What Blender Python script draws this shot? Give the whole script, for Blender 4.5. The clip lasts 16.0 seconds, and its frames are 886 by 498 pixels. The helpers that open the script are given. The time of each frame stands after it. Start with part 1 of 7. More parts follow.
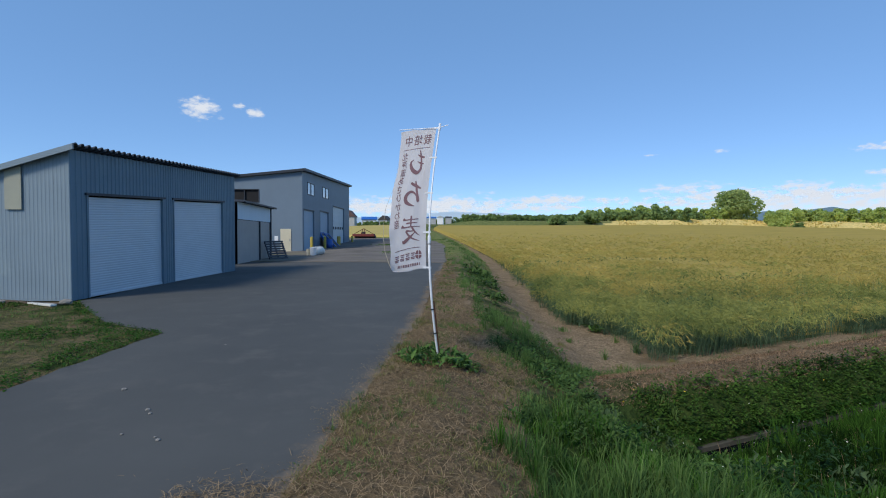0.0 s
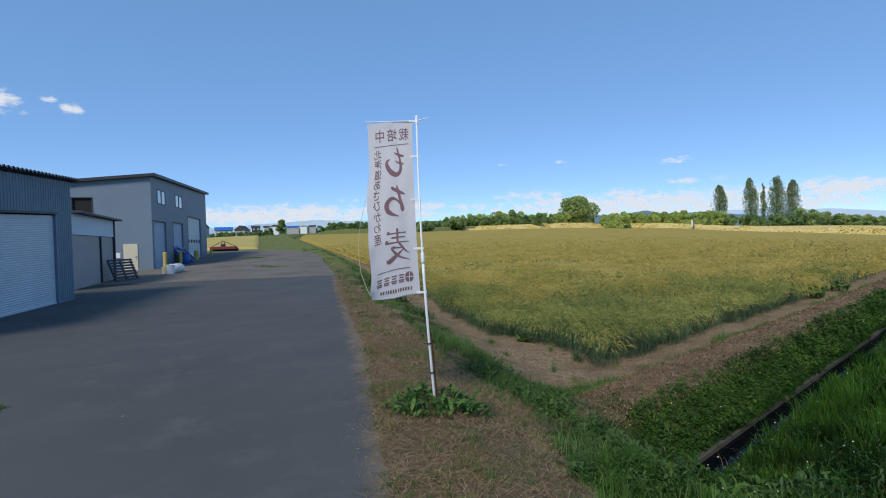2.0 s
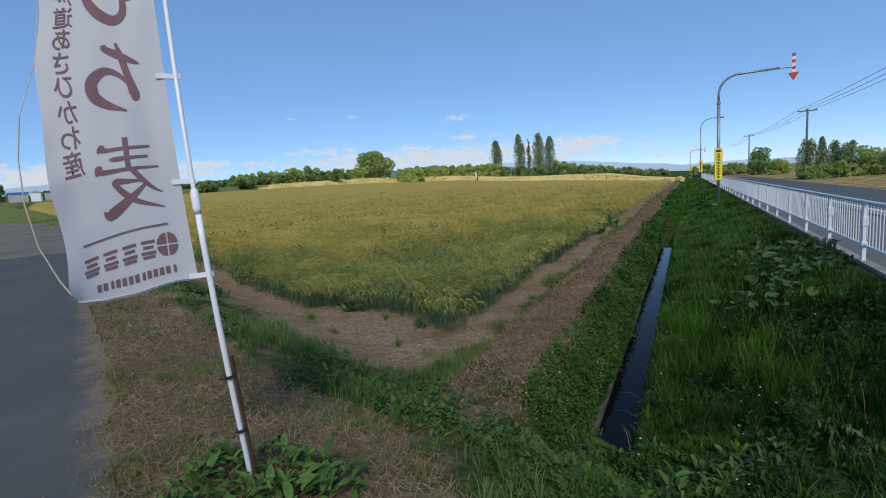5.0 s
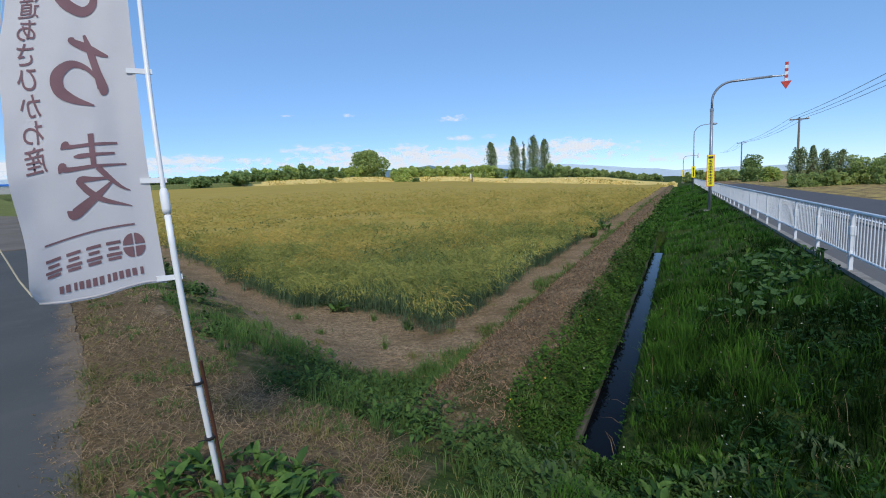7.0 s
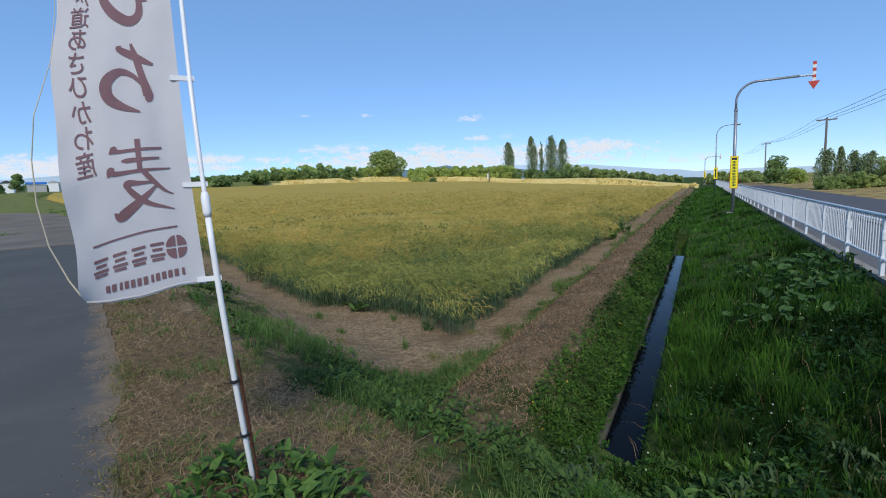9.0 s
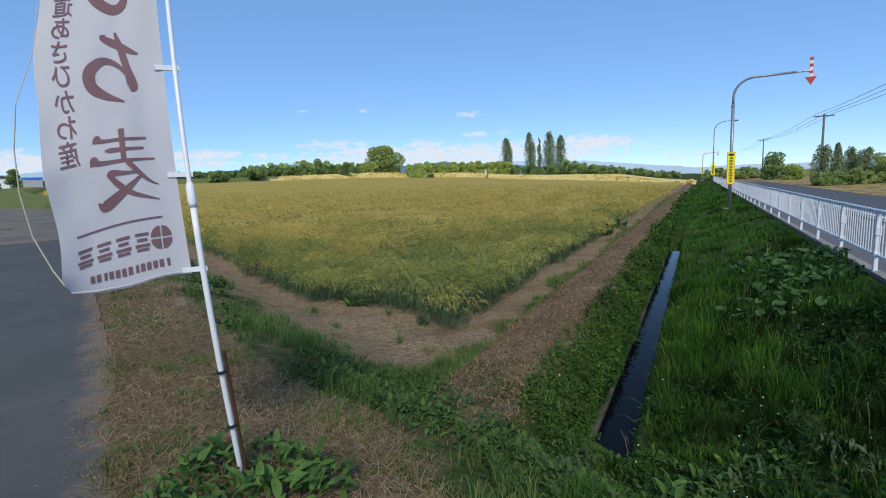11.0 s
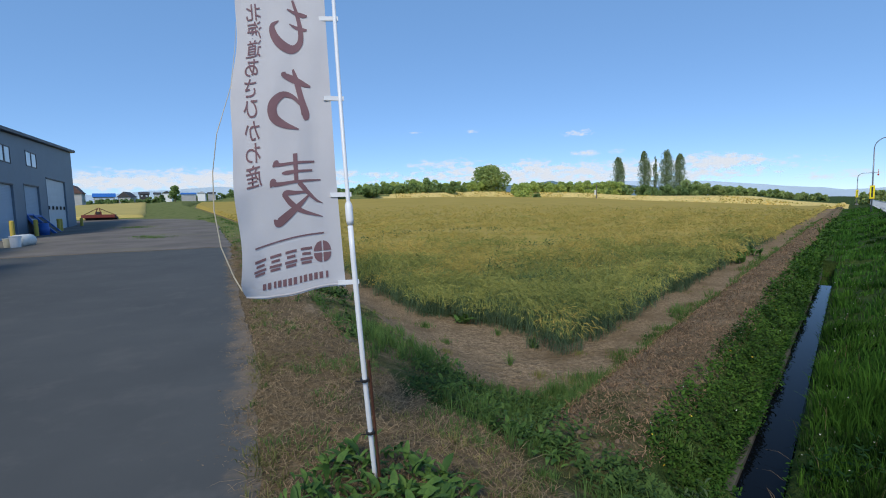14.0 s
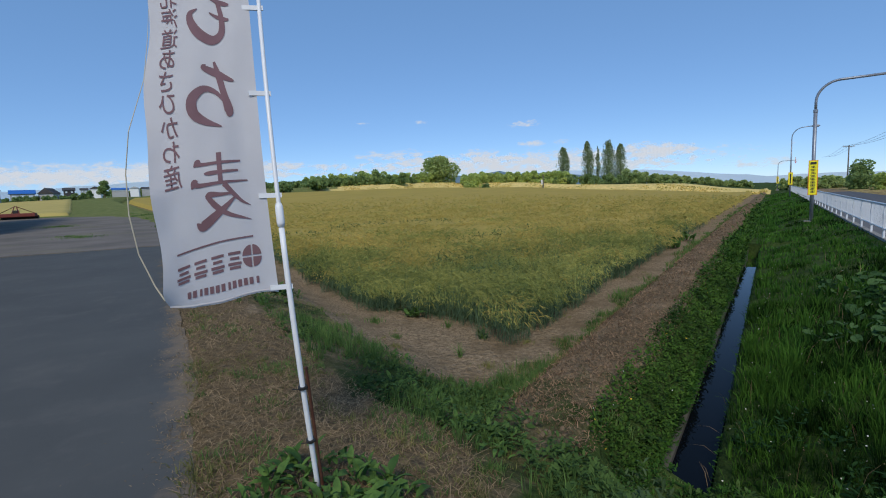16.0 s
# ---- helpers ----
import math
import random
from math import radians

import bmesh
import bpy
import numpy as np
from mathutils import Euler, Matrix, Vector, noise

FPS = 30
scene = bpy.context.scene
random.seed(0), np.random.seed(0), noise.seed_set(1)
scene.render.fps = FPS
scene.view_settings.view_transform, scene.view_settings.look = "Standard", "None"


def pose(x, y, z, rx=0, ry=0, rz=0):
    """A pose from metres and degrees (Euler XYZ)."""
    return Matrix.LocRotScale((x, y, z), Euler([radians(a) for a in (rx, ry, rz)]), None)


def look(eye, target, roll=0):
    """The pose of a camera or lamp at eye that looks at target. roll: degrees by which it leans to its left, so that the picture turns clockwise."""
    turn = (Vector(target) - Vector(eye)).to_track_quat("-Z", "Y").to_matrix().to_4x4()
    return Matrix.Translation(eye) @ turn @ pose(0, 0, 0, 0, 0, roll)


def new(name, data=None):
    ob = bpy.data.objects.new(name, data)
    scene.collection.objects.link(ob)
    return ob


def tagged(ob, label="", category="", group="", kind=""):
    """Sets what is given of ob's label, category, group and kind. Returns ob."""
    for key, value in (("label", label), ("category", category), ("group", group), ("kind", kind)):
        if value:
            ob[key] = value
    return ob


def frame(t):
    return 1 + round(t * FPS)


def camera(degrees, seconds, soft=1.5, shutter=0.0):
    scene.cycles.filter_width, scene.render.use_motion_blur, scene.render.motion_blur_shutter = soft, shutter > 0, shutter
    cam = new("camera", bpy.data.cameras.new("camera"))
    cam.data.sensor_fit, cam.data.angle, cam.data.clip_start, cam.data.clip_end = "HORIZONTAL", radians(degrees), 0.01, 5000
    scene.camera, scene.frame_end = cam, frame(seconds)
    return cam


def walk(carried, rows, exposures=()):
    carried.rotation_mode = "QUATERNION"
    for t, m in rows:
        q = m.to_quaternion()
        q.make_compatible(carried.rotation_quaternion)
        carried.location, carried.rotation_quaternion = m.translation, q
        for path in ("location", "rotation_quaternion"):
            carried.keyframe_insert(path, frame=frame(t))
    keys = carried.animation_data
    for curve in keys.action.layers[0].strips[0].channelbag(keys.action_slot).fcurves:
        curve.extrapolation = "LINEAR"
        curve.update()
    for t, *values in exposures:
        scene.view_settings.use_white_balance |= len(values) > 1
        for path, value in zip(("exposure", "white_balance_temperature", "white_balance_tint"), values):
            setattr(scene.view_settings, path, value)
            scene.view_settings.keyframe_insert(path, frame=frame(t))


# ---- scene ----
cam = camera(86.0, 16.0, soft=1.05)
ROWS = [
    (0, -0.000, -0.000, 1.547, 5.16, -1.72, -0.14),
    (0.5, -0.578, 0.137, 1.575, -0.51, -2.20, 0.37),
    (1, -0.942, 0.414, 1.612, -5.96, -2.53, 1.06),
    (1.5, -1.181, 0.679, 1.613, -9.22, -1.92, 1.51),
    (2, -1.365, 1.126, 1.648, -10.99, -1.04, 1.60),
    (2.5, -1.472, 1.533, 1.629, -12.21, 0.56, 1.65),
    (3, -1.553, 1.886, 1.732, -13.64, 1.50, 1.78),
    (3.5, -1.564, 2.302, 1.748, -16.17, 1.07, 2.05),
    (4, -1.480, 2.569, 1.714, -21.46, -1.09, 2.60),
    (4.5, -1.148, 2.981, 1.564, -28.62, -4.16, 3.78),
    (5, -1.004, 3.297, 1.470, -35.01, -7.39, 3.97),
    (7.5, -0.910, 3.310, 1.490, -35.48, -7.36, 2.66),
    (8, -0.947, 3.353, 1.494, -34.31, -7.14, 2.36),
    (8.5, -0.971, 3.361, 1.496, -33.69, -7.10, 2.37),
    (9, -0.983, 3.327, 1.510, -33.66, -7.28, 2.52),
    (11.5, -0.899, 3.276, 1.481, -34.05, -7.82, 2.46),
    (12, -0.824, 3.203, 1.489, -34.37, -7.77, 2.50),
    (12.5, -0.799, 3.175, 1.496, -34.06, -7.60, 2.35),
    (13, -0.825, 3.246, 1.472, -32.35, -7.12, 2.07),
    (13.5, -0.870, 3.286, 1.465, -27.43, -5.92, 1.94),
    (14, -1.103, 3.380, 1.505, -21.40, -5.08, 1.50),
    (14.5, -1.287, 3.460, 1.515, -17.12, -4.24, 0.97),
    (15, -1.378, 3.371, 1.636, -18.06, -4.14, 1.22),
    (15.5, -1.220, 3.409, 1.595, -22.02, -5.12, 1.95),
    (16, -1.023, 3.397, 1.539, -27.37, -6.33, 2.43),
]
walk(cam, [(t, pose(x, y, z, 90 + pitch, roll, yaw)) for t, x, y, z, yaw, pitch, roll in ROWS], [(0, -0.04, 6280, 10), (1.5, 0.0, 6280, 10), (2.5, -0.12, 6280, 10), (3, -0.20, 6280, 10), (3.5, -0.30, 6280, 10), (4, -0.37, 6280, 10), (4.5, -0.32, 6280, 10), (5, -0.19, 6280, 10), (7.4, 0.02, 6280, 10), (9, 0.02, 6280, 10), (13, 0.0, 6280, 10), (14.5, -0.08, 6280, 10), (15.5, -0.22, 6280, 10), (16, -0.26, 6280, 10)])

# ---- light ----
SUN_AZ, SUN_EL = radians(-146), radians(43)
world = bpy.data.worlds.new("world")
scene.world = world
world.use_nodes = True
wn = world.node_tree.nodes
sky = wn.new("ShaderNodeTexSky")
sky.sky_type = "NISHITA"
sky.sun_disc = False
sky.sun_elevation, sky.sun_rotation = SUN_EL, SUN_AZ
sky.air_density, sky.dust_density, sky.ozone_density, sky.altitude = 1.0, 0.0, 4.0, 3000
wn["Background"].inputs[1].default_value = 0.148
thin = wn.new("ShaderNodeVectorMath")  # an even blue added to the clear sky, which also lifts the shade
thin.operation = "MULTIPLY_ADD"
thin.inputs[1].default_value, thin.inputs[2].default_value = (0.58, 0.58, 0.58), (0.67, 1.42, 2.62)
world.node_tree.links.new(sky.outputs[0], thin.inputs[0])
world.node_tree.links.new(thin.outputs[0], wn["Background"].inputs[0])
sun_data = bpy.data.lights.new("sun", "SUN")
sun_data.energy, sun_data.angle, sun_data.color = 3.1, radians(16), (1.0, 0.90, 0.74)
sun = new("sun", sun_data)
sun.matrix_world = look((0, 0, 60), (-60 * math.sin(SUN_AZ) * math.cos(SUN_EL), -60 * math.cos(SUN_AZ) * math.cos(SUN_EL), 60 - 60 * math.sin(SUN_EL)))


# ---- materials ----
def node(m, kind, **inputs):
    n = m.node_tree.nodes.new(kind)
    for k, v in inputs.items():
        n.inputs[k.replace("_", " ")].default_value = v
    return n


def link(m, a, b):
    m.node_tree.links.new(a, b)


def mat(name, a, b=None, rough=0.7, metal=0.0, scale=6.0, fine=60.0, bump=0.15, island=0.0, obrand=0.0, soft=0.0, stain=None, spec=0.4, stretch=(1, 1, 1), turn=0.0, contrast=1.6, blot=0.3, tone=0.0):
    """A surface of two tones mixed by coarse and fine noise, with relief and a random shade by piece or by plant."""
    m = bpy.data.materials.new(name)
    m.use_nodes = True
    p = m.node_tree.nodes["Principled BSDF"]
    p.inputs["Roughness"].default_value, p.inputs["Metallic"].default_value = rough, metal
    p.inputs["Specular IOR Level"].default_value = spec
    b = b or tuple(c * 0.75 for c in a)
    co = node(m, "ShaderNodeTexCoord")
    mp = node(m, "ShaderNodeMapping")
    mp.vector_type = "TEXTURE"
    mp.inputs["Scale"].default_value = stretch
    mp.inputs["Rotation"].default_value = (0, 0, radians(turn))
    link(m, co.outputs["Object"], mp.inputs[0])
    n1 = node(m, "ShaderNodeTexNoise", Scale=scale, Detail=5.0, Roughness=0.6)
    n2 = node(m, "ShaderNodeTexNoise", Scale=fine, Detail=3.0)
    link(m, mp.outputs[0], n1.inputs["Vector"])
    link(m, mp.outputs[0], n2.inputs["Vector"])
    mixf = node(m, "ShaderNodeMath")
    mixf.operation = "MULTIPLY_ADD"
    mixf.inputs[1].default_value = 0.45
    link(m, n2.outputs[0], mixf.inputs[0])
    half = node(m, "ShaderNodeMath")
    half.operation = "MULTIPLY_ADD"
    half.inputs[1].default_value, half.inputs[2].default_value = contrast, 0.28 - contrast / 2
    link(m, n1.outputs[0], half.inputs[0])
    link(m, half.outputs[0], mixf.inputs[2])
    fac = mixf.outputs[0]
    if island or obrand:
        r = node(m, "ShaderNodeNewGeometry").outputs["Random Per Island"] if island else node(m, "ShaderNodeObjectInfo").outputs["Random"]
        add = node(m, "ShaderNodeMath")
        add.operation = "MULTIPLY_ADD"
        add.inputs[1].default_value = island or obrand
        link(m, r, add.inputs[0])
        sub = node(m, "ShaderNodeMath")
        sub.operation = "SUBTRACT"
        sub.inputs[1].default_value = (island or obrand) / 2
        link(m, fac, sub.inputs[0])
        link(m, sub.outputs[0], add.inputs[2])
        fac = add.outputs[0]
    if tone:
        at = node(m, "ShaderNodeAttribute")
        at.attribute_name = "tone"
        tn = node(m, "ShaderNodeMath")
        tn.operation = "MULTIPLY_ADD"
        tn.inputs[1].default_value = tone
        link(m, at.outputs["Fac"], tn.inputs[0])
        link(m, fac, tn.inputs[2])
        fac = tn.outputs[0]
    mix = node(m, "ShaderNodeMix")
    mix.data_type, mix.clamp_factor = "RGBA", True
    link(m, fac, mix.inputs["Factor"])
    mix.inputs["A"].default_value, mix.inputs["B"].default_value = (*a, 1), (*b, 1)
    out = mix.outputs["Result"]
    if stain:
        n3 = node(m, "ShaderNodeTexNoise", Scale=scale * blot, Detail=6.0, Roughness=0.7)
        link(m, mp.outputs[0], n3.inputs["Vector"])
        ramp = node(m, "ShaderNodeValToRGB")
        ramp.color_ramp.elements[0].position, ramp.color_ramp.elements[1].position = 0.52, 0.68
        link(m, n3.outputs[0], ramp.inputs[0])
        mx = node(m, "ShaderNodeMix")
        mx.data_type = "RGBA"
        link(m, ramp.outputs[0], mx.inputs["Factor"])
        link(m, out, mx.inputs["A"])
        mx.inputs["B"].default_value = (*stain, 1)
        out = mx.outputs["Result"]
    link(m, out, p.inputs["Base Color"])
    if bump:
        bp = node(m, "ShaderNodeBump", Strength=bump, Distance=0.02)
        link(m, mixf.outputs[0], bp.inputs["Height"])
        link(m, bp.outputs[0], p.inputs["Normal"])
    if soft:
        p.inputs["Subsurface Weight"].default_value = 0.0
        tr = node(m, "ShaderNodeBsdfTranslucent")
        link(m, out, tr.inputs[0])
        ms = node(m, "ShaderNodeMixShader")
        ms.inputs[0].default_value = soft
        link(m, p.outputs[0], ms.inputs[1])
        link(m, tr.outputs[0], ms.inputs[2])
        link(m, ms.outputs[0], m.node_tree.nodes["Material Output"].inputs[0])
    return m


M_ASPHALT = mat("asphalt", (0.095, 0.098, 0.095), (0.060, 0.063, 0.063), rough=0.85, scale=0.45, fine=140, bump=0.18, stain=(0.097, 0.097, 0.093), spec=0.2, contrast=1.5, blot=3.2)


def dusty_edge(m):
    """Soil trodden and washed over the rim of the driveway, in ragged tongues."""
    p = m.node_tree.nodes["Principled BSDF"]
    under = p.inputs["Base Color"].links[0].from_socket
    co = node(m, "ShaderNodeTexCoord")
    sx = node(m, "ShaderNodeSeparateXYZ")
    link(m, co.outputs["Object"], sx.inputs[0])
    bend = node(m, "ShaderNodeMapRange")
    for k_, v in (("From Min", 6.0), ("From Max", 28.0), ("To Min", 1.26), ("To Max", 2.5)):
        bend.inputs[k_].default_value = v
    link(m, sx.outputs[1], bend.inputs["Value"])
    off = node(m, "ShaderNodeMath")
    off.operation = "ADD"
    link(m, sx.outputs[0], off.inputs[0])
    link(m, bend.outputs[0], off.inputs[1])
    n = node(m, "ShaderNodeTexNoise", Scale=2.2, Detail=8.0, Roughness=0.72)
    link(m, co.outputs["Object"], n.inputs["Vector"])
    add = node(m, "ShaderNodeMath")
    add.operation = "MULTIPLY_ADD"
    add.inputs[1].default_value = 0.9
    link(m, n.outputs[0], add.inputs[0])
    link(m, off.outputs[0], add.inputs[2])
    r = node(m, "ShaderNodeMapRange")
    r.interpolation_type = "SMOOTHSTEP"
    r.inputs["From Min"].default_value, r.inputs["From Max"].default_value = 0.36, 0.62
    link(m, add.outputs[0], r.inputs["Value"])
    grit = node(m, "ShaderNodeTexNoise", Scale=70.0, Detail=3.0)
    link(m, co.outputs["Object"], grit.inputs["Vector"])
    dust = node(m, "ShaderNodeMix")
    dust.data_type = "RGBA"
    dust.inputs["A"].default_value, dust.inputs["B"].default_value = (0.23, 0.18, 0.13, 1), (0.11, 0.09, 0.068, 1)
    link(m, grit.outputs[0], dust.inputs["Factor"])
    mx = node(m, "ShaderNodeMix")
    mx.data_type = "RGBA"
    link(m, r.outputs[0], mx.inputs["Factor"])
    link(m, under, mx.inputs["A"])
    link(m, dust.outputs["Result"], mx.inputs["B"])
    link(m, mx.outputs["Result"], p.inputs["Base Color"])


dusty_edge(M_ASPHALT)
M_GRAVEL = mat("gravel", (0.20, 0.178, 0.155), (0.115, 0.105, 0.095), rough=0.95, scale=0.35, fine=40, bump=0.4, stain=(0.17, 0.16, 0.10), spec=0.1, contrast=2.6)
M_ROAD = mat("road_asphalt", (0.09, 0.09, 0.095), (0.07, 0.07, 0.075), rough=0.85, scale=0.5, fine=120, bump=0.2)
M_WALK = mat("pavement", (0.13, 0.128, 0.127), (0.10, 0.098, 0.097), rough=0.85, scale=0.7, fine=90, bump=0.2)
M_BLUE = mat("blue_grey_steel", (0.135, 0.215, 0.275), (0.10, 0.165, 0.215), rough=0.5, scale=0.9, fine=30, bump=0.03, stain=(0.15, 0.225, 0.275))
M_FASCIA = mat("pale_fascia", (0.52, 0.64, 0.74), (0.45, 0.57, 0.67), rough=0.5, scale=0.9, fine=30, bump=0.02)
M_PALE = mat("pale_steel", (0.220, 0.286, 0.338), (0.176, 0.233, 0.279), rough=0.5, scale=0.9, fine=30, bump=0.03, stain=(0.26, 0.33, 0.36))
M_SLATE = mat("slate_steel", (0.158, 0.214, 0.275), (0.132, 0.180, 0.235), rough=0.55, scale=0.6, fine=30, bump=0.03)
M_SHUT = mat("shutter_steel", (0.54, 0.60, 0.65), (0.47, 0.53, 0.58), rough=0.45, scale=1.2, fine=40, bump=0.02)
M_SHUTB = mat("blue_shutter", (0.32, 0.42, 0.53), (0.28, 0.37, 0.47), rough=0.5, scale=1.0, fine=40, bump=0.02)
M_TRIM = mat("dark_trim", (0.035, 0.042, 0.055), (0.02, 0.025, 0.035), rough=0.5, scale=3, fine=30, bump=0.03)
M_BEIGE = mat("beige_panel", (0.36, 0.36, 0.28), (0.28, 0.30, 0.26), rough=0.6, scale=2, fine=40, bump=0.04)
M_TAUPE = mat("taupe_shutter", (0.36, 0.345, 0.33), (0.30, 0.29, 0.28), rough=0.6, scale=1.5, fine=40, bump=0.05)
M_CREAM = mat("cream_door", (0.62, 0.57, 0.42), (0.55, 0.50, 0.37), rough=0.5, scale=2, fine=40, bump=0.02)
# the reflected sky is painted into the glass as a pale base colour
M_GLASS = mat("sky_toned_window_glass", (0.60, 0.66, 0.70), (0.50, 0.57, 0.62), rough=0.12, scale=2, fine=10, bump=0.0, spec=0.8)
M_DARK = mat("dark_opening", (0.012, 0.012, 0.014), (0.008, 0.008, 0.01), rough=0.8, bump=0)
M_WHITE = mat("white_paint", (0.78, 0.79, 0.80), (0.66, 0.68, 0.70), rough=0.4, scale=5, fine=60, bump=0.03)
M_FENCE = mat("fence_white", (0.72, 0.75, 0.78), (0.60, 0.63, 0.67), rough=0.4, scale=8, fine=60, bump=0.03, obrand=0.3)
M_STEEL = mat("galvanised_steel", (0.302, 0.330, 0.376), (0.230, 0.255, 0.296), rough=0.45, metal=0.5, scale=6, fine=70, bump=0.04)
M_CONC = mat("concrete", (0.30, 0.285, 0.26), (0.19, 0.18, 0.16), rough=0.9, scale=4, fine=50, bump=0.4, stain=(0.10, 0.10, 0.08))
M_YELLOW = mat("sign_yellow", (0.90, 0.82, 0.02), (0.84, 0.75, 0.02), rough=0.5, scale=4, fine=40, bump=0.0)
M_ORANGE = mat("sign_orange", (0.80, 0.22, 0.03), (0.7, 0.18, 0.03), rough=0.5, bump=0)
M_INK = mat("black_ink", (0.02, 0.02, 0.02), (0.03, 0.03, 0.03), rough=0.6, bump=0)
M_RED = mat("red_paint", (0.55, 0.06, 0.04), (0.42, 0.05, 0.04), rough=0.45, bump=0.02)
M_CLOTH = mat("banner_cloth", (0.711, 0.693, 0.702), (0.630, 0.612, 0.630), rough=0.9, scale=3, fine=300, bump=0.08, soft=0.4)
M_PRINT = mat("maroon_print", (0.176, 0.100, 0.116), (0.136, 0.076, 0.087), rough=0.9, scale=20, fine=300, bump=0.03)
M_POLE = mat("white_plastic_pole", (0.76, 0.78, 0.80), (0.68, 0.70, 0.73), rough=0.35, scale=8, fine=60, bump=0.02)
M_CORD = mat("cream_cord", (0.55, 0.50, 0.38), (0.42, 0.38, 0.28), rough=0.8, scale=20, fine=200, bump=0.2)
M_BLACK = mat("black_rubber", (0.015, 0.015, 0.016), (0.03, 0.03, 0.03), rough=0.6, bump=0.05)
M_RUST = mat("rusty_iron", (0.120, 0.045, 0.023), (0.060, 0.027, 0.019), rough=0.85, metal=0.2, scale=20, fine=90, bump=0.4)
M_WOODPOLE = mat("utility_pole_wood", (0.16, 0.14, 0.12), (0.10, 0.09, 0.08), rough=0.85, scale=6, fine=60, bump=0.2)
M_WIRE = mat("wire", (0.25, 0.28, 0.32), rough=0.6, bump=0)
M_BARLEY = mat("barley", (0.582, 0.437, 0.130), (0.270, 0.276, 0.075), rough=0.9, scale=0.3, fine=3.0, bump=0, contrast=2.2, island=0.4, soft=0.2, spec=0.06)
M_BLEAF = mat("barley_leaf", (0.336, 0.375, 0.112), (0.190, 0.250, 0.077), rough=0.9, scale=0.3, fine=3.0, bump=0, contrast=3.0, island=0.6, soft=0.3, spec=0.06)
M_BARLEYG = mat("green_barley", (0.484, 0.464, 0.134), (0.125, 0.168, 0.050), rough=0.9, scale=0.3, fine=3.0, bump=0, contrast=2.4, island=0.5, soft=0.2, spec=0.06)
M_STEM = mat("barley_stem", (0.149, 0.218, 0.119), (0.052, 0.098, 0.056), rough=0.9, scale=0.6, fine=3.0, bump=0, island=0.7, soft=0.2, spec=0.06)
# ripe gold, brightened to stand in for sun on the far bank
M_GOLDG = mat("ripe_grass", (0.756, 0.552, 0.180), (0.366, 0.348, 0.096), rough=0.9, scale=0.15, fine=2.0, bump=0, contrast=2.4, island=0.7, soft=0.2, spec=0.06)
M_CANOPY = mat("barley_canopy", (0.45, 0.335, 0.085), (0.33, 0.265, 0.066), rough=0.9, scale=0.5, fine=9.0, contrast=1.6, bump=0.35, soft=0.1, spec=0.06, stretch=(5.0, 1.0, 1.0), turn=28.0)
M_RIPE = mat("ripe_barley_canopy", (0.56, 0.45, 0.155), (0.40, 0.335, 0.11), rough=0.9, scale=0.5, fine=9.0, contrast=1.6, bump=0.35, soft=0.1, spec=0.06, stretch=(5.0, 1.0, 1.0), turn=28.0)
M_FWEED = mat("barley_weed_leaves", (0.12, 0.185, 0.07), (0.05, 0.095, 0.04), rough=0.9, scale=2.0, fine=9.0, bump=0, island=0.8, soft=0.3, spec=0.06)
M_WEEDD = mat("field_weed_leaves", (0.035, 0.089, 0.024), (0.009, 0.030, 0.009), rough=0.8, scale=2.0, fine=9.0, bump=0, island=0.5, soft=0.3, spec=0.1, tone=0.6)
M_GRASS = mat("grass_blades", (0.168, 0.268, 0.078), (0.050, 0.108, 0.029), rough=0.9, scale=0.7, fine=5.0, bump=0, island=0.35, soft=0.35, spec=0.06, tone=0.7)
# the near bank's shade is put into this very dark green
M_GRASSN = mat("shade_toned_grass_blades", (0.023, 0.062, 0.009), (0.005, 0.014, 0.003), rough=0.9, scale=0.9, fine=5.0, bump=0, island=0.35, soft=0.25, spec=0.06, tone=0.7)
M_GRASSY = mat("fresh_grass_blades", (0.084, 0.193, 0.027), (0.017, 0.049, 0.007), rough=0.9, scale=0.9, fine=5.0, bump=0, island=0.35, soft=0.3, spec=0.06, tone=0.7)
M_GRASSO = mat("olive_grass_blades", (0.263, 0.252, 0.094), (0.112, 0.129, 0.042), rough=0.9, scale=0.9, fine=5.0, bump=0, island=0.45, soft=0.3, spec=0.06, tone=0.6)
M_GRASSB = mat("bank_grass_blades", (0.087, 0.212, 0.034), (0.016, 0.051, 0.008), rough=0.9, scale=0.55, fine=5.0, bump=0, island=0.35, soft=0.3, spec=0.06, tone=0.7)
M_CHIP = mat("dry_chips", (0.370, 0.241, 0.142), (0.089, 0.059, 0.034), rough=0.9, scale=0.8, fine=8.0, bump=0, island=1.0, soft=0.1, spec=0.06)
M_DITCH = mat("stained_concrete", (0.110, 0.104, 0.086), (0.046, 0.046, 0.034), rough=0.9, scale=4, fine=50, bump=0.5, stain=(0.05, 0.055, 0.035))
M_GRASSD = mat("dry_grass_blades", (0.437, 0.319, 0.189), (0.146, 0.105, 0.056), rough=0.9, scale=0.8, fine=8.0, bump=0, island=0.9, soft=0.2, spec=0.06)
M_LEAF = mat("weed_leaves", (0.063, 0.154, 0.021), (0.015, 0.049, 0.009), rough=0.75, scale=2.0, fine=9.0, bump=0, island=0.5, soft=0.3, spec=0.12, tone=0.6)
M_CLOVER = mat("clover_leaves", (0.092, 0.184, 0.028), (0.018, 0.045, 0.009), rough=0.75, scale=1.5, fine=9.0, bump=0, island=0.5, soft=0.3, spec=0.12, tone=0.6)
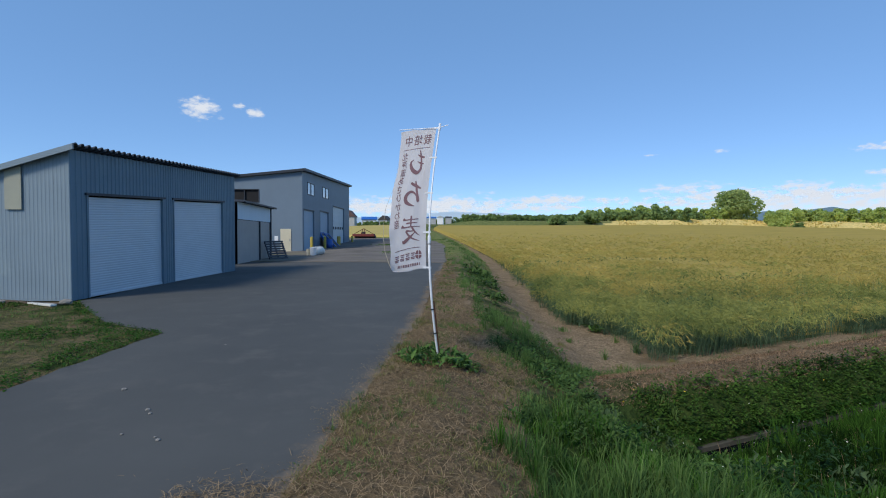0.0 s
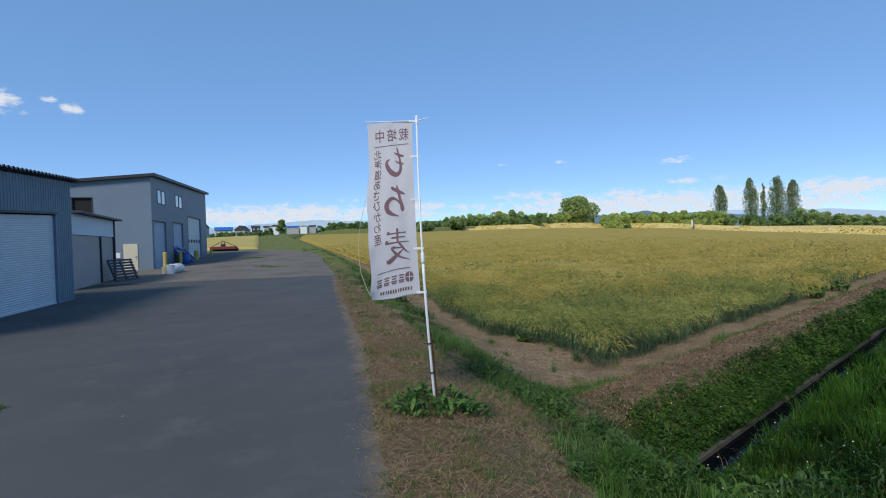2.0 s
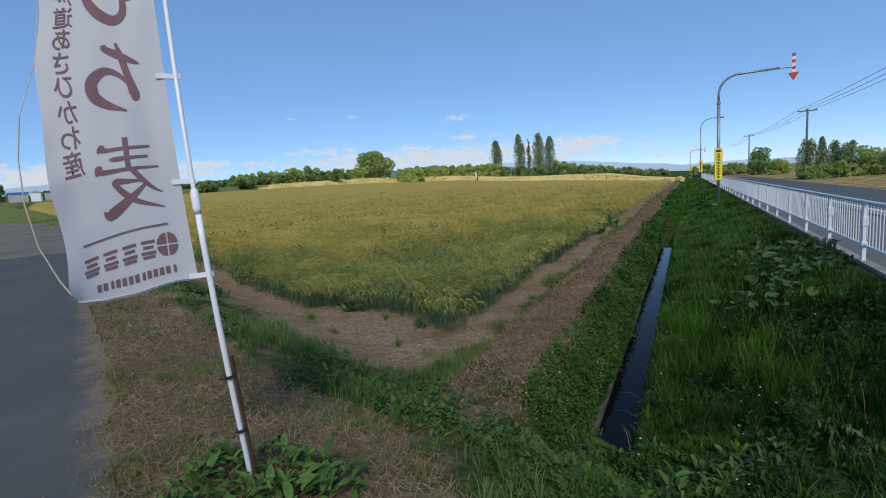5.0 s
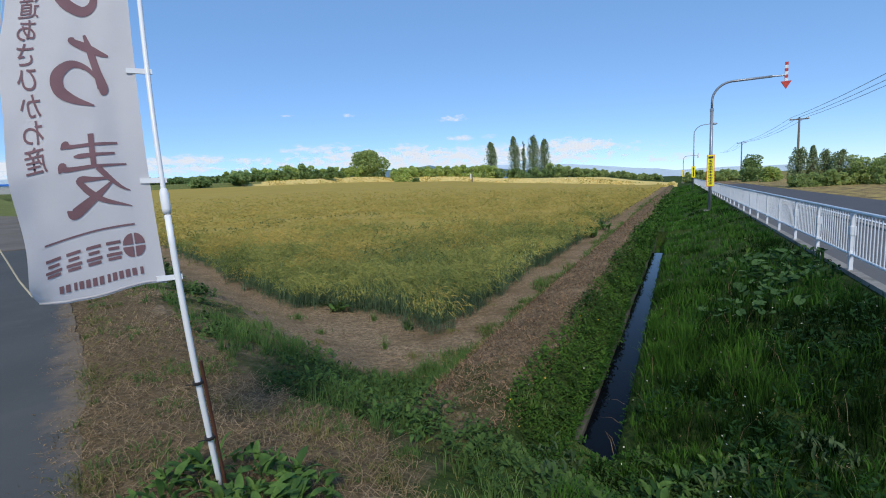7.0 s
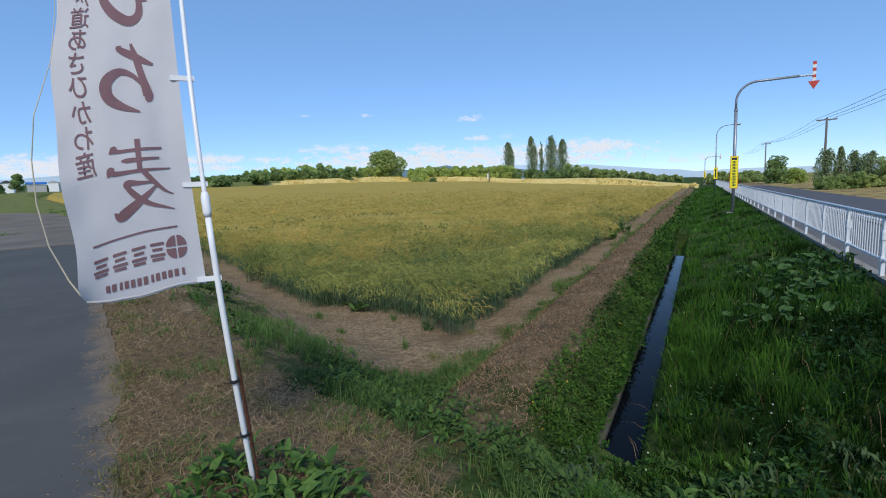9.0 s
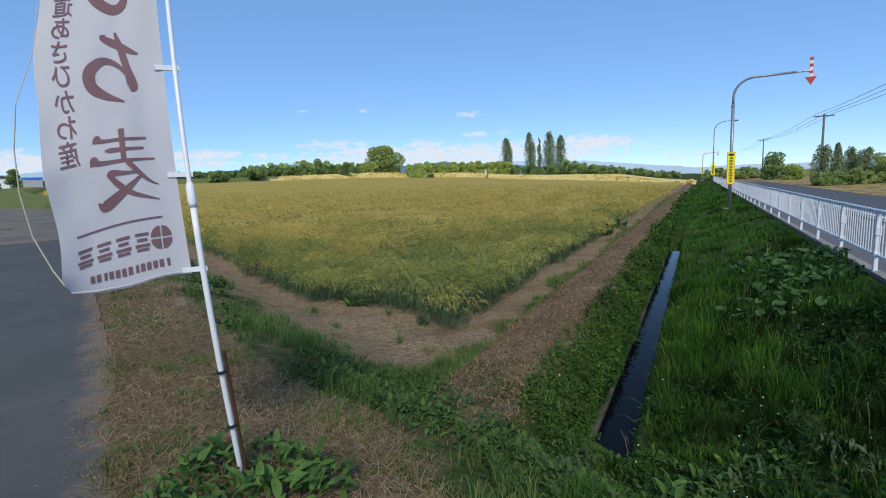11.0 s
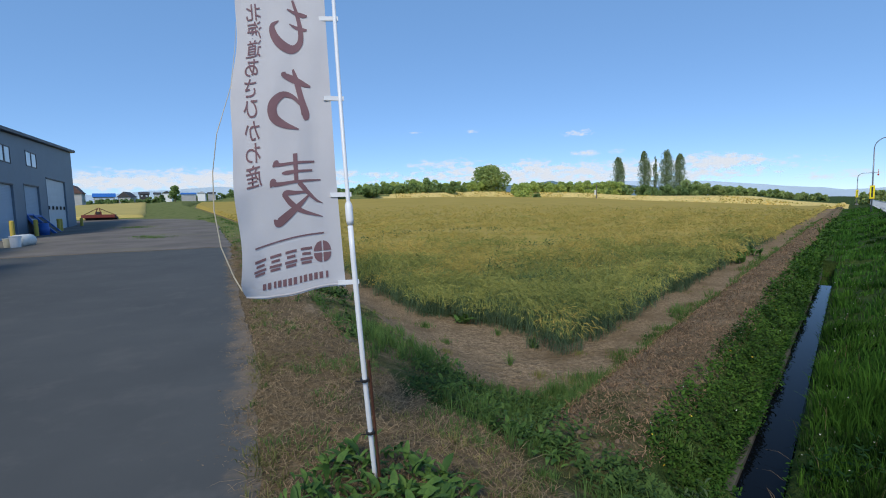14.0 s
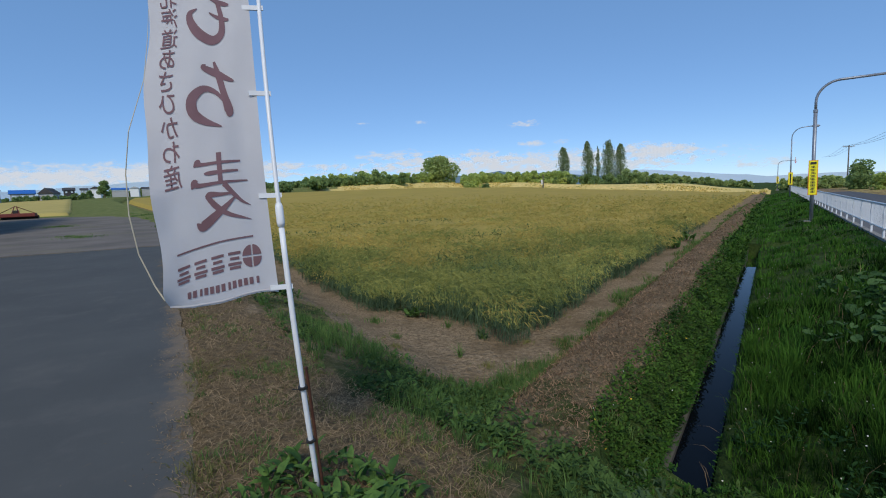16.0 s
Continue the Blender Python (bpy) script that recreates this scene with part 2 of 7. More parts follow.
M_SLOPE = mat("slope_weed_leaves", (0.107, 0.181, 0.047), (0.029, 0.065, 0.017), rough=0.75, scale=2.0, fine=9.0, bump=0, island=0.5, soft=0.3, spec=0.12, tone=0.6)
M_BURR = mat("butterbur_leaves", (0.095, 0.172, 0.061), (0.031, 0.071, 0.027), rough=0.9, scale=4.0, fine=25.0, bump=0.2, obrand=0.8, soft=0.2, spec=0.05)
M_MUG = mat("mugwort_leaves", (0.112, 0.169, 0.075), (0.041, 0.075, 0.032), rough=0.85, scale=3.0, fine=20.0, bump=0.2, obrand=0.9, soft=0.25, spec=0.08)
M_BIGLEAF = mat("broad_leaves", (0.121, 0.217, 0.048), (0.044, 0.098, 0.025), rough=0.6, scale=3.0, fine=20.0, bump=0.2, obrand=0.9, soft=0.25, spec=0.15)
# far tree leaves: sunlight on them is put into raised leaf colours
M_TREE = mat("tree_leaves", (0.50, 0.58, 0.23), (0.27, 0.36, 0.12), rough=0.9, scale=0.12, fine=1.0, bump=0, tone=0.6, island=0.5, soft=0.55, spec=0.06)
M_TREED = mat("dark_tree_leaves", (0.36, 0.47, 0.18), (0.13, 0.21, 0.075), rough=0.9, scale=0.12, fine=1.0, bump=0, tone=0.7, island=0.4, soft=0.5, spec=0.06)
M_TREEL = mat("sun_toned_tree_leaves", (0.60, 0.68, 0.22), (0.32, 0.42, 0.12), rough=0.9, scale=0.12, fine=1.0, bump=0, tone=0.7, island=0.4, soft=0.55, spec=0.06)
M_POPLAR = mat("poplar_leaves", (0.350, 0.419, 0.208), (0.196, 0.257, 0.124), rough=0.9, scale=0.15, fine=1.0, bump=0, island=0.9, soft=0.4, spec=0.06)
M_BARK = mat("bark", (0.12, 0.09, 0.065), (0.07, 0.055, 0.04), rough=0.9, scale=5, fine=40, bump=0.4)
M_FLOWER = mat("clover_flowers", (0.65, 0.64, 0.58), (0.5, 0.5, 0.42), rough=0.8, bump=0, island=0.6)
M_FLOWERY = mat("yellow_flowers", (0.75, 0.50, 0.03), (0.6, 0.4, 0.03), rough=0.8, bump=0, island=0.6)
M_ROOFB = mat("brown_roof", (0.13, 0.075, 0.065), (0.09, 0.05, 0.045), rough=0.7, scale=1, fine=20, bump=0.05)
M_BLUEROOF = mat("blue_roof", (0.03, 0.15, 0.50), (0.025, 0.12, 0.40), rough=0.5, scale=1, fine=20, bump=0.05)
M_TARP = mat("blue_plastic", (0.03, 0.12, 0.42), (0.02, 0.08, 0.30), rough=0.45, scale=4, fine=40, bump=0.05)
M_ROOFD = mat("dark_roof", (0.06, 0.055, 0.055), (0.04, 0.038, 0.04), rough=0.7, scale=1, fine=20, bump=0.05)
M_HOUSE = mat("house_wall", (0.44, 0.445, 0.45), (0.35, 0.355, 0.36), rough=0.8, scale=0.6, fine=20, bump=0.05)
M_PLASTIC = mat("pale_plastic", (0.68, 0.69, 0.66), (0.55, 0.56, 0.53), rough=0.5, scale=5, fine=40, bump=0.03)
M_PALLET = mat("black_plastic_crate", (0.035, 0.035, 0.038), (0.02, 0.02, 0.022), rough=0.6, scale=6, fine=60, bump=0.1)
M_HARROW = mat("faded_red_paint", (0.20, 0.04, 0.032), (0.10, 0.024, 0.02), rough=0.6, scale=5, fine=40, bump=0.05)
M_POST = mat("yellow_bollard", (0.55, 0.42, 0.06), (0.42, 0.33, 0.08), rough=0.55, scale=6, fine=50, bump=0.05)


# far slopes, with the haze of the air painted into both base colours
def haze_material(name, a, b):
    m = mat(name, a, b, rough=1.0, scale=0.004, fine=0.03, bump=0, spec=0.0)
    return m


M_MOUNT = haze_material("haze_toned_mountains", (0.56, 0.69, 0.85), (0.52, 0.645, 0.80))
M_HILL = haze_material("haze_toned_hills", (0.19, 0.28, 0.36), (0.14, 0.22, 0.29))


def cloud_material():
    """Thin bright cloud whose cover fades out to its rim."""
    m = bpy.data.materials.new("cloud")
    m.use_nodes = True
    p = m.node_tree.nodes["Principled BSDF"]
    p.inputs["Base Color"].default_value = (0.0, 0.0, 0.0, 1)
    p.inputs["Roughness"].default_value = 1.0
    p.inputs["Specular IOR Level"].default_value = 0.0
    p.inputs["Emission Color"].default_value = (0.90, 0.94, 1.0, 1)
    p.inputs["Emission Strength"].default_value = 0.85
    co = node(m, "ShaderNodeTexCoord")
    mp = node(m, "ShaderNodeMapping")
    mp.inputs["Scale"].default_value = (1, 1, 2.4)
    link(m, co.outputs["Object"], mp.inputs[0])
    n = node(m, "ShaderNodeTexNoise", Scale=0.017, Detail=8.0, Roughness=0.62)
    link(m, mp.outputs[0], n.inputs["Vector"])
    at = node(m, "ShaderNodeAttribute")
    at.attribute_name = "cover"
    add = node(m, "ShaderNodeMath")
    add.operation = "MULTIPLY_ADD"
    add.inputs[1].default_value = 2.0
    link(m, n.outputs[0], add.inputs[0])
    link(m, at.outputs["Fac"], add.inputs[2])
    r = node(m, "ShaderNodeMapRange")
    r.interpolation_type = "SMOOTHSTEP"
    r.inputs["From Min"].default_value, r.inputs["From Max"].default_value = 1.05, 1.75
    link(m, add.outputs[0], r.inputs["Value"])
    link(m, r.outputs[0], p.inputs["Alpha"])
    return m


M_CLOUD = cloud_material()


def ground_material():
    """Soil, straw and green ground, told apart by the vertex colours of the sheet and broken up by noise."""
    m = bpy.data.materials.new("ground")
    m.use_nodes = True
    p = m.node_tree.nodes["Principled BSDF"]
    p.inputs["Roughness"].default_value = 0.95
    p.inputs["Specular IOR Level"].default_value = 0.05
    co = node(m, "ShaderNodeTexCoord")
    big = node(m, "ShaderNodeTexNoise", Scale=1.3, Detail=6.0, Roughness=0.65)
    fine = node(m, "ShaderNodeTexNoise", Scale=22.0, Detail=5.0, Roughness=0.7)
    vor = node(m, "ShaderNodeTexVoronoi", Scale=9.0)
    for n in (big, fine, vor):
        link(m, co.outputs["Object"], n.inputs["Vector"])
    at = node(m, "ShaderNodeAttribute")
    at.attribute_name = "zone"
    sep = node(m, "ShaderNodeSeparateColor")
    link(m, at.outputs["Color"], sep.inputs[0])

    def two(a, b, tex, lo=0.35, hi=0.65):
        r = node(m, "ShaderNodeMapRange")
        r.inputs["From Min"].default_value, r.inputs["From Max"].default_value = lo, hi
        link(m, tex.outputs[0], r.inputs["Value"])
        mx = node(m, "ShaderNodeMix")
        mx.data_type = "RGBA"
        link(m, r.outputs[0], mx.inputs["Factor"])
        mx.inputs["A"].default_value, mx.inputs["B"].default_value = (*a, 1), (*b, 1)
        return mx.outputs["Result"]

    soil = two((0.350, 0.262, 0.166), (0.152, 0.111, 0.066), fine, 0.37, 0.63)
    patch = node(m, "ShaderNodeMix")
    patch.data_type = "RGBA"
    pr = node(m, "ShaderNodeMapRange")
    pr.inputs["From Min"].default_value, pr.inputs["From Max"].default_value = 0.46, 0.66
    link(m, big.outputs[0], pr.inputs["Value"])
    link(m, pr.outputs[0], patch.inputs["Factor"])
    link(m, soil, patch.inputs["A"])
    patch.inputs["B"].default_value = (0.168, 0.122, 0.072, 1)
    soil = patch.outputs["Result"]
    straw = two((0.22, 0.16, 0.095), (0.09, 0.068, 0.038), fine, 0.3, 0.7)
    green = two((0.066, 0.100, 0.026), (0.026, 0.046, 0.012), big)
    # gold of ripe grass, raised so the far bank looks sunlit
    gold = two((0.84, 0.63, 0.24), (0.52, 0.42, 0.14), big)

    def over(under, top, ch):
        s = node(m, "ShaderNodeMath")
        s.operation = "MULTIPLY_ADD"
        s.inputs[1].default_value = 0.9
        link(m, big.outputs[0], s.inputs[0])
        link(m, ch, s.inputs[2])
        r = node(m, "ShaderNodeMapRange")
        r.inputs["From Min"].default_value, r.inputs["From Max"].default_value = 0.82, 1.08
        link(m, s.outputs[0], r.inputs["Value"])
        mx = node(m, "ShaderNodeMix")
        mx.data_type = "RGBA"
        link(m, r.outputs[0], mx.inputs["Factor"])
        link(m, under, mx.inputs["A"])
        link(m, top, mx.inputs["B"])
        return mx.outputs["Result"]

    c = over(soil, straw, sep.outputs[0])
    c = over(c, green, sep.outputs[1])
    c = over(c, gold, sep.outputs[2])
    c = over(c, two((0.20, 0.215, 0.075), (0.105, 0.135, 0.042), big), at.outputs["Alpha"])
    link(m, c, p.inputs["Base Color"])
    ad = node(m, "ShaderNodeMath")
    ad.operation = "ADD"
    link(m, fine.outputs[0], ad.inputs[0])
    link(m, vor.outputs["Distance"], ad.inputs[1])
    bp = node(m, "ShaderNodeBump", Strength=0.75, Distance=0.06)
    link(m, ad.outputs[0], bp.inputs["Height"])
    link(m, bp.outputs[0], p.inputs["Normal"])
    return m


M_GROUND = ground_material()


def water_material():
    m = bpy.data.materials.new("ditch_water")
    m.use_nodes = True
    p = m.node_tree.nodes["Principled BSDF"]
    p.inputs["Base Color"].default_value = (0.003, 0.004, 0.006, 1)
    p.inputs["Roughness"].default_value = 0.03
    p.inputs["IOR"].default_value = 1.33
    p.inputs["Specular IOR Level"].default_value = 0.1
    n = node(m, "ShaderNodeTexNoise", Scale=5.0, Detail=2.0)
    bp = node(m, "ShaderNodeBump", Strength=0.03, Distance=0.02)
    link(m, n.outputs[0], bp.inputs["Height"])
    link(m, bp.outputs[0], p.inputs["Normal"])
    return m


M_WATER = water_material()


# ---- building blocks ----
def raw(name, verts, faces, material, parent=None, label="", smooth=False):
    me = bpy.data.meshes.new(name)
    me.from_pydata([tuple(v) for v in verts], [], [tuple(f) for f in faces])
    me.materials.append(material)
    if smooth:
        me.polygons.foreach_set("use_smooth", [True] * len(me.polygons))
    me.update()
    ob = new(name, me)
    if parent is not None:
        ob.parent = parent
    if label:
        tagged(ob, label)
    return ob


def part(name, bm, material, parent=None, label="", smooth=False):
    me = bpy.data.meshes.new(name)
    bmesh.ops.recalc_face_normals(bm, faces=bm.faces)
    bm.to_mesh(me)
    bm.free()
    me.materials.append(material)
    if smooth:
        me.polygons.foreach_set("use_smooth", [True] * len(me.polygons))
    ob = new(name, me)
    if parent is not None:
        ob.parent = parent
    if label:
        tagged(ob, label)
    return ob


def thing(name, m, label, category, group="", kind=""):
    e = new(name)
    e.matrix_basis = m
    return tagged(e, label, category, group, kind)


def bm_box(x0, x1, y0, y1, z0, z1, bevel=0.0, bm=None):
    bm = bm or bmesh.new()
    r = bmesh.ops.create_cube(bm, size=1)
    for v in r["verts"]:
        v.co = Vector(((x0 + x1) / 2 + v.co.x * (x1 - x0), (y0 + y1) / 2 + v.co.y * (y1 - y0), (z0 + z1) / 2 + v.co.z * (z1 - z0)))
    if bevel:
        es = list({e for v in r["verts"] for e in v.link_edges})
        bmesh.ops.bevel(bm, geom=es, offset=bevel, segments=2, affect="EDGES", profile=0.5)
    return bm


def bm_tube(points, radii, sides=8, bm=None, closed=True):
    """A round tube along points."""
    bm = bm or bmesh.new()
    pts = [Vector(p) for p in points]
    if not hasattr(radii, "__len__"):
        radii = [radii] * len(pts)
    rings = []
    for i, p in enumerate(pts):
        d = (pts[min(i + 1, len(pts) - 1)] - pts[max(i - 1, 0)]).normalized()
        a = d.orthogonal().normalized() if i == 0 else (a - d * a.dot(d)).normalized()
        b = d.cross(a)
        rings.append([bm.verts.new(p + (a * math.cos(k * math.tau / sides) + b * math.sin(k * math.tau / sides)) * radii[i]) for k in range(sides)])
    for r0, r1 in zip(rings, rings[1:]):
        for k in range(sides):
            bm.faces.new((r0[k], r0[(k + 1) % sides], r1[(k + 1) % sides], r1[k]))
    if closed:
        bm.faces.new(rings[0][::-1])
        bm.faces.new(rings[-1])
    return bm


# ---- plan ----
UX, UY = 0.8829, 0.4695          # the road's direction
P0 = (9.55, 5.85)                # a point on the fence line


def s_of(x, y):
    return -UY * (x - P0[0]) + UX * (y - P0[1])


def along(d, s):
    """The place d metres along the fence line and s metres towards the field."""
    return P0[0] + d * UX - s * UY, P0[1] + d * UY + s * UX


AZ_T = np.array([-180, -24, -16, -10, -5, 0, 20, 27, 32, 37, 42, 51, 58, 70, 180.0])
SL_T = np.array([-0.013, -0.013, 0.014, 0.0175, 0.019, 0.021, 0.021, 0.019, 0.015, 0.0125, 0.005, -0.005, -0.013, -0.013, -0.013])
XA = np.array([-60, -1.3, -1.12, -0.4, 0.1, 0.8, 1.4, 2.0, 900.0])
ZA = np.array([-0.02, -0.02, 0.010, 0.0, -0.14, -0.42, -0.78, -0.95, -0.95])
SB = np.array([-900, -9, -7, 0.1, 0.6, 3.0, 3.16, 3.17, 3.64, 3.65, 3.75, 4.15, 4.5, 5.0, 5.32, 900.0])
ZB = np.array([-0.32, -0.32, -0.36, -0.36, -0.40, -1.0, -1.06, -1.5, -1.5, -1.02, -0.95, -0.52, -0.5, -0.62, -0.93, -0.95])
SBC = np.array([-900, -9, -7, 0.1, 0.6, 2.6, 4.15, 4.5, 5.0, 5.32, 900.0])
ZBC = np.array([-0.32, -0.32, -0.36, -0.36, -0.38, -0.45, -0.5, -0.5, -0.62, -0.93, -0.95])
SBN = np.array([-900, -9, -7, 0.1, 0.6, 2.8, 3.2, 3.75, 4.15, 4.5, 5.0, 5.32, 900.0])
ZBN = np.array([-0.32, -0.32, -0.36, -0.36, -0.40, -0.95, -1.08, -1.0, -0.55, -0.5, -0.62, -0.93, -0.95])
SBF = np.array([-900, -9, -7, 0.1, 0.6, 3.1, 3.9, 4.3, 4.5, 5.0, 5.32, 900.0])
ZBF = np.array([-0.32, -0.32, -0.36, -0.36, -0.40, -0.95, -0.95, -0.55, -0.5, -0.62, -0.93, -0.95])
EYE0 = (-1.0, 3.3)
VY, VX = [0, 3.3, 5.2, 5.6, 6.1, 6.6, 7.2, 8.0, 10.0, 13.0, 20, 34, 66, 400], [0.36, 0.26, 0.16, 0.22, 0.46, 0.44, 0.02, -0.14, -0.26, -0.6, -0.9, -1.1, -1.6, -1.6]  # where the straw verge turns green
CY, CX = [5.5, 7.6, 8.35, 8.6, 9.1, 9.6, 10.2, 13.8, 20, 32, 50, 400], [3.4, 2.9, 2.35, 1.92, 1.52, 1.15, 0.88, 0.74, 0.9, 1.9, 2.8, 3.1]  # where the green verge ends on the bare soil
DITCH_X, DITCH_END = 2.6, 19.0
FIELD_X, FIELD_S = 3.1, 6.1      # the barley's edges
FIELD_X0 = 2.0                   # its outermost reach beside the verge
FY, FX = [9, 10.3, 11.5, 12.4, 13.2, 14, 17, 20, 30, 50], [3.45, 3.35, 3.15, 2.8, 2.3, 2.1, 2.25, 2.4, 2.8, 3.1]
END_X, END_S = 105.0, 118.0


def drift(x, y):
    """The verge and the barley's edge lean away from the y axis as they run on."""
    t = np.clip(y - 12, 0, 110)
    return x - 0.062 * t * np.clip((14 - x) / 10, 0, 1) - 0.00085 * t * t * np.clip((44 - x) / 40, 0, 1) * np.clip((x + 18) / 15, 0, 1)


def height(x, s):
    x, s = np.asarray(x, float), np.asarray(s, float)
    y = (s + 0.681) / UX + x * UY / UX
    a = np.interp(x - 0.8 * np.clip((y - 25) / 20, 0, 1), XA, ZA)
    b = np.where((x > DITCH_X) & (x < DITCH_END), np.interp(s, SB, ZB), np.where(x >= DITCH_END, np.interp(s, SBF, ZBF), np.interp(s, SBC, ZBC) + (np.interp(s, SBN, ZBN) - np.interp(s, SBC, ZBC)) * np.clip((x - 1.25) / 0.75, 0, 1)))
    fade = np.clip((x + 1.2) / 1.4, 0, 1)
    z = np.where((x > 2.0), b, np.maximum(a, b))
    z = np.where(x < 0.2, a * (1 - fade) + z * fade, z)
    z = np.where(x < -1.3, a, z)
    dx, dy = x - EYE0[0], y - EYE0[1]
    d = np.hypot(dx, dy)
    sl = np.interp(np.degrees(np.arctan2(dx, dy)), AZ_T, SL_T)
    top = np.maximum(1.75 + sl * 130, 0)
    rise = top * np.clip((d - 14) / 116, 0, 1) ** 1.9 + np.clip(d - 130, 0, 2500) * np.maximum(sl, 0)
    beyond = np.maximum(x - END_X - 2, s - END_S - 2)
    bank = np.clip(beyond / 5, 0, 1) * (2.3 + 0.5 * np.sin(x * 0.05) * np.sin(s * 0.04)) * np.clip((s - 1) / 26, 0, 1) * np.clip((x - 1) / 8, 0, 1)
    return z + rise + bank


def ground_z(x, y):
    return float(height(x, s_of(x, y)))


def axis(lo, hi, marks, near, step, grow):
    out, v = [], near
    st = step
    while v < hi:
        out.append(v)
        v += st
        st *= grow
    v, st = near - step, step
    while v > lo:
        out.append(v)
        v -= st
        st *= grow
    out += [lo, hi] + list(marks)
    return np.unique(np.round(out, 3))


def field_edge(x, s):
    y = (s + 0.681) / UX + x * UY / UX
    return np.minimum(np.minimum(x - np.interp(y, FY, FX), s - FIELD_S), 0.6 * ((x - FIELD_X) + (s - FIELD_S)) - 0.32)


def build_ground():
    gx = axis(-2600, 2600, [*XA[1:-1], DITCH_X - 0.01, DITCH_X + 0.01, DITCH_END - 0.01, DITCH_END + 0.01, END_X + 2, END_X + 7], 2.0, 0.14, 1.031)
    gs = axis(-2600, 2600, [*SB[1:-1], *SBC[1:-1], END_S + 2, END_S + 7, 1.0, 1.5, 2.0, 2.5], 4.0, 0.12, 1.031)
    X, S = np.meshgrid(gx, gs)
    Y = (S + 0.681) / UX + X * UY / UX
    Z = height(X, S)
    rough = np.array([noise.noise((x * 1.7, y * 1.7, 0)) * 0.5 + noise.noise((x * 5, y * 5, 3)) * 0.25 for x, y in zip(X.ravel(), Y.ravel())]).reshape(X.shape)
    wild = (X > -1.0) & ~((S > 3.1) & (S < 3.7) & (X > DITCH_X - 0.1) & (X < DITCH_END)) & (S > 0.2)
    Z = Z + np.where(wild, rough * np.where((X > 1.5) & (S > 5.2), 0.035, 0.07), 0) * np.clip((X + 1.0) / 0.5, 0, 1)
    Xw = drift(X, Y)
    drive = (Xw < np.interp(Y, [2.7, 8, 13, 34, 50, 62, 68, 74], [-1.2, -1.35, -1.55, -2.9, -4.3, -6.6, -10, -18]) - np.interp(Y, [30, 36], [0.4, 0.8])) & (Y > 11) & (Y < 73) & (Xw > -22)
    Z = np.where(drive, Z - 0.4, Z)
    Z = Z + np.where((X > -1.45) & (X < -0.9) & (Y > -2) & (Y < 14), 0.022 * rough, 0)
    ny, nx = X.shape
    idx = np.arange(ny * nx).reshape(ny, nx)
    faces = np.stack([idx[:-1, :-1], idx[:-1, 1:], idx[1:, 1:], idx[1:, :-1]], -1).reshape(-1, 4)
    ob = raw("ground", np.stack([Xw, Y, Z], -1).reshape(-1, 3), faces.tolist(), M_GROUND, smooth=True)
    D = np.hypot(X - EYE0[0], Y - EYE0[1])
    straw = np.where((X > -2.2) & (X < np.interp(Y, VY, VX) + 0.4 * rough), 0.8, 0.0)
    straw = np.where((S > 4.0) & (S < 5.1 + 0.3 * rough) & (X > 1.5 + 0.6 * rough), 0.6 + 0.4 * rough, straw)
    straw = np.where((X < -1.6) | (Y < 1.0), 0.75, straw)
    green = np.zeros_like(X)
    slope_ = (X > np.interp(Y, VY, VX) + 0.3 * rough) & (X < np.interp(Y, CY, CX) + 0.35 * rough) & (S > 3.9)
    green = np.where(slope_, 0.5 + 0.4 * rough, green)
    straw = np.where(slope_, 0.55, straw)
    green = np.where((S > -0.2) & (S < 3.16) & (X > 0.75), 0.95, green)
    green = np.where((S > 3.6) & (S < 4.05) & (X > 1.2), 0.9, green)
    green = np.where((S <= 4.1) & (X > np.interp(Y, VY, VX) + 0.1) & (X < 2.7) & (S > -0.2), 0.75 + 0.3 * rough, green)
    green = np.where((S > 3.0) & (S < 3.8) & (X > 2.3), 0.95, green)
    green = np.where((X < -1.8) & (Y < 1.0), 0.7, green)
    green = np.where((X < -4.6), 0.5, green)
    green = np.where((field_edge(X, S) > 0.3), 0.55, green)
    green = np.where((Y > 62) & (X < 1.4) & (X > -40), 0.56, green)
    green = np.where((X > END_X + 30) | (S > END_S + 30), 0.8, green)
    gold = np.where((X > END_X - 2) & (S > 3.3) | (S > END_S - 1) & (X > 2), 0.75, 0.0)
    gold = np.where((X > END_X + 40) | (S > END_S + 45), 0.2, gold)
    gold = np.where((S > END_S - 1) & (X > 2) & (X < 44 + 9 * np.sin(S * 0.3)), 0.28, gold)
    green = np.where((S > END_S + 1) & (X > 2) & (X < 44), 0.8, green)
    gold = np.where((S < -6.8) & (X > 8), 0.45, gold)
    straw = np.where((S < -6.8) & (X > 8), 0.7, straw)
    gold = np.where((Y > 62) & (X < 3.1) & (X > -40), 0.3, gold)
    gold = np.where((Xw < -3 - 0.205 * (Y - 3)) & (Y > 78) & (Y < 190), 0.9, gold)
    meadow = np.where((Y > 62) & (X < 3.1) & (X > -40) & (gold < 0.8), 0.95, 0.0)
    meadow = np.where((Y > 22 + 4 * rough) & (Y <= 62) & (X > np.interp(Y, VY, VX) - 0.3) & (X < np.interp(Y, CY, CX) + 0.4 * rough), 0.30 + 0.5 * rough + np.clip((Y - 22) / 40, 0, 0.45), meadow)
    meadow = np.where((S > END_S + 1) & (X > -20) & (X < 44 + 9 * np.sin(S * 0.3)), 0.85, meadow)
    meadow = np.where((Y > 190) & (X < 20), 0.9, meadow)
    ca = ob.data.color_attributes.new("zone", "FLOAT_COLOR", "POINT")
    ca.data.foreach_set("color", np.stack([straw, green, gold, meadow], -1).ravel())
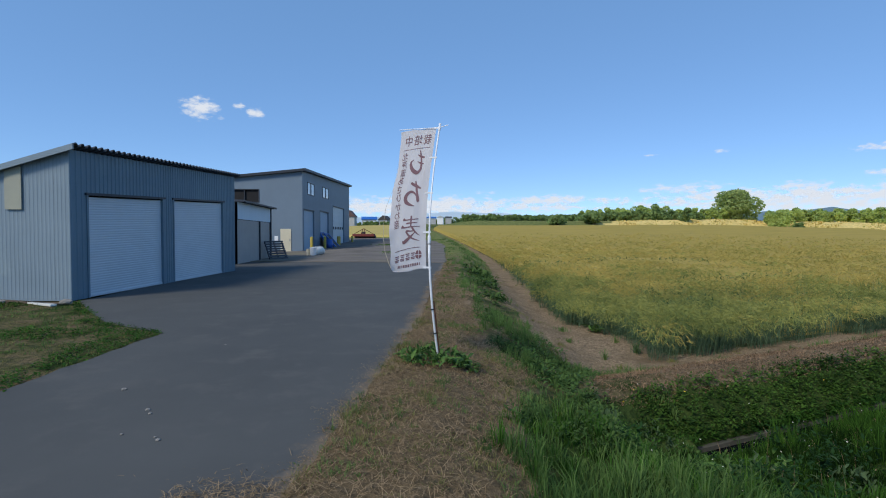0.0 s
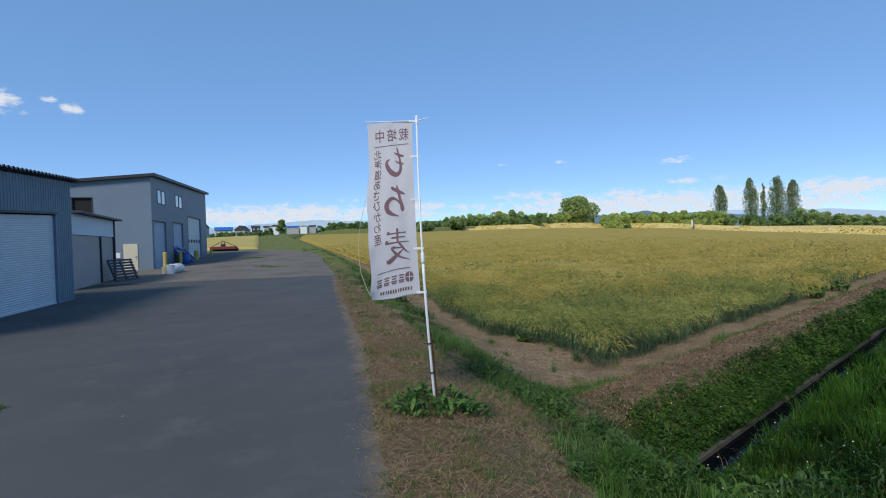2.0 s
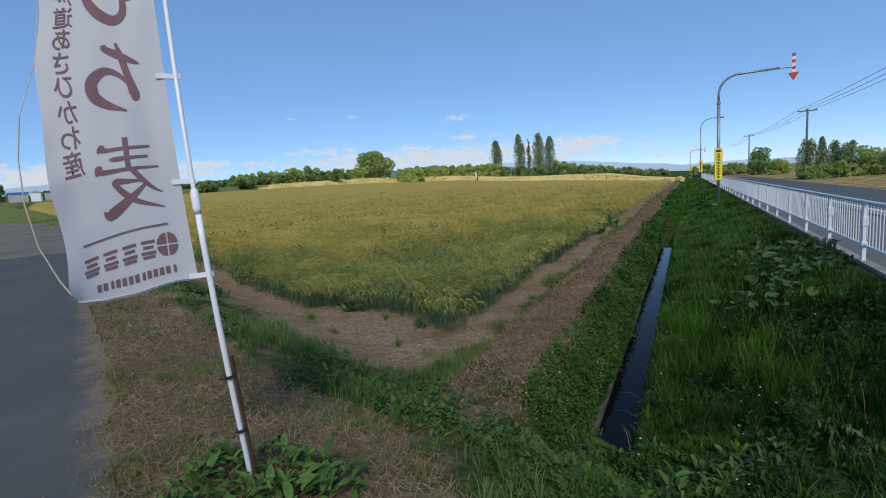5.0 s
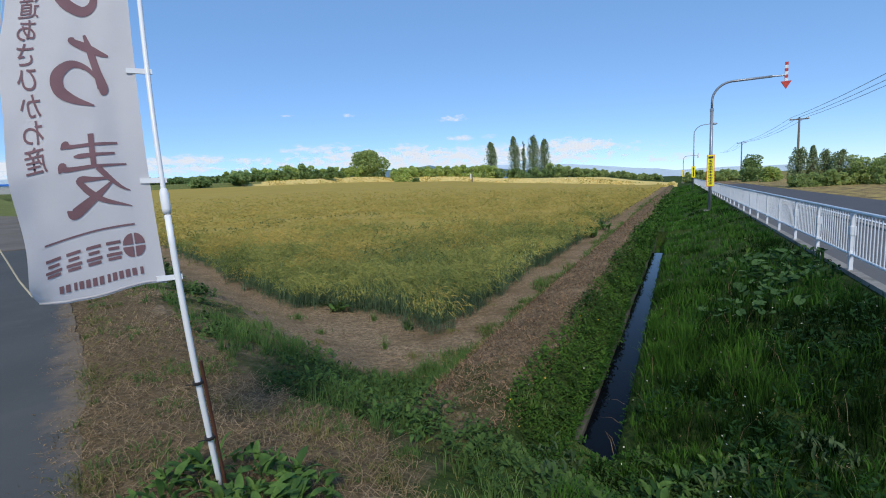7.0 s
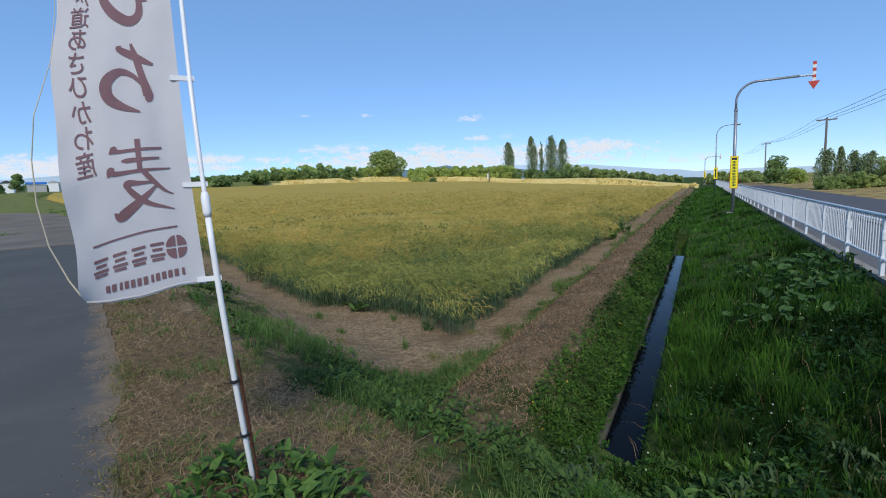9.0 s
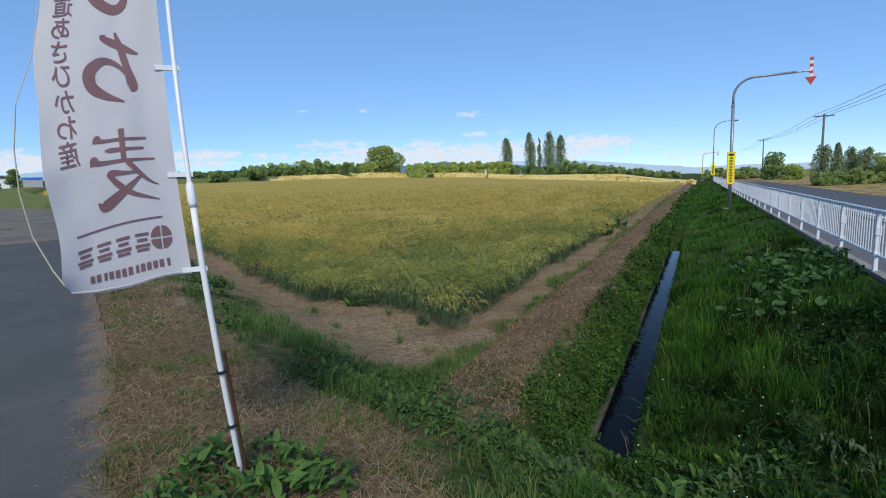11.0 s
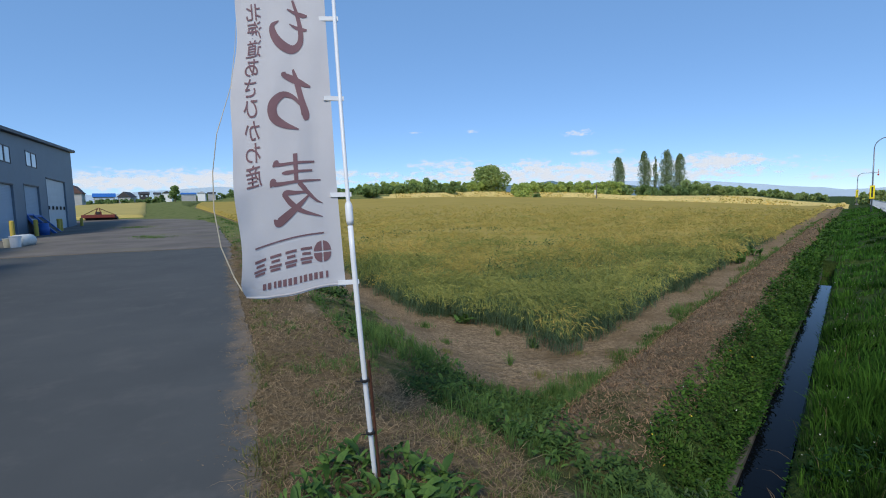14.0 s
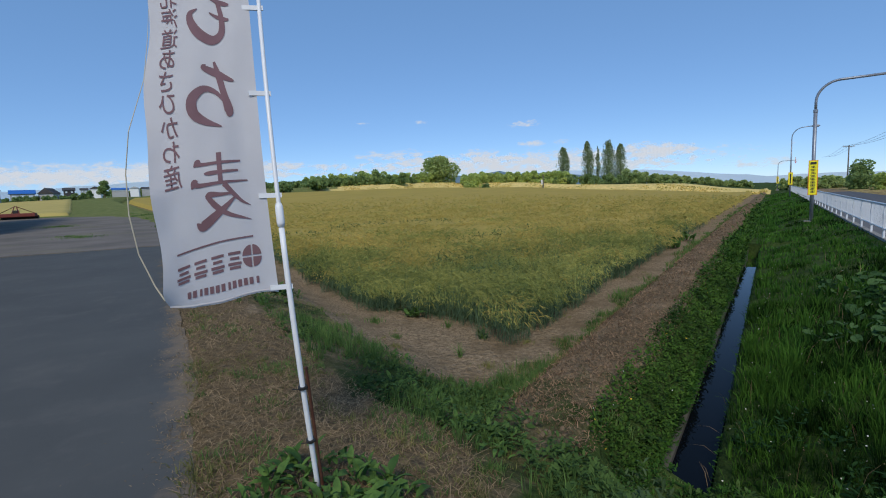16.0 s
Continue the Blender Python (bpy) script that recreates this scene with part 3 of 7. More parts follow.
    tagged(ob, "rural ground with bare soil, mown straw verge and green banks", "ground", kind="structure")
    return ob


build_ground()


def slab(name, outline, z, thick, material, label, category):
    """A flat slab with an uneven outline; z may follow the land."""
    bm = bmesh.new()
    vs = [bm.verts.new((x, y, 0)) for x, y in outline]
    f = bm.faces.new(vs)
    bmesh.ops.triangulate(bm, faces=[f])
    bmesh.ops.subdivide_edges(bm, edges=[e for e in bm.edges if e.calc_length() > 6], cuts=3, use_grid_fill=True)
    for v in bm.verts:
        v.co.z = z(v.co.x, v.co.y)
    r = bmesh.ops.extrude_face_region(bm, geom=list(bm.faces))
    for g in r["geom"]:
        if isinstance(g, bmesh.types.BMVert):
            g.co.z -= thick
    return tagged(part(name, bm, material), label, category, kind="structure")


def wobbly(a, b, step, amp, seed):
    n = max(2, int(math.dist(a, b) / step))
    d = Vector((b[0] - a[0], b[1] - a[1])).normalized()
    out = []
    for i in range(n):
        k = i / n
        w = amp * (noise.noise((seed, i * 0.45, 0)) + 0.6 * noise.noise((seed, i * 1.7, 5)))
        out.append((a[0] + (b[0] - a[0]) * k - d.y * w, a[1] + (b[1] - a[1]) * k + d.x * w))
    return out


def build_driveway():
    right = wobbly((-1.0, 2.7), (-1.15, 8), 0.2, 0.05, 1) + wobbly((-1.15, 8), (-1.5, 13), 0.2, 0.05, 2) + wobbly((-1.5, 13), (-2.35, 27.5), 0.4, 0.10, 3)
    far = wobbly((-2.35, 27.5), (-8.5, 28.5), 0.4, 0.35, 5) + wobbly((-8.5, 28.5), (-14.5, 27.0), 0.4, 0.3, 9) + [(-15.5, 25.5), (-15, 24), (-11.5, 19.8), (-9.3, 10.1), (-8.0, 8.9)]
    left = wobbly((-6.6, 7.7), (-5.05, 7.0), 0.2, 0.06, 6) + wobbly((-5.05, 7.0), (-4.75, 4.2), 0.2, 0.06, 7) + wobbly((-4.75, 4.2), (-5.2, -3), 0.4, 0.1, 8)
    near = [(-5.2, -12), (-1.0, -12), (-1.0, 1.2)]
    slab("driveway", right + far + left + near, lambda x, y: 0.0 if y < 20 else max(0.0, ground_z(x, y) + 0.02), 0.04, M_ASPHALT, "worn dark grey asphalt driveway beside the sheds", "driveway")


build_driveway()


def build_yard():
    right = wobbly((-2.1, 25.5), (-2.95, 34), 0.5, 0.15, 13) + wobbly((-2.95, 34), (-4.3, 50), 1.0, 0.25, 4) + wobbly((-4.3, 50), (-6.6, 62), 1.0, 0.35, 14)
    out = right + wobbly((-6.6, 62), (-10, 68), 1.0, 0.4, 15) + wobbly((-10, 68), (-21, 76), 1.5, 0.5, 5) + [(-24, 76), (-24, 60), (-16, 30)] + wobbly((-15.6, 25.6), (-2.6, 25.6), 0.5, 0.35, 16)
    slab("yard", out, lambda x, y: max(0.02, ground_z(x, y) + 0.05), 0.04, M_GRAVEL, "dusty worn gravel yard before the barn", "yard")


build_yard()


def strip(name, s0, s1, d0, d1, z, material, label, category):
    pts = [along(d0, s0), along(d1, s0), along(d1, s1), along(d0, s1)]
    v = [(x, y, z) for x, y in pts] + [(x, y, z - 0.3) for x, y in pts]
    f = [(0, 1, 2, 3), (7, 6, 5, 4), (0, 4, 5, 1), (1, 5, 6, 2), (2, 6, 7, 3), (3, 7, 4, 0)]
    return tagged(raw(name, v, f, material), label, category, kind="structure")


strip("pavement", -2.4, -0.1, -30, 400, -0.30, M_WALK, "grey asphalt footpath beside the road", "pavement")
strip("edging", -0.096, 0.06, -30, 400, -0.285, M_CONC, "thin concrete edging under the fence", "edging")
strip("kerb", -2.6, -2.404, -30, 400, -0.24, M_CONC, "pale concrete kerb between footpath and road", "kerb")
strip("road", -6.9, -2.604, -30, 400, -0.33, M_ROAD, "grey asphalt country road", "road")
strip("road_line", -3.15, -3.0, -30, 400, -0.326, M_WHITE, "white painted edge line on the road", "road line")


def build_ditch():
    def prism(name, s0, s1, z0, z1, d0, d1, m, parent=None):
        pts = [along(d, s) for d, s in ((d0, s0), (d1, s0), (d1, s1), (d0, s1))]
        v = [(x, y, z1) for x, y in pts] + [(x, y, z0) for x, y in pts]
        f = [(0, 1, 2, 3), (7, 6, 5, 4), (0, 4, 5, 1), (1, 5, 6, 2), (2, 6, 7, 3), (3, 7, 4, 0)]
        return raw(name, v, f, m, parent)
    base = tagged(new("ditch"), "narrow concrete-lined drainage ditch beside the field", "ditch", kind="structure")
    d0, step = -6.2, 1.96
    for k in range(10):
        j = 0.015 * math.sin(k * 2.3)
        prism("lining_slab", 3.13 + j, 3.18 + j, -1.6, -1.19 + j, d0 + k * step, d0 + (k + 0.994) * step, M_DITCH, base)
        prism("lining_slab", 3.565 + j, 3.64 + j, -1.6, -1.185 - j, d0 + k * step, d0 + (k + 0.994) * step, M_DITCH, base)
    prism("end_wall", 3.13, 3.66, -1.6, -1.19, d0 - 0.12, d0, M_DITCH, base)
    tagged(prism("water", 3.202, 3.563, -1.6, -1.24, d0, 8.2, M_WATER), "dark still water reflecting the sky in the ditch", "water", kind="structure")


build_ditch()


# ---- sheds and barns ----
def frame_at(ax, ay, dx, dy):
    """A pose whose x runs along a wall, y points into the building."""
    return pose(ax, ay, 0, 0, 0, math.degrees(math.atan2(dy, dx)))


def ribbed(pieces, pitch, depth, bm=None, y=0.0, flat=0.55):
    """Upright ribbed sheet from pieces (a0, a1, low(a), high(a)); it faces -y."""
    bm = bm or bmesh.new()
    for a0, a1, lo, hi in pieces:
        xs, a = [], a0
        k = 0
        prof = [(0, 0), (0.12, -1), (0.12 + flat * 0.5, -1), (0.24 + flat * 0.5, 0)]
        n = max(1, round((a1 - a0) / pitch))
        p = (a1 - a0) / n
        for i in range(n):
            for t, o in prof:
                xs.append((a0 + (i + t) * p, o * depth))
        xs.append((a1, 0))
        cols = [(bm.verts.new((x, y + o, lo(x))), bm.verts.new((x, y + o, hi(x)))) for x, o in xs]
        for c0, c1 in zip(cols, cols[1:]):
            bm.faces.new((c0[0], c1[0], c1[1], c0[1]))
    return bm


def slats(x0, x1, z0, top, pitch, depth, y, bm=None):
    """A rolling shutter's curtain, ribbed across."""
    bm = bm or bmesh.new()
    rows = []
    n = int((top((x0 + x1) / 2) - z0) / pitch)
    for i in range(n + 1):
        for t, o in ((0, 0), (0.25, -0.8), (0.5, -1), (0.75, -0.8), (0.92, 0)):
            k = min((i + t) / n, 1.0)
            rows.append((bm.verts.new((x0, y + o * depth, z0 + (top(x0) - z0) * k)), bm.verts.new((x1, y + o * depth, z0 + (top(x1) - z0) * k))))
            if k >= 1:
                break
    for r0, r1 in zip(rows, rows[1:]):
        bm.faces.new((r0[0], r0[1], r1[1], r1[0]))
    return bm


def prism_wall(x0, x1, y0, y1, lo, hi, bm=None):
    bm = bm or bmesh.new()
    v = [bm.verts.new(p) for p in ((x0, y0, lo), (x1, y0, lo), (x1, y1, lo), (x0, y1, lo), (x0, y0, hi(x0, y0)), (x1, y0, hi(x1, y0)), (x1, y1, hi(x1, y1)), (x0, y1, hi(x0, y1)))]
    for f in ((0, 3, 2, 1), (4, 5, 6, 7), (0, 1, 5, 4), (1, 2, 6, 5), (2, 3, 7, 6), (3, 0, 4, 7)):
        bm.faces.new([v[i] for i in f])
    return bm


def garage():
    L, DEP = 9.25, 5.0
    g = thing("garage", frame_at(-9.5, 10.1, -0.12, 1), "blue-grey ribbed steel garage with two pale roller shutters", "garage")
    # local x along the front, local y into the building
    eave = lambda a, b=0: 3.48 + 0.052 * a - 0.30 * b
    dt = lambda a: 2.46 + 0.045 * a
    doors = [(0.52, 3.85), (4.38, 8.12)]
    segs = [(0, 0.52, lambda a: 0.0, lambda a: eave(a)), (3.85, 4.38, lambda a: 0.0, lambda a: eave(a)), (8.12, L, lambda a: 0.0, lambda a: eave(a))]
    segs += [(a0, a1, dt, lambda a: eave(a)) for a0, a1 in doors]
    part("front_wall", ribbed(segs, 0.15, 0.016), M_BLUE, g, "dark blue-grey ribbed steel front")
    part("inner_wall", prism_wall(0.0, L, 0.35, 0.4, 0.0, lambda x, y: eave(x, y) - 0.03), M_DARK, g)
    bm = bmesh.new()
    ribbed([(0, DEP, lambda b: 0.0, lambda b: eave(0, b) - 0.02)], 0.09, 0.005, bm)
    for v in bm.verts:
        v.co = Vector((v.co.y, v.co.x, v.co.z))
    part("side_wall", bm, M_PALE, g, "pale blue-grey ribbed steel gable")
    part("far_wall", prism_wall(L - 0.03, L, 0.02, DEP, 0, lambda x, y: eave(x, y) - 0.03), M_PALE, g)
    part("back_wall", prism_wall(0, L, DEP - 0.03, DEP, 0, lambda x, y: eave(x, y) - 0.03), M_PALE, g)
    part("board_patch", prism_wall(-0.045, -0.024, 1.05, 1.42, 2.1, lambda x, y: eave(0, y) - 0.08), M_BEIGE, g, "faded beige board patch")
    for a0, a1 in doors:
        d = part("roller_shutter", slats(a0 + 0.05, a1 - 0.05, 0.03, lambda a: dt(a) - 0.05, 0.062, 0.006, 0.06), M_SHUT, g, "pale silver roller shutter, closed")
        part("guide_rail", bm_box(a0, a0 + 0.06, -0.02, 0.1, 0, dt(a0)), M_BLUE, d)
        part("guide_rail", bm_box(a1 - 0.06, a1, -0.02, 0.1, 0, dt(a1)), M_BLUE, d)
        part("bottom_bar", bm_box(a0 + 0.06, a1 - 0.06, 0.03, 0.08, 0.0, 0.07, 0.01), M_SHUT, d)
        bm = bmesh.new()
        vs = [bm.verts.new(p) for p in ((a0 - 0.05, -0.05, dt(a0) - 0.01), (a1 + 0.05, -0.05, dt(a1) - 0.01), (a1 + 0.05, 0.02, dt(a1) - 0.01), (a0 - 0.05, 0.02, dt(a0) - 0.01),
                                        (a0 - 0.05, -0.05, dt(a0) + 0.05), (a1 + 0.05, -0.05, dt(a1) + 0.05), (a1 + 0.05, 0.02, dt(a1) + 0.05), (a0 - 0.05, 0.02, dt(a0) + 0.05))]
        for f in ((0, 3, 2, 1), (4, 5, 6, 7), (0, 1, 5, 4), (1, 2, 6, 5), (2, 3, 7, 6), (3, 0, 4, 7)):
            bm.faces.new([vs[i] for i in f])
        part("lintel_trim", bm, M_TRIM, d)
    bm = bmesh.new()
    n = 44
    for i in range(n):
        a = -0.15 + (L + 0.3) * i / n
        w = (L + 0.3) / n
        cols = []
        for t, o in ((0, 0), (0.2, 0.055), (0.45, 0.055), (0.65, 0), (1, 0)):
            x = a + w * t
            cols.append([bm.verts.new((x, b, eave(x, b) + 0.02 + o)) for b in (-0.22, DEP + 0.1)])
        for c0, c1 in zip(cols, cols[1:]):
            bm.faces.new((c0[0], c1[0], c1[1], c0[1]))
    bmesh.ops.remove_doubles(bm, verts=bm.verts, dist=0.0005)
    r = bmesh.ops.extrude_face_region(bm, geom=list(bm.faces))
    for q in r["geom"]:
        if isinstance(q, bmesh.types.BMVert):
            q.co.z -= 0.03
    part("roof", bm, M_TRIM, g, "dark folded-steel mono-pitch roof")
    bm = prism_wall(-0.16, -0.12, -0.2, DEP, 0, lambda x, y: eave(0, y) + 0.05)
    for v in bm.verts:
        if v.co.z < 0.1:
            v.co.z = eave(0, v.co.y) - 0.08
    part("verge_trim", bm, M_PALE, g)
    return g


garage()


def lean_to():
    L, DEP = 6.9, 6.0
    g = thing("lean_to_shed", frame_at(-12.55, 23.1, -0.21, 1), "low shed with taupe shutters and a pale fascia between two barns", "shed")
    part("fascia", ribbed([(0, L, lambda a: 2.32, lambda a: 3.22)], 0.3, 0.003), M_FASCIA, g, "pale blue-white sheet fascia")
    part("side_wall", prism_wall(L - 0.06, L, 0.01, DEP, 0, lambda x, y: 3.2 - 0.02 * y), M_PALE, g)
    part("corner_post", bm_box(L - 0.1, L + 0.02, -0.06, 0.06, 0, 3.2, 0.01), M_TRIM, g)
    part("roller_shutter", slats(0.1, 4.2, 0.02, lambda a: 2.3, 0.3, 0.002, 0.05), M_TAUPE, g, "weathered taupe roller shutter")
    part("roller_shutter", slats(4.32, L - 0.12, 0.02, lambda a: 2.3, 0.3, 0.002, 0.05), M_TAUPE, g, "weathered taupe roller shutter")
    part("door_post", bm_box(4.2, 4.32, -0.03, 0.08, 0, 2.32, 0.01), M_TRIM, g)
    part("inner_wall", bm_box(0, L - 0.07, 0.3, 0.35, 0, 3.1), M_DARK, g)
    bm = bmesh.new()
    n = 34
    for i in range(n):
        a, w = -0.1 + (L + 0.35) * i / n, (L + 0.35) / n
        cols = [[bm.verts.new((a + w * t, b, 3.25 + 0.03 * b + o)) for b in (-0.35, DEP)] for t, o in ((0, 0), (0.25, 0.05), (0.5, 0.05), (0.75, 0), (1, 0))]
        for c0, c1 in zip(cols, cols[1:]):
            bm.faces.new((c0[0], c1[0], c1[1], c0[1]))
    bmesh.ops.remove_doubles(bm, verts=bm.verts, dist=0.0005)
    r = bmesh.ops.extrude_face_region(bm, geom=list(bm.faces))
    for q in r["geom"]:
        if isinstance(q, bmesh.types.BMVert):
            q.co.z -= 0.06
    part("roof", bm, M_TRIM, g, "dark folded-steel roof")


lean_to()


def barn():
    L, DEP = 22.6, 9.0
    g = thing("barn", frame_at(-15.85, 40.0, -0.109, 1), "tall slate-blue steel barn with three shutters and two windows", "barn")
    top = lambda a, b=0: 7.0 + 0.04 * a - 0.10 * b
    doors = [(0.35, 4.05, 3.78), (6.3, 10.2, 3.92), (12.3, 19.0, 4.78)]
    wins = [(1.7, 4.0, 5.2, 6.22), (7.5, 10.1, 5.36, 6.38)]
    cuts = sorted({0, L, *[c for d in doors for c in d[:2]], *[c for w in wins for c in w[:2]]})
    segs = []
    for c0, c1 in zip(cuts, cuts[1:]):
        mid = (c0 + c1) / 2
        lo = next((d[2] for d in doors if d[0] < mid < d[1]), 0.0)
        w = next((w for w in wins if w[0] < mid < w[1]), None)
        if w:
            segs += [(c0, c1, lambda a, lo=lo: lo, lambda a, w=w: w[2]), (c0, c1, lambda a, w=w: w[3], lambda a: top(a))]
        else:
            segs.append((c0, c1, lambda a, lo=lo: lo, lambda a: top(a)))
    part("front_wall", ribbed(segs, 0.28, 0.0012), M_SLATE, g, "slate-blue ribbed steel front")
    part("inner_wall", prism_wall(0.1, L - 0.1, 0.5, 0.55, 0, lambda x, y: top(x, y) - 0.1), M_DARK, g)
    wb, wz0, wz1 = (3.75, 6.4), 4.35, 5.4
    bm = bmesh.new()
    one = lambda v: (lambda b: v)
    ribbed([(0, wb[0], one(0.0), lambda b: top(0, b)), (wb[0], wb[1], one(0.0), one(wz0)), (wb[0], wb[1], one(wz1), lambda b: top(0, b)), (wb[1], DEP, one(0.0), lambda b: top(0, b))], 0.3, 0.0012, bm)
    for v in bm.verts:
        v.co = Vector((v.co.y, v.co.x, v.co.z))
    part("side_wall", bm, M_SLATE, g, "grey steel side wall")
    part("back_wall", prism_wall(0, L, DEP - 0.05, DEP, 0, lambda x, y: top(x, y)), M_SLATE, g)
    part("far_wall", prism_wall(L - 0.05, L, 0.02, DEP, 0, lambda x, y: top(x, y)), M_SLATE, g)
    w = part("side_window", bm_box(0.12, 0.16, wb[0], wb[1], wz0, wz1), M_DARK, g, "dark open side window")
    part("frame_bar", bm_box(-0.03, 0.1, wb[0] - 0.05, wb[0] + 0.03, wz0 - 0.05, wz1 + 0.05), M_TRIM, w)
    part("frame_bar", bm_box(-0.03, 0.1, wb[0], wb[1], wz1, wz1 + 0.06), M_TRIM, w)
    part("frame_bar", bm_box(-0.03, 0.1, wb[0], wb[1], wz0 - 0.06, wz0), M_TRIM, w)
    part("frame_bar", bm_box(-0.02, 0.08, wb[0] + 1.2, wb[0] + 1.26, wz0, wz1), M_TRIM, w)
    for a0, a1, h in doors:
        m = M_SHUTB if h < 4.5 else M_SHUT
        d = part("roller_shutter", slats(a0 + 0.08, a1 - 0.08, 0.05, lambda a, h=h: h - 0.06, 0.1 if h < 4.5 else 0.6, 0.006, 0.12), m, g, "closed blue steel shutter" if h < 4.5 else "tall pale sectional door with a row of dark panes")
        part("frame_bar", bm_box(a0, a0 + 0.07, -0.02, 0.14, 0, h), M_SLATE, d)
        part("frame_bar", bm_box(a1 - 0.07, a1, -0.02, 0.14, 0, h), M_SLATE, d)
        part("frame_bar", bm_box(a0, a1, -0.03, 0.14, h - 0.06, h + 0.03), M_TRIM, d)
        if h > 4.5:
            for i in range(5):
                c = a0 + 0.75 + i * 1.32
                part("pane", bm_box(c - 0.28, c + 0.28, 0.07, 0.10, 2.15, 2.45, 0.02), M_DARK, d)
    for a0, a1, z0, z1 in wins:
        w = part("window", bm_box(a0, a1, 0.0, 0.03, z0, z1), M_GLASS, g, "twin-pane window, the sky's reflection put into its pale colour")
        for x0, x1, q0, q1 in ((a0 - 0.06, a0 + 0.02, z0 - 0.06, z1 + 0.06), (a1 - 0.02, a1 + 0.06, z0 - 0.06, z1 + 0.06), ((a0 + a1) / 2 - 0.10, (a0 + a1) / 2 + 0.10, z0, z1), (a0, a1, z0 - 0.06, z0 + 0.01), (a0, a1, z1 - 0.01, z1 + 0.06)):
            part("frame_bar", bm_box(x0, x1, -0.03, 0.05, q0, q1), M_TRIM, w)
    d = part("side_door", bm_box(-0.05, 0.0, 0.98, 1.9, 0.05, 2.02, 0.01), M_CREAM, g, "cream steel side door")
    part("handle", bm_box(-0.09, -0.05, 1.06, 1.12, 0.95, 1.15, 0.01), M_STEEL, d)
    part("notice_board", bm_box(-0.04, 0.0, 2.1, 2.42, 1.0, 1.4, 0.01), M_WHITE, g)
    bm = prism_wall(-0.3, L + 0.3, -0.35, DEP + 0.2, 0, lambda x, y: top(x, y) + 0.22)
    for v in bm.verts:
        if v.co.z < 0.01:
            v.co.z = top(v.co.x, v.co.y) + 0.005
    part("roof", bm, M_TRIM, g, "dark thin mono-pitch roof edge")


barn()


# ---- banner ----
POLE_B, POLE_T = Vector((-0.58, 5.82, 0.0)), Vector((-0.615, 6.32, 3.0))


def pole_at(z):
    k = z / POLE_T.z
    p = POLE_B.lerp(POLE_T, k)
    p.x += -0.085 * math.sin(k * math.pi)
    p.y -= 0.36 * math.sin(k * math.pi)
    return p


def cloth_at(u, v):
    """u: 0 at the pole to 1 at the free edge; v: 0 at the top to 1 at the hem. Returns the place and the normal."""
    def at(u, v):
        z = 2.97 - 1.845 * v
        p = pole_at(z)
        w = 0.575
        sway = 0.05 * math.sin(v * 5.0 + 0.6) * u + 0.03 * math.sin(u * 6.5 + v * 3) * u
        sway += 0.010 * math.sin(u * 8 + v * 11) + 0.005 * math.sin(v * 26 + u * 7) * u + 0.004 * math.sin(v * 41 - u * 13) * u * u + 0.006 * math.sin(u * 19 + 2 * math.sin(v * 7))
        curl = -0.16 * u * max(0, v - 0.7) / 0.3
        x = p.x - 0.045 - w * (0.86 - 0.07 * math.sin(v * math.pi)) * u + 0.018 * math.sin(v * 9) * u + 0.006 * math.sin(v * 23 + 1) * u + 0.03 * max(0, v - 0.8) * u
        corner = max(0.0, u - 0.72) / 0.28 * max(0.0, v - 0.93) / 0.07
        hem = 0.010 * math.sin(u * 9 + 0.5) * max(0, v - 0.9) / 0.1
        x += 0.035 * corner ** 1.5
        return Vector((x, p.y + 0.02 + 0.06 * u + 0.7 * sway - curl + 0.03 * corner, z + 0.05 * corner ** 1.4 + hem - 0.035 * u - 0.05 * u * v + 0.02 * math.sin(u * 4) * v))
    p = at(u, v)
    n = (at(u, v + 0.002) - at(u, v - 0.002)).cross(at(u + 0.002, v) - at(u - 0.002, v)).normalized()
    if n.y > 0:
        n = -n
    return p, n


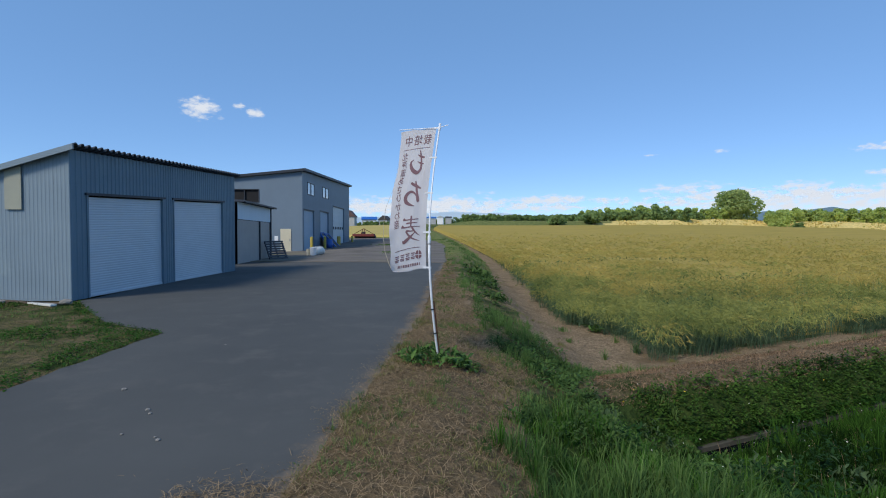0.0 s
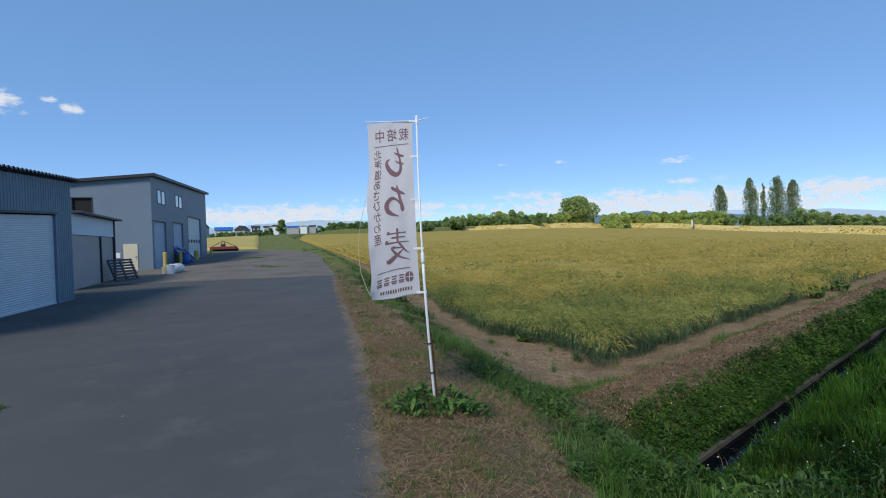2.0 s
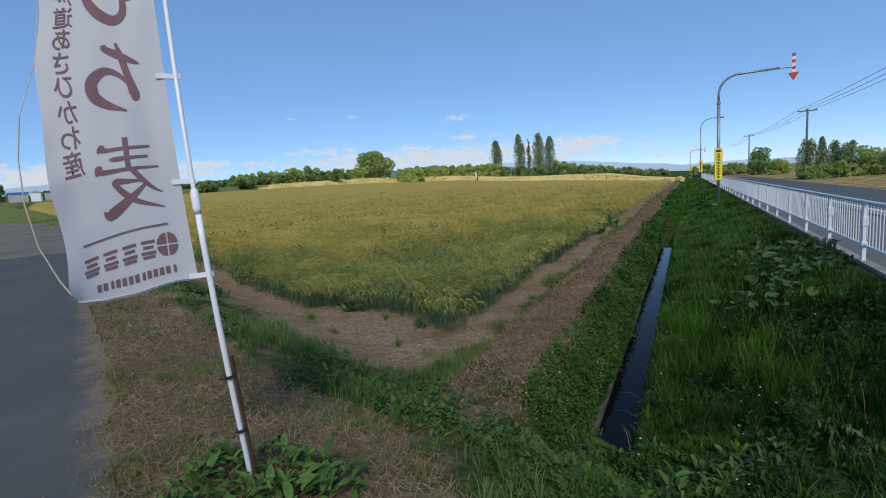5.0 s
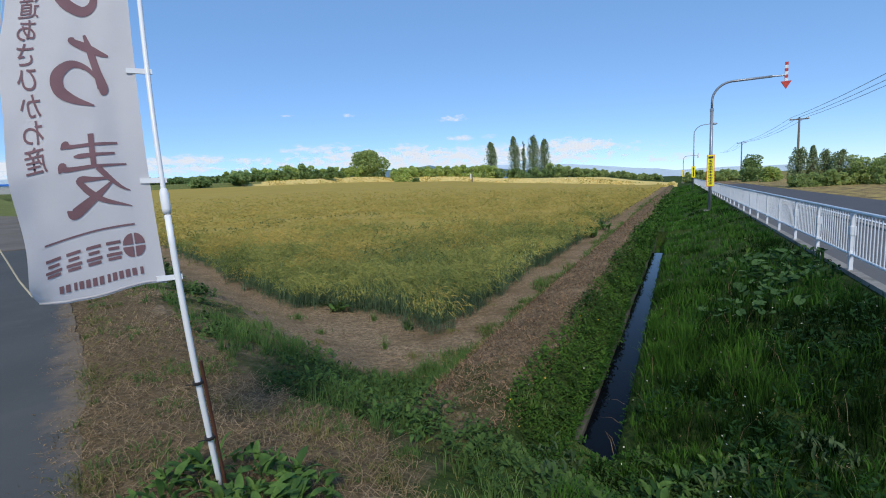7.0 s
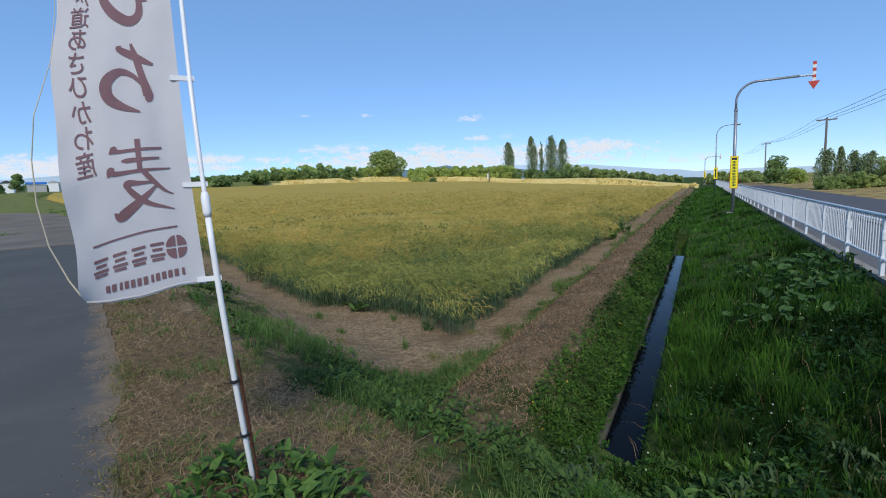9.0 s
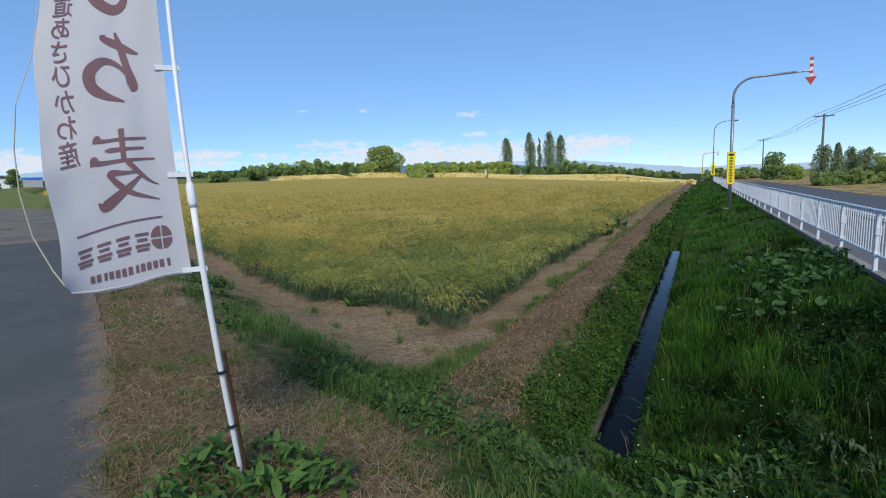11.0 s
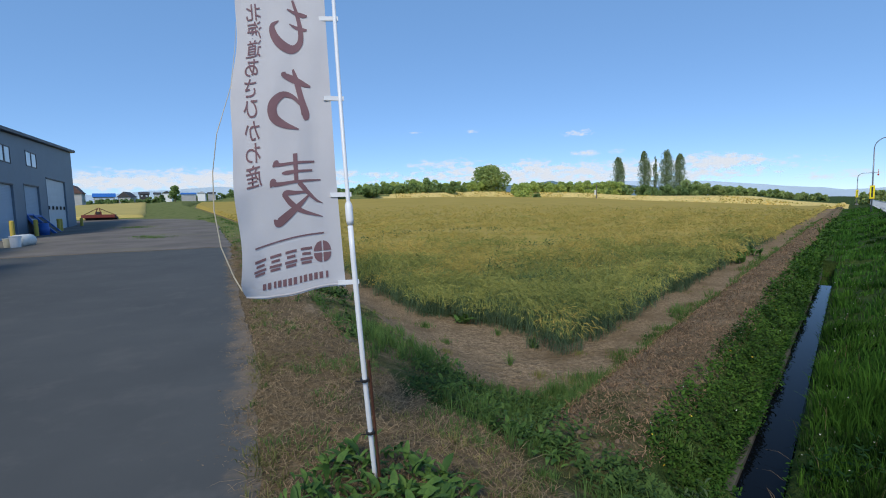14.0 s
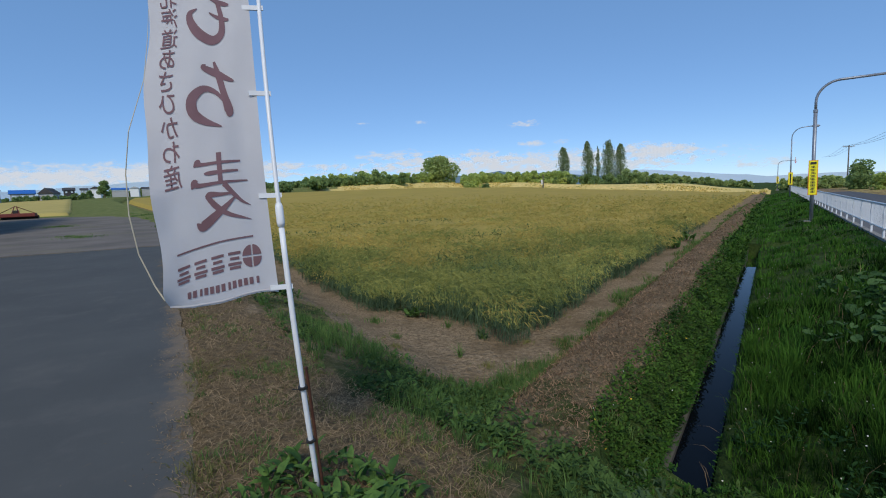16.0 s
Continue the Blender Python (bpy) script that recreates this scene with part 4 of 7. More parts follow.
# strokes of the three brush characters, as x, y and width in a unit square
BRUSH = (
    (((0.40, 1.0, 0.05), (0.30, 0.72, 0.08), (0.22, 0.40, 0.10), (0.24, 0.14, 0.13), (0.45, 0.03, 0.16), (0.75, 0.14, 0.17), (0.95, 0.34, 0.15), (0.98, 0.52, 0.10), (0.80, 0.60, 0.02)),
     ((0.02, 0.66, 0.04), (0.15, 0.68, 0.09), (0.36, 0.74, 0.07), (0.56, 0.82, 0.03)),
     ((0.04, 0.38, 0.04), (0.18, 0.40, 0.08), (0.36, 0.45, 0.06), (0.52, 0.52, 0.02))),
    (((0.01, 0.68, 0.03), (0.15, 0.72, 0.08), (0.40, 0.82, 0.12), (0.66, 0.92, 0.08), (0.60, 0.96, 0.02)),
     ((0.42, 1.0, 0.04), (0.33, 0.78, 0.10), (0.24, 0.48, 0.11), (0.17, 0.22, 0.15), (0.24, 0.20, 0.04)),
     ((0.20, 0.32, 0.04), (0.42, 0.52, 0.07), (0.68, 0.58, 0.11), (0.92, 0.44, 0.16), (0.92, 0.24, 0.16), (0.70, 0.10, 0.11), (0.36, 0.0, 0.02))),
    (((0.10, 0.855, 0.03), (0.45, 0.86, 0.04), (0.78, 0.87, 0.05), (0.86, 0.90, 0.10), (0.93, 0.86, 0.02)),
     ((0.16, 0.725, 0.03), (0.42, 0.73, 0.04), (0.66, 0.735, 0.06), (0.76, 0.74, 0.02)),
     ((0.0, 0.575, 0.02), (0.45, 0.585, 0.04), (0.86, 0.60, 0.06), (0.94, 0.64, 0.11), (1.0, 0.58, 0.02)),
     ((0.48, 1.0, 0.08), (0.485, 0.80, 0.075), (0.49, 0.585, 0.07)),
     ((0.44, 0.57, 0.08), (0.30, 0.42, 0.07), (0.14, 0.29, 0.04), (0.0, 0.23, 0.01)),
     ((0.34, 0.42, 0.03), (0.52, 0.43, 0.05), (0.70, 0.45, 0.08), (0.78, 0.42, 0.05)),
     ((0.76, 0.44, 0.07), (0.62, 0.28, 0.09), (0.40, 0.14, 0.06), (0.02, 0.03, 0.012)),
     ((0.28, 0.36, 0.03), (0.48, 0.24, 0.08), (0.74, 0.12, 0.13), (0.92, 0.06, 0.13), (1.0, 0.12, 0.02))),
)


def banner():
    b = thing("banner_flag", Matrix.Identity(4), "white cloth nobori banner printed in maroon on a white pole", "banner")
    pts = [pole_at(z) for z in np.linspace(-0.02, 3.0, 24)]
    part("lower_pole", bm_tube(pts[:12], 0.0135, 10), M_POLE, b, smooth=True)
    part("upper_pole", bm_tube(pts[11:], 0.0105, 10), M_POLE, b, smooth=True)
    j = pole_at(1.47)
    part("joint_collar", bm_tube([pole_at(1.43), pole_at(1.45), pole_at(1.52), pole_at(1.54)], [0.015, 0.019, 0.019, 0.013], 10), M_POLE, b, smooth=True)
    part("stake", bm_tube([pole_at(-0.02) + Vector((0.022, -0.012, 0)), pole_at(0.75) + Vector((0.026, -0.008, 0))], 0.008, 8), M_RUST, b, "rusty iron stake bound to the pole")
    for z in (0.34, 0.64):
        t = part("cable_tie", bm_tube([pole_at(z), pole_at(z + 0.012)], 0.024, 10), M_BLACK, b, "black cable tie")
        p = pole_at(z) + Vector((-0.02, -0.02, 0.005))
        part("tail", bm_tube([p, p + Vector((-0.035, -0.02, 0.015))], 0.0025, 5), M_BLACK, t)
    arm0, arm1 = pole_at(2.965), cloth_at(1.0, 0)[0]
    part("cross_bar", bm_tube([arm0 + Vector((0.12, -0.01, 0.03)), arm0, arm1 + Vector((-0.02, 0, 0.03))], 0.005, 8), M_POLE, b)
    part("top_cap", bm_tube([pole_at(2.92), pole_at(3.02)], 0.016, 10), M_POLE, b)
    nu, nv = 22, 60
    verts, faces = [], []
    for i in range(nv + 1):
        for k in range(nu + 1):
            verts.append(cloth_at(k / nu, i / nv)[0])
    for i in range(nv):
        for k in range(nu):
            a = i * (nu + 1) + k
            faces.append((a, a + 1, a + nu + 2, a + nu + 1))
    cloth = raw("cloth", verts, faces, M_CLOTH, b, "thin white polyester cloth, slightly creased", smooth=True)
    for v in (0.005, 0.235, 0.49, 0.755, 0.988):
        p = cloth_at(0.0, v)[0]
        q = pole_at(p.z)
        bm = bmesh.new()
        d = Vector((0, 0, 0.011))
        a, c = p + Vector((-0.035, -0.004, 0)), q + Vector((0.018, -0.004, 0))
        o = Vector((0, 0.012, 0))
        vs = [bm.verts.new(w) for w in (a - d, c - d, c + d, a + d, a - d + o, c - d + o, c + d + o, a + d + o)]
        for f in ((0, 1, 2, 3), (7, 6, 5, 4), (0, 4, 5, 1), (1, 5, 6, 2), (2, 6, 7, 3), (3, 7, 4, 0)):
            bm.faces.new([vs[i] for i in f])
        part("loop_strap", bm, M_POLE, b)
    bm = bm_tube([cloth_at(k / 20, 0.995)[0] + Vector((0, -0.002, 0)) for k in range(21)], 0.004, 5)
    part("hem", bm, M_CLOTH, cloth)
    # the frayed cord on the free edge
    free = [cloth_at(1.0, v)[0] for v in (0.96, 0.9, 0.8)]
    tip = free[0]
    cord = [tip, tip + Vector((-0.035, 0.02, 0.07)), tip + Vector((-0.085, 0.03, 0.22)), tip + Vector((-0.105, 0.03, 0.40)), tip + Vector((-0.10, 0.03, 0.58)), tip + Vector((-0.07, 0.01, 0.76)), cloth_at(1.0, 0.42)[0], cloth_at(1.0, 0.30)[0] + Vector((-0.008, 0, 0)), cloth_at(1.0, 0.22)[0]]
    part("loose_cord", bm_tube(cord, [0.0035, 0.0035, 0.003, 0.003, 0.0025, 0.0022, 0.002, 0.0015, 0.001], 6), M_CORD, b, "torn cream edge cord hanging loose")

    def on_cloth(me, to_uv, name, material, parent):
        bm = bmesh.new()
        bm.from_mesh(me)
        bmesh.ops.triangulate(bm, faces=bm.faces)
        for _ in range(4):
            long = [e for e in bm.edges if e.calc_length() > 0.022]
            if not long:
                break
            bmesh.ops.subdivide_edges(bm, edges=long, cuts=1)
            bmesh.ops.triangulate(bm, faces=bm.faces)
        bm.to_mesh(me)
        bm.free()
        for v in me.vertices:
            u, w = to_uv(v.co.x, v.co.y)
            p, n = cloth_at(u, w)
            v.co = p + n * 0.0035
        me.materials.clear()
        me.materials.append(material)
        ob = new(name, me)
        ob.parent = parent
        return ob

    W, H = 0.575, 1.75

    def write(body, cx, cy, size, name, sx=1.0, bold=0.0):
        """Characters centred at cx across (0 at the pole), cy down in metres; they read from the far side."""
        cu = bpy.data.curves.new(name, "FONT")
        cu.body, cu.size, cu.align_x, cu.align_y = body, size, "CENTER", "CENTER"
        cu.offset = bold
        cu.resolution_u = 5
        tmp = bpy.data.objects.new(name, cu)
        scene.collection.objects.link(tmp)
        bpy.context.view_layer.update()
        me = bpy.data.meshes.new_from_object(tmp.evaluated_get(bpy.context.evaluated_depsgraph_get()))
        bpy.data.objects.remove(tmp)
        if not len(me.vertices):
            return None
        xs = [v.co.x for v in me.vertices]
        ys = [v.co.y for v in me.vertices]
        mx, my = (min(xs) + max(xs)) / 2, (min(ys) + max(ys)) / 2
        return on_cloth(me, lambda x, y: ((cx + (x - mx) * sx) / W, (cy - (y - my)) / H), name, M_PRINT, cloth)

    def bar(x0, x1, y0, y1, name):
        me = bpy.data.meshes.new(name)
        n = 12
        vs = [(x0 + (x1 - x0) * i / n, y, 0) for i in range(n + 1) for y in (y0, y1)]
        me.from_pydata(vs, [], [(2 * i, 2 * i + 2, 2 * i + 3, 2 * i + 1) for i in range(n)])
        return on_cloth(me, lambda x, y: (x / W, y / H), name, M_PRINT, cloth)

    def brush(strokes, cx, cy, w, h, turn):
        """A brush-written character as tapered strokes, each a hair above the one before."""
        verts, faces = [], []
        for pts in strokes:
            pts = [np.array(q, float) for q in pts]
            ext = [2 * pts[0] - pts[1]] + pts + [2 * pts[-1] - pts[-2]]
            line = []
            for j in range(1, len(ext) - 2):
                p0, p1, p2, p3 = ext[j - 1:j + 3]
                for t in np.linspace(0, 1, 9)[: 9 if j == len(ext) - 3 else 8]:
                    line.append(0.5 * (2 * p1 + (p2 - p0) * t + (2 * p0 - 5 * p1 + 4 * p2 - p3) * t * t + (3 * p1 - p0 - 3 * p2 + p3) * t ** 3))
            o = len(verts)
            for j, q in enumerate(line):
                a, c = line[max(j - 1, 0)], line[min(j + 1, len(line) - 1)]
                d = np.array([(c[0] - a[0]) * w, (c[1] - a[1]) * h])
                d = d / (np.hypot(*d) + 1e-9)
                half = max(q[2], 0.008) * h * 0.5
                x, y = (q[0] - 0.5) * w, (q[1] - 0.5) * h
                verts += [(x - d[1] * half, y + d[0] * half, 0), (x + d[1] * half, y - d[0] * half, 0)]
            faces += [(o + 2 * j, o + 2 * j + 1, o + 2 * j + 3, o + 2 * j + 2) for j in range(len(line) - 1)]
        me = bpy.data.meshes.new("printed_character")
        me.from_pydata(verts, [], faces)
        return on_cloth(me, lambda x, y: ((cx + x) / W, (cy - y) / H), "printed_character", M_PRINT, cloth)

    for i, ch in enumerate("栽培中"):
        write(ch, 0.115 + i * 0.155, 0.15, 0.15, "printed_character", 0.9, 0.0004)
    bar(0.06, 0.50, 0.262, 0.269, "printed_rule")
    for i, strokes in enumerate(BRUSH):
        brush(strokes, 0.235, (0.445, 0.85, 1.272)[i], (0.235, 0.245, 0.285)[i], (0.30, 0.31, 0.31)[i], i)
    for i, ch in enumerate("北海道あさひかわ産"):
        write(ch, 0.462, 0.352 + i * 0.1035, 0.108, "printed_character", 0.88, 0.0006)
    bar(0.10, 0.50, 1.487, 1.494, "printed_rule")
    # round mark: four quadrant wedges
    for k in range(4):
        me = bpy.data.meshes.new("round_mark")
        a0 = k * math.pi / 2
        g = Vector((math.cos(a0 + math.pi / 4), math.sin(a0 + math.pi / 4), 0)) * 0.006
        vs = [(g.x, g.y, 0)] + [(g.x + 0.045 * math.cos(a0 + t * math.pi / 20), g.y + 0.045 * math.sin(a0 + t * math.pi / 20), 0) for t in range(11)]
        me.from_pydata(vs, [], [(0, i, i + 1) for i in range(1, 11)])
        on_cloth(me, lambda x, y: ((0.115 + x) / W, (1.575 + y) / H), "round_mark", M_PRINT, cloth)
    for i in range(4):
        c = 0.205 + i * 0.088
        for y, half in ((1.552, 0.032), (1.575, 0.024), (1.598, 0.034), (1.615, 0.028)):
            bar(c - half, c + half, y - 0.006, y + 0.006, "printed_bar")
    for i in range(13):
        c = 0.09 + i * 0.0285
        bar(c, c + (0.019 if i % 5 else 0.013), 1.670, 1.702, "printed_bar")


banner()


# ---- roadside ----
def fence():
    f = thing("guard_fence", pose(P0[0], P0[1], -0.30, 0, 0, math.degrees(math.atan2(UY, UX))), "white steel pedestrian fence with upright bars beside the footpath", "fence")
    step = 2.25
    top, low = 1.06, 0.29
    post_bm = bm_box(-0.035, 0.035, -0.03, 0.03, -0.4, 1.0, 0.006)
    bm_box(-0.05, 0.05, -0.045, 0.045, 0.62, 0.78, 0.006, post_bm)
    bm_box(-0.05, 0.05, -0.045, 0.045, 0.25, 0.34, 0.006, post_bm)
    p0 = part("post", post_bm, M_FENCE, f)
    p0.matrix_basis = pose(-4 * step, 0, 0)
    rail0 = part("top_rail", bm_tube([(0.0, 0, 1.03), (step - 0.006, 0, 1.03)], 0.03, 8), M_FENCE, f)
    low0 = part("bottom_rail", bm_tube([(0.0, 0, low), (step - 0.006, 0, low)], 0.022, 8), M_FENCE, f)
    bar0 = part("bar", bm_tube([(0, 0, low), (0, 0, 1.03)], 0.0105, 6, closed=False), M_FENCE, f)
    for o in (rail0, low0):
        o.matrix_basis = pose(-4 * step, 0, 0)
    bar0.matrix_basis = pose(-4 * step + 0.14, 0, 0)
    bars = 14

    def again(o, x):
        c = o.copy()
        scene.collection.objects.link(c)
        c.parent = f
        c.matrix_basis = pose(x, 0, 0)

    for i in range(-4, 70):
        if i > -4:
            again(p0, i * step)
            again(rail0, i * step)
            again(low0, i * step)
        for k in range(bars):
            x = i * step + 0.14 + k * (step - 0.28) / (bars - 1)
            if i < 14 and not (i == -4 and k == 0):
                again(bar0, x)
    bm = bmesh.new()
    for i in range(14, 70):
        for k in range(bars):
            x = i * step + 0.14 + k * (step - 0.28) / (bars - 1)
            vs = [bm.verts.new(q) for q in ((x - 0.01, -0.01, low), (x + 0.01, -0.01, low), (x, 0.012, low), (x - 0.01, -0.01, 1.03), (x + 0.01, -0.01, 1.03), (x, 0.012, 1.03))]
            for q in ((0, 1, 4, 3), (1, 2, 5, 4), (2, 0, 3, 5)):
                bm.faces.new([vs[j] for j in q])
    tagged(part("far_bars", bm, M_FENCE, f), kind="stuff")


fence()


def sign_board(parent, z0, z1, w, far=False):
    s = part("sign", bm_box(-w / 2, w / 2, -0.10, -0.085, z0, z1, 0.004), M_YELLOW, parent, "narrow yellow warning board with an orange edge")
    part("sign_border", bm_box(-w / 2 - 0.025, w / 2 + 0.025, -0.085, -0.075, z0 - 0.025, z1 + 0.025), M_ORANGE, s)
    h = (z1 - z0) / 11
    if far:
        part("printed_bar", bm_box(-w * 0.18, w * 0.18, -0.105, -0.101, z0 + h, z1 - h), M_INK, s)
        return
    rnd = random.Random(4)
    part("printed_bar", bm_box(-w * 0.36, w * 0.36, -0.105, -0.101, z1 - h * 1.2, z1 - h * 0.4), M_INK, s)
    for i in range(9):
        zc = z1 - h * (2.0 + i)
        for k in range(3):
            a = zc + h * (0.28 - 0.28 * k)
            part("printed_bar", bm_box(-w * rnd.uniform(0.2, 0.33), w * rnd.uniform(0.2, 0.33), -0.105, -0.101, a - h * 0.09, a + h * 0.05), M_INK, s)
        part("printed_bar", bm_box(-w * 0.05, w * 0.05, -0.106, -0.102, zc - h * 0.36, zc + h * 0.36), M_INK, s)


def arrow_post(x, y, z, turn, h=6.0, reach=3.6):
    g = thing("arrow_sign_post", pose(x, y, z, 0, 0, turn), "grey steel mast whose arm hangs a red and white striped arrow", "sign post", "roadside masts")
    part("foot", bm_box(-0.3, 0.3, -0.25, 0.25, -0.3, 0.05, 0.02), M_CONC, g)
    lower = part("mast", bm_tube([(0, 0, -0.2), (0, 0, h * 0.80)], 0.085, 12), M_STEEL, g, smooth=True)
    part("collar", bm_tube([(0, 0, h * 0.79), (0, 0, h * 0.81)], 0.1, 12), M_STEEL, g)
    r = 0.95
    arc = [(0, 0, h * 0.81), (0, 0, h - r)] + [(r - r * math.cos(t), 0, h - r + r * math.sin(t)) for t in np.linspace(0.15, math.pi / 2, 9)] + [(reach * 0.82, 0, h)]
    part("arm", bm_tube(arc, 0.062, 10), M_STEEL, g, smooth=True)
    part("arm_tip", bm_tube([(reach * 0.80, 0, h), (reach, 0, h - 0.03)], 0.04, 8), M_STEEL, g)
    n = 6
    for i in range(n):
        part("stripe", bm_box(reach - 0.075, reach + 0.075, -0.03, 0.03, h - 0.32 + i * 0.16, h - 0.161 + i * 0.16), M_RED if i % 2 else M_WHITE, g)
    bm = bmesh.new()
    vs = [bm.verts.new(q) for q in ((reach - 0.24, -0.03, h - 0.321), (reach + 0.24, -0.03, h - 0.321), (reach, -0.03, h - 0.72), (reach - 0.24, 0.03, h - 0.321), (reach + 0.24, 0.03, h - 0.321), (reach, 0.03, h - 0.72))]
    for q in ((0, 1, 2), (5, 4, 3), (0, 3, 4, 1), (1, 4, 5, 2), (2, 5, 3, 0)):
        bm.faces.new([vs[i] for i in q])
    part("arrow_head", bm, M_RED, g, "red arrow head pointing at the road edge")
    return g


RT = math.degrees(math.atan2(UY, UX))
a = arrow_post(27.2, 16.55, -0.58, -62, 7.0, 3.35)
sign_board(a, 1.40, 3.12, 0.34)
a2 = arrow_post(122.0, 68.0, -0.2, -62, 6.6, 3.3)
sign_board(a2, 1.4, 3.0, 0.4, True)


def road_lamp(x, y, z, h):
    g = thing("street_lamp", pose(x, y, z, 0, 0, -62), "slender grey steel street lamp with a curved arm", "street lamp", "roadside masts")
    part("mast", bm_tube([(0, 0, -0.4), (0, 0, h * 0.5), (0, 0, h - 1.2)], [0.09, 0.075, 0.06], 10), M_STEEL, g, smooth=True)
    arc = [(0, 0, h - 1.22)] + [(1.2 - 1.2 * math.cos(t), 0, h - 1.2 + 1.2 * math.sin(t)) for t in np.linspace(0.1, math.pi / 2, 9)] + [(2.0, 0, h + 0.06)]
    part("arm", bm_tube(arc, 0.05, 8), M_STEEL, g, smooth=True)
    part("lamp_head", bm_tube([(1.9, 0, h + 0.02), (2.1, 0, h + 0.04), (2.6, 0, h + 0.02), (2.75, 0, h)], [0.05, 0.16, 0.14, 0.04], 10), M_STEEL, g, smooth=True)
    sign_board(g, 1.5, 3.0, 0.42, True)
    return g


road_lamp(66.0, 37.1, -0.35, 8.5)


def utility_pole(x, y, z, h, cross=2.0):
    g = thing("utility_pole", pose(x, y, z, 0, 0, -62), "tall weathered utility pole with a crossarm", "utility pole", "utility poles")
    part("shaft", bm_tube([(0, 0, -0.5), (0, 0, h)], [0.17, 0.11], 10), M_WOODPOLE, g, smooth=True)
    part("crossarm", bm_box(-cross / 2, cross / 2, -0.06, 0.06, h - 0.3, h - 0.16, 0.01), M_WOODPOLE, g)
    for k in (-0.45, 0.0, 0.45):
        part("insulator", bm_tube([(k * cross, 0, h - 0.16), (k * cross, 0, h)], 0.05, 8), M_WHITE, g)
    return g


UP = [(70.3, 26.4, -1.1, 9.0), (128.0, 56.8, -0.7, 9.6), (15.0, -3.5, -0.8, 9.5)]
for q in UP:
    utility_pole(*q)


def wires():
    ox, oy = UY, -UX
    tops = [UP[2], UP[0], UP[1], (186.0, 87.5, -0.7, 9.8)]
    for k in (-0.9, 0.0, 0.9):
        g = thing("power_line", Matrix.Identity(4), "thin dark power line sagging between the poles", "power line", "power lines")
        pts = []
        for p, q in zip(tops, tops[1:]):
            for i in range(12):
                t = i / 12
                x, y = p[0] + (q[0] - p[0]) * t + ox * k, p[1] + (q[1] - p[1]) * t + oy * k
                z = p[2] + p[3] + (q[2] + q[3] - p[2] - p[3]) * t - 2.6 * t * (1 - t)
                pts.append((x, y, z + 0.02))
        part("cable", bm_tube(pts, 0.022, 5), M_WIRE, g)


wires()


# ---- plants ----
rng = np.random.default_rng(7)


def stuff(name, V, F, material, label, category, parent=None, near=True, tone=None):
    if parent is None and near:
        V[:, 0] = drift(V[:, 0], V[:, 1])
    me = bpy.data.meshes.new(name)
    nv, nf = len(V), len(F)
    k = F.shape[1]
    me.vertices.add(nv)
    me.vertices.foreach_set("co", V.astype(np.float32).ravel())
    me.loops.add(nf * k)
    me.loops.foreach_set("vertex_index", F.astype(np.int32).ravel())
    me.polygons.add(nf)
    me.polygons.foreach_set("loop_start", np.arange(nf, dtype=np.int32) * k)
    me.update(calc_edges=True)
    me.materials.append(material)
    if tone is not None:
        me.attributes.new("tone", "FLOAT", "POINT").data.foreach_set("value", (tone - 0.5).astype(np.float32))
    ob = new(name, me)
    if parent is not None:
        ob.parent = parent
        return ob
    return tagged(ob, label, category, kind="stuff")


def blade_mesh(P, h, w, lean, az=None, bend=0.6):
    """Bent tapered blades: base pair, middle pair and tip, as triangles."""
    n = len(P)
    az = rng.uniform(0, math.tau, n) if az is None else az
    fa = rng.uniform(0, math.tau, n)
    dx, dy = np.cos(az) * lean * h, np.sin(az) * lean * h
    sx, sy = np.cos(fa) * w / 2, np.sin(fa) * w / 2
    V = np.empty((n, 5, 3))
    V[:, 0] = P + np.stack([-sx, -sy, np.zeros(n)], -1)
    V[:, 1] = P + np.stack([sx, sy, np.zeros(n)], -1)
    mid = P + np.stack([dx * (1 - bend), dy * (1 - bend), h * 0.6], -1)
    V[:, 2] = mid + np.stack([sx, sy, np.zeros(n)], -1) * 0.8
    V[:, 3] = mid - np.stack([sx, sy, np.zeros(n)], -1) * 0.8
    V[:, 4] = P + np.stack([dx, dy, h * np.clip(1 - lean * 0.25, 0.4, 1)], -1)
    b = np.arange(n)[:, None] * 5
    F = np.concatenate([b + [0, 1, 2], b + [0, 2, 3], b + [3, 2, 4]])
    return V.reshape(-1, 3), F


def leaf_mesh(P, L, w, tilt=0.5):
    """Pointed leaves, folded along the rib, in all directions."""
    n = len(P)
    az = rng.uniform(0, math.tau, n)
    el = rng.normal(tilt, 0.4, n)
    d = np.stack([np.cos(az) * np.cos(el), np.sin(az) * np.cos(el), np.sin(el)], -1)
    side = np.stack([-np.sin(az), np.cos(az), np.zeros(n)], -1)
    up = np.cross(d, side) * -1
    L, w = L[:, None], w[:, None]
    V = np.stack([P, P + d * L * 0.45 + side * w / 2 + up * w * 0.15, P + d * L, P + d * L * 0.45 - side * w / 2 + up * w * 0.15], 1)
    b = np.arange(n)[:, None] * 4
    F = np.concatenate([b + [0, 1, 2], b + [0, 2, 3]])
    return V.reshape(-1, 3), F


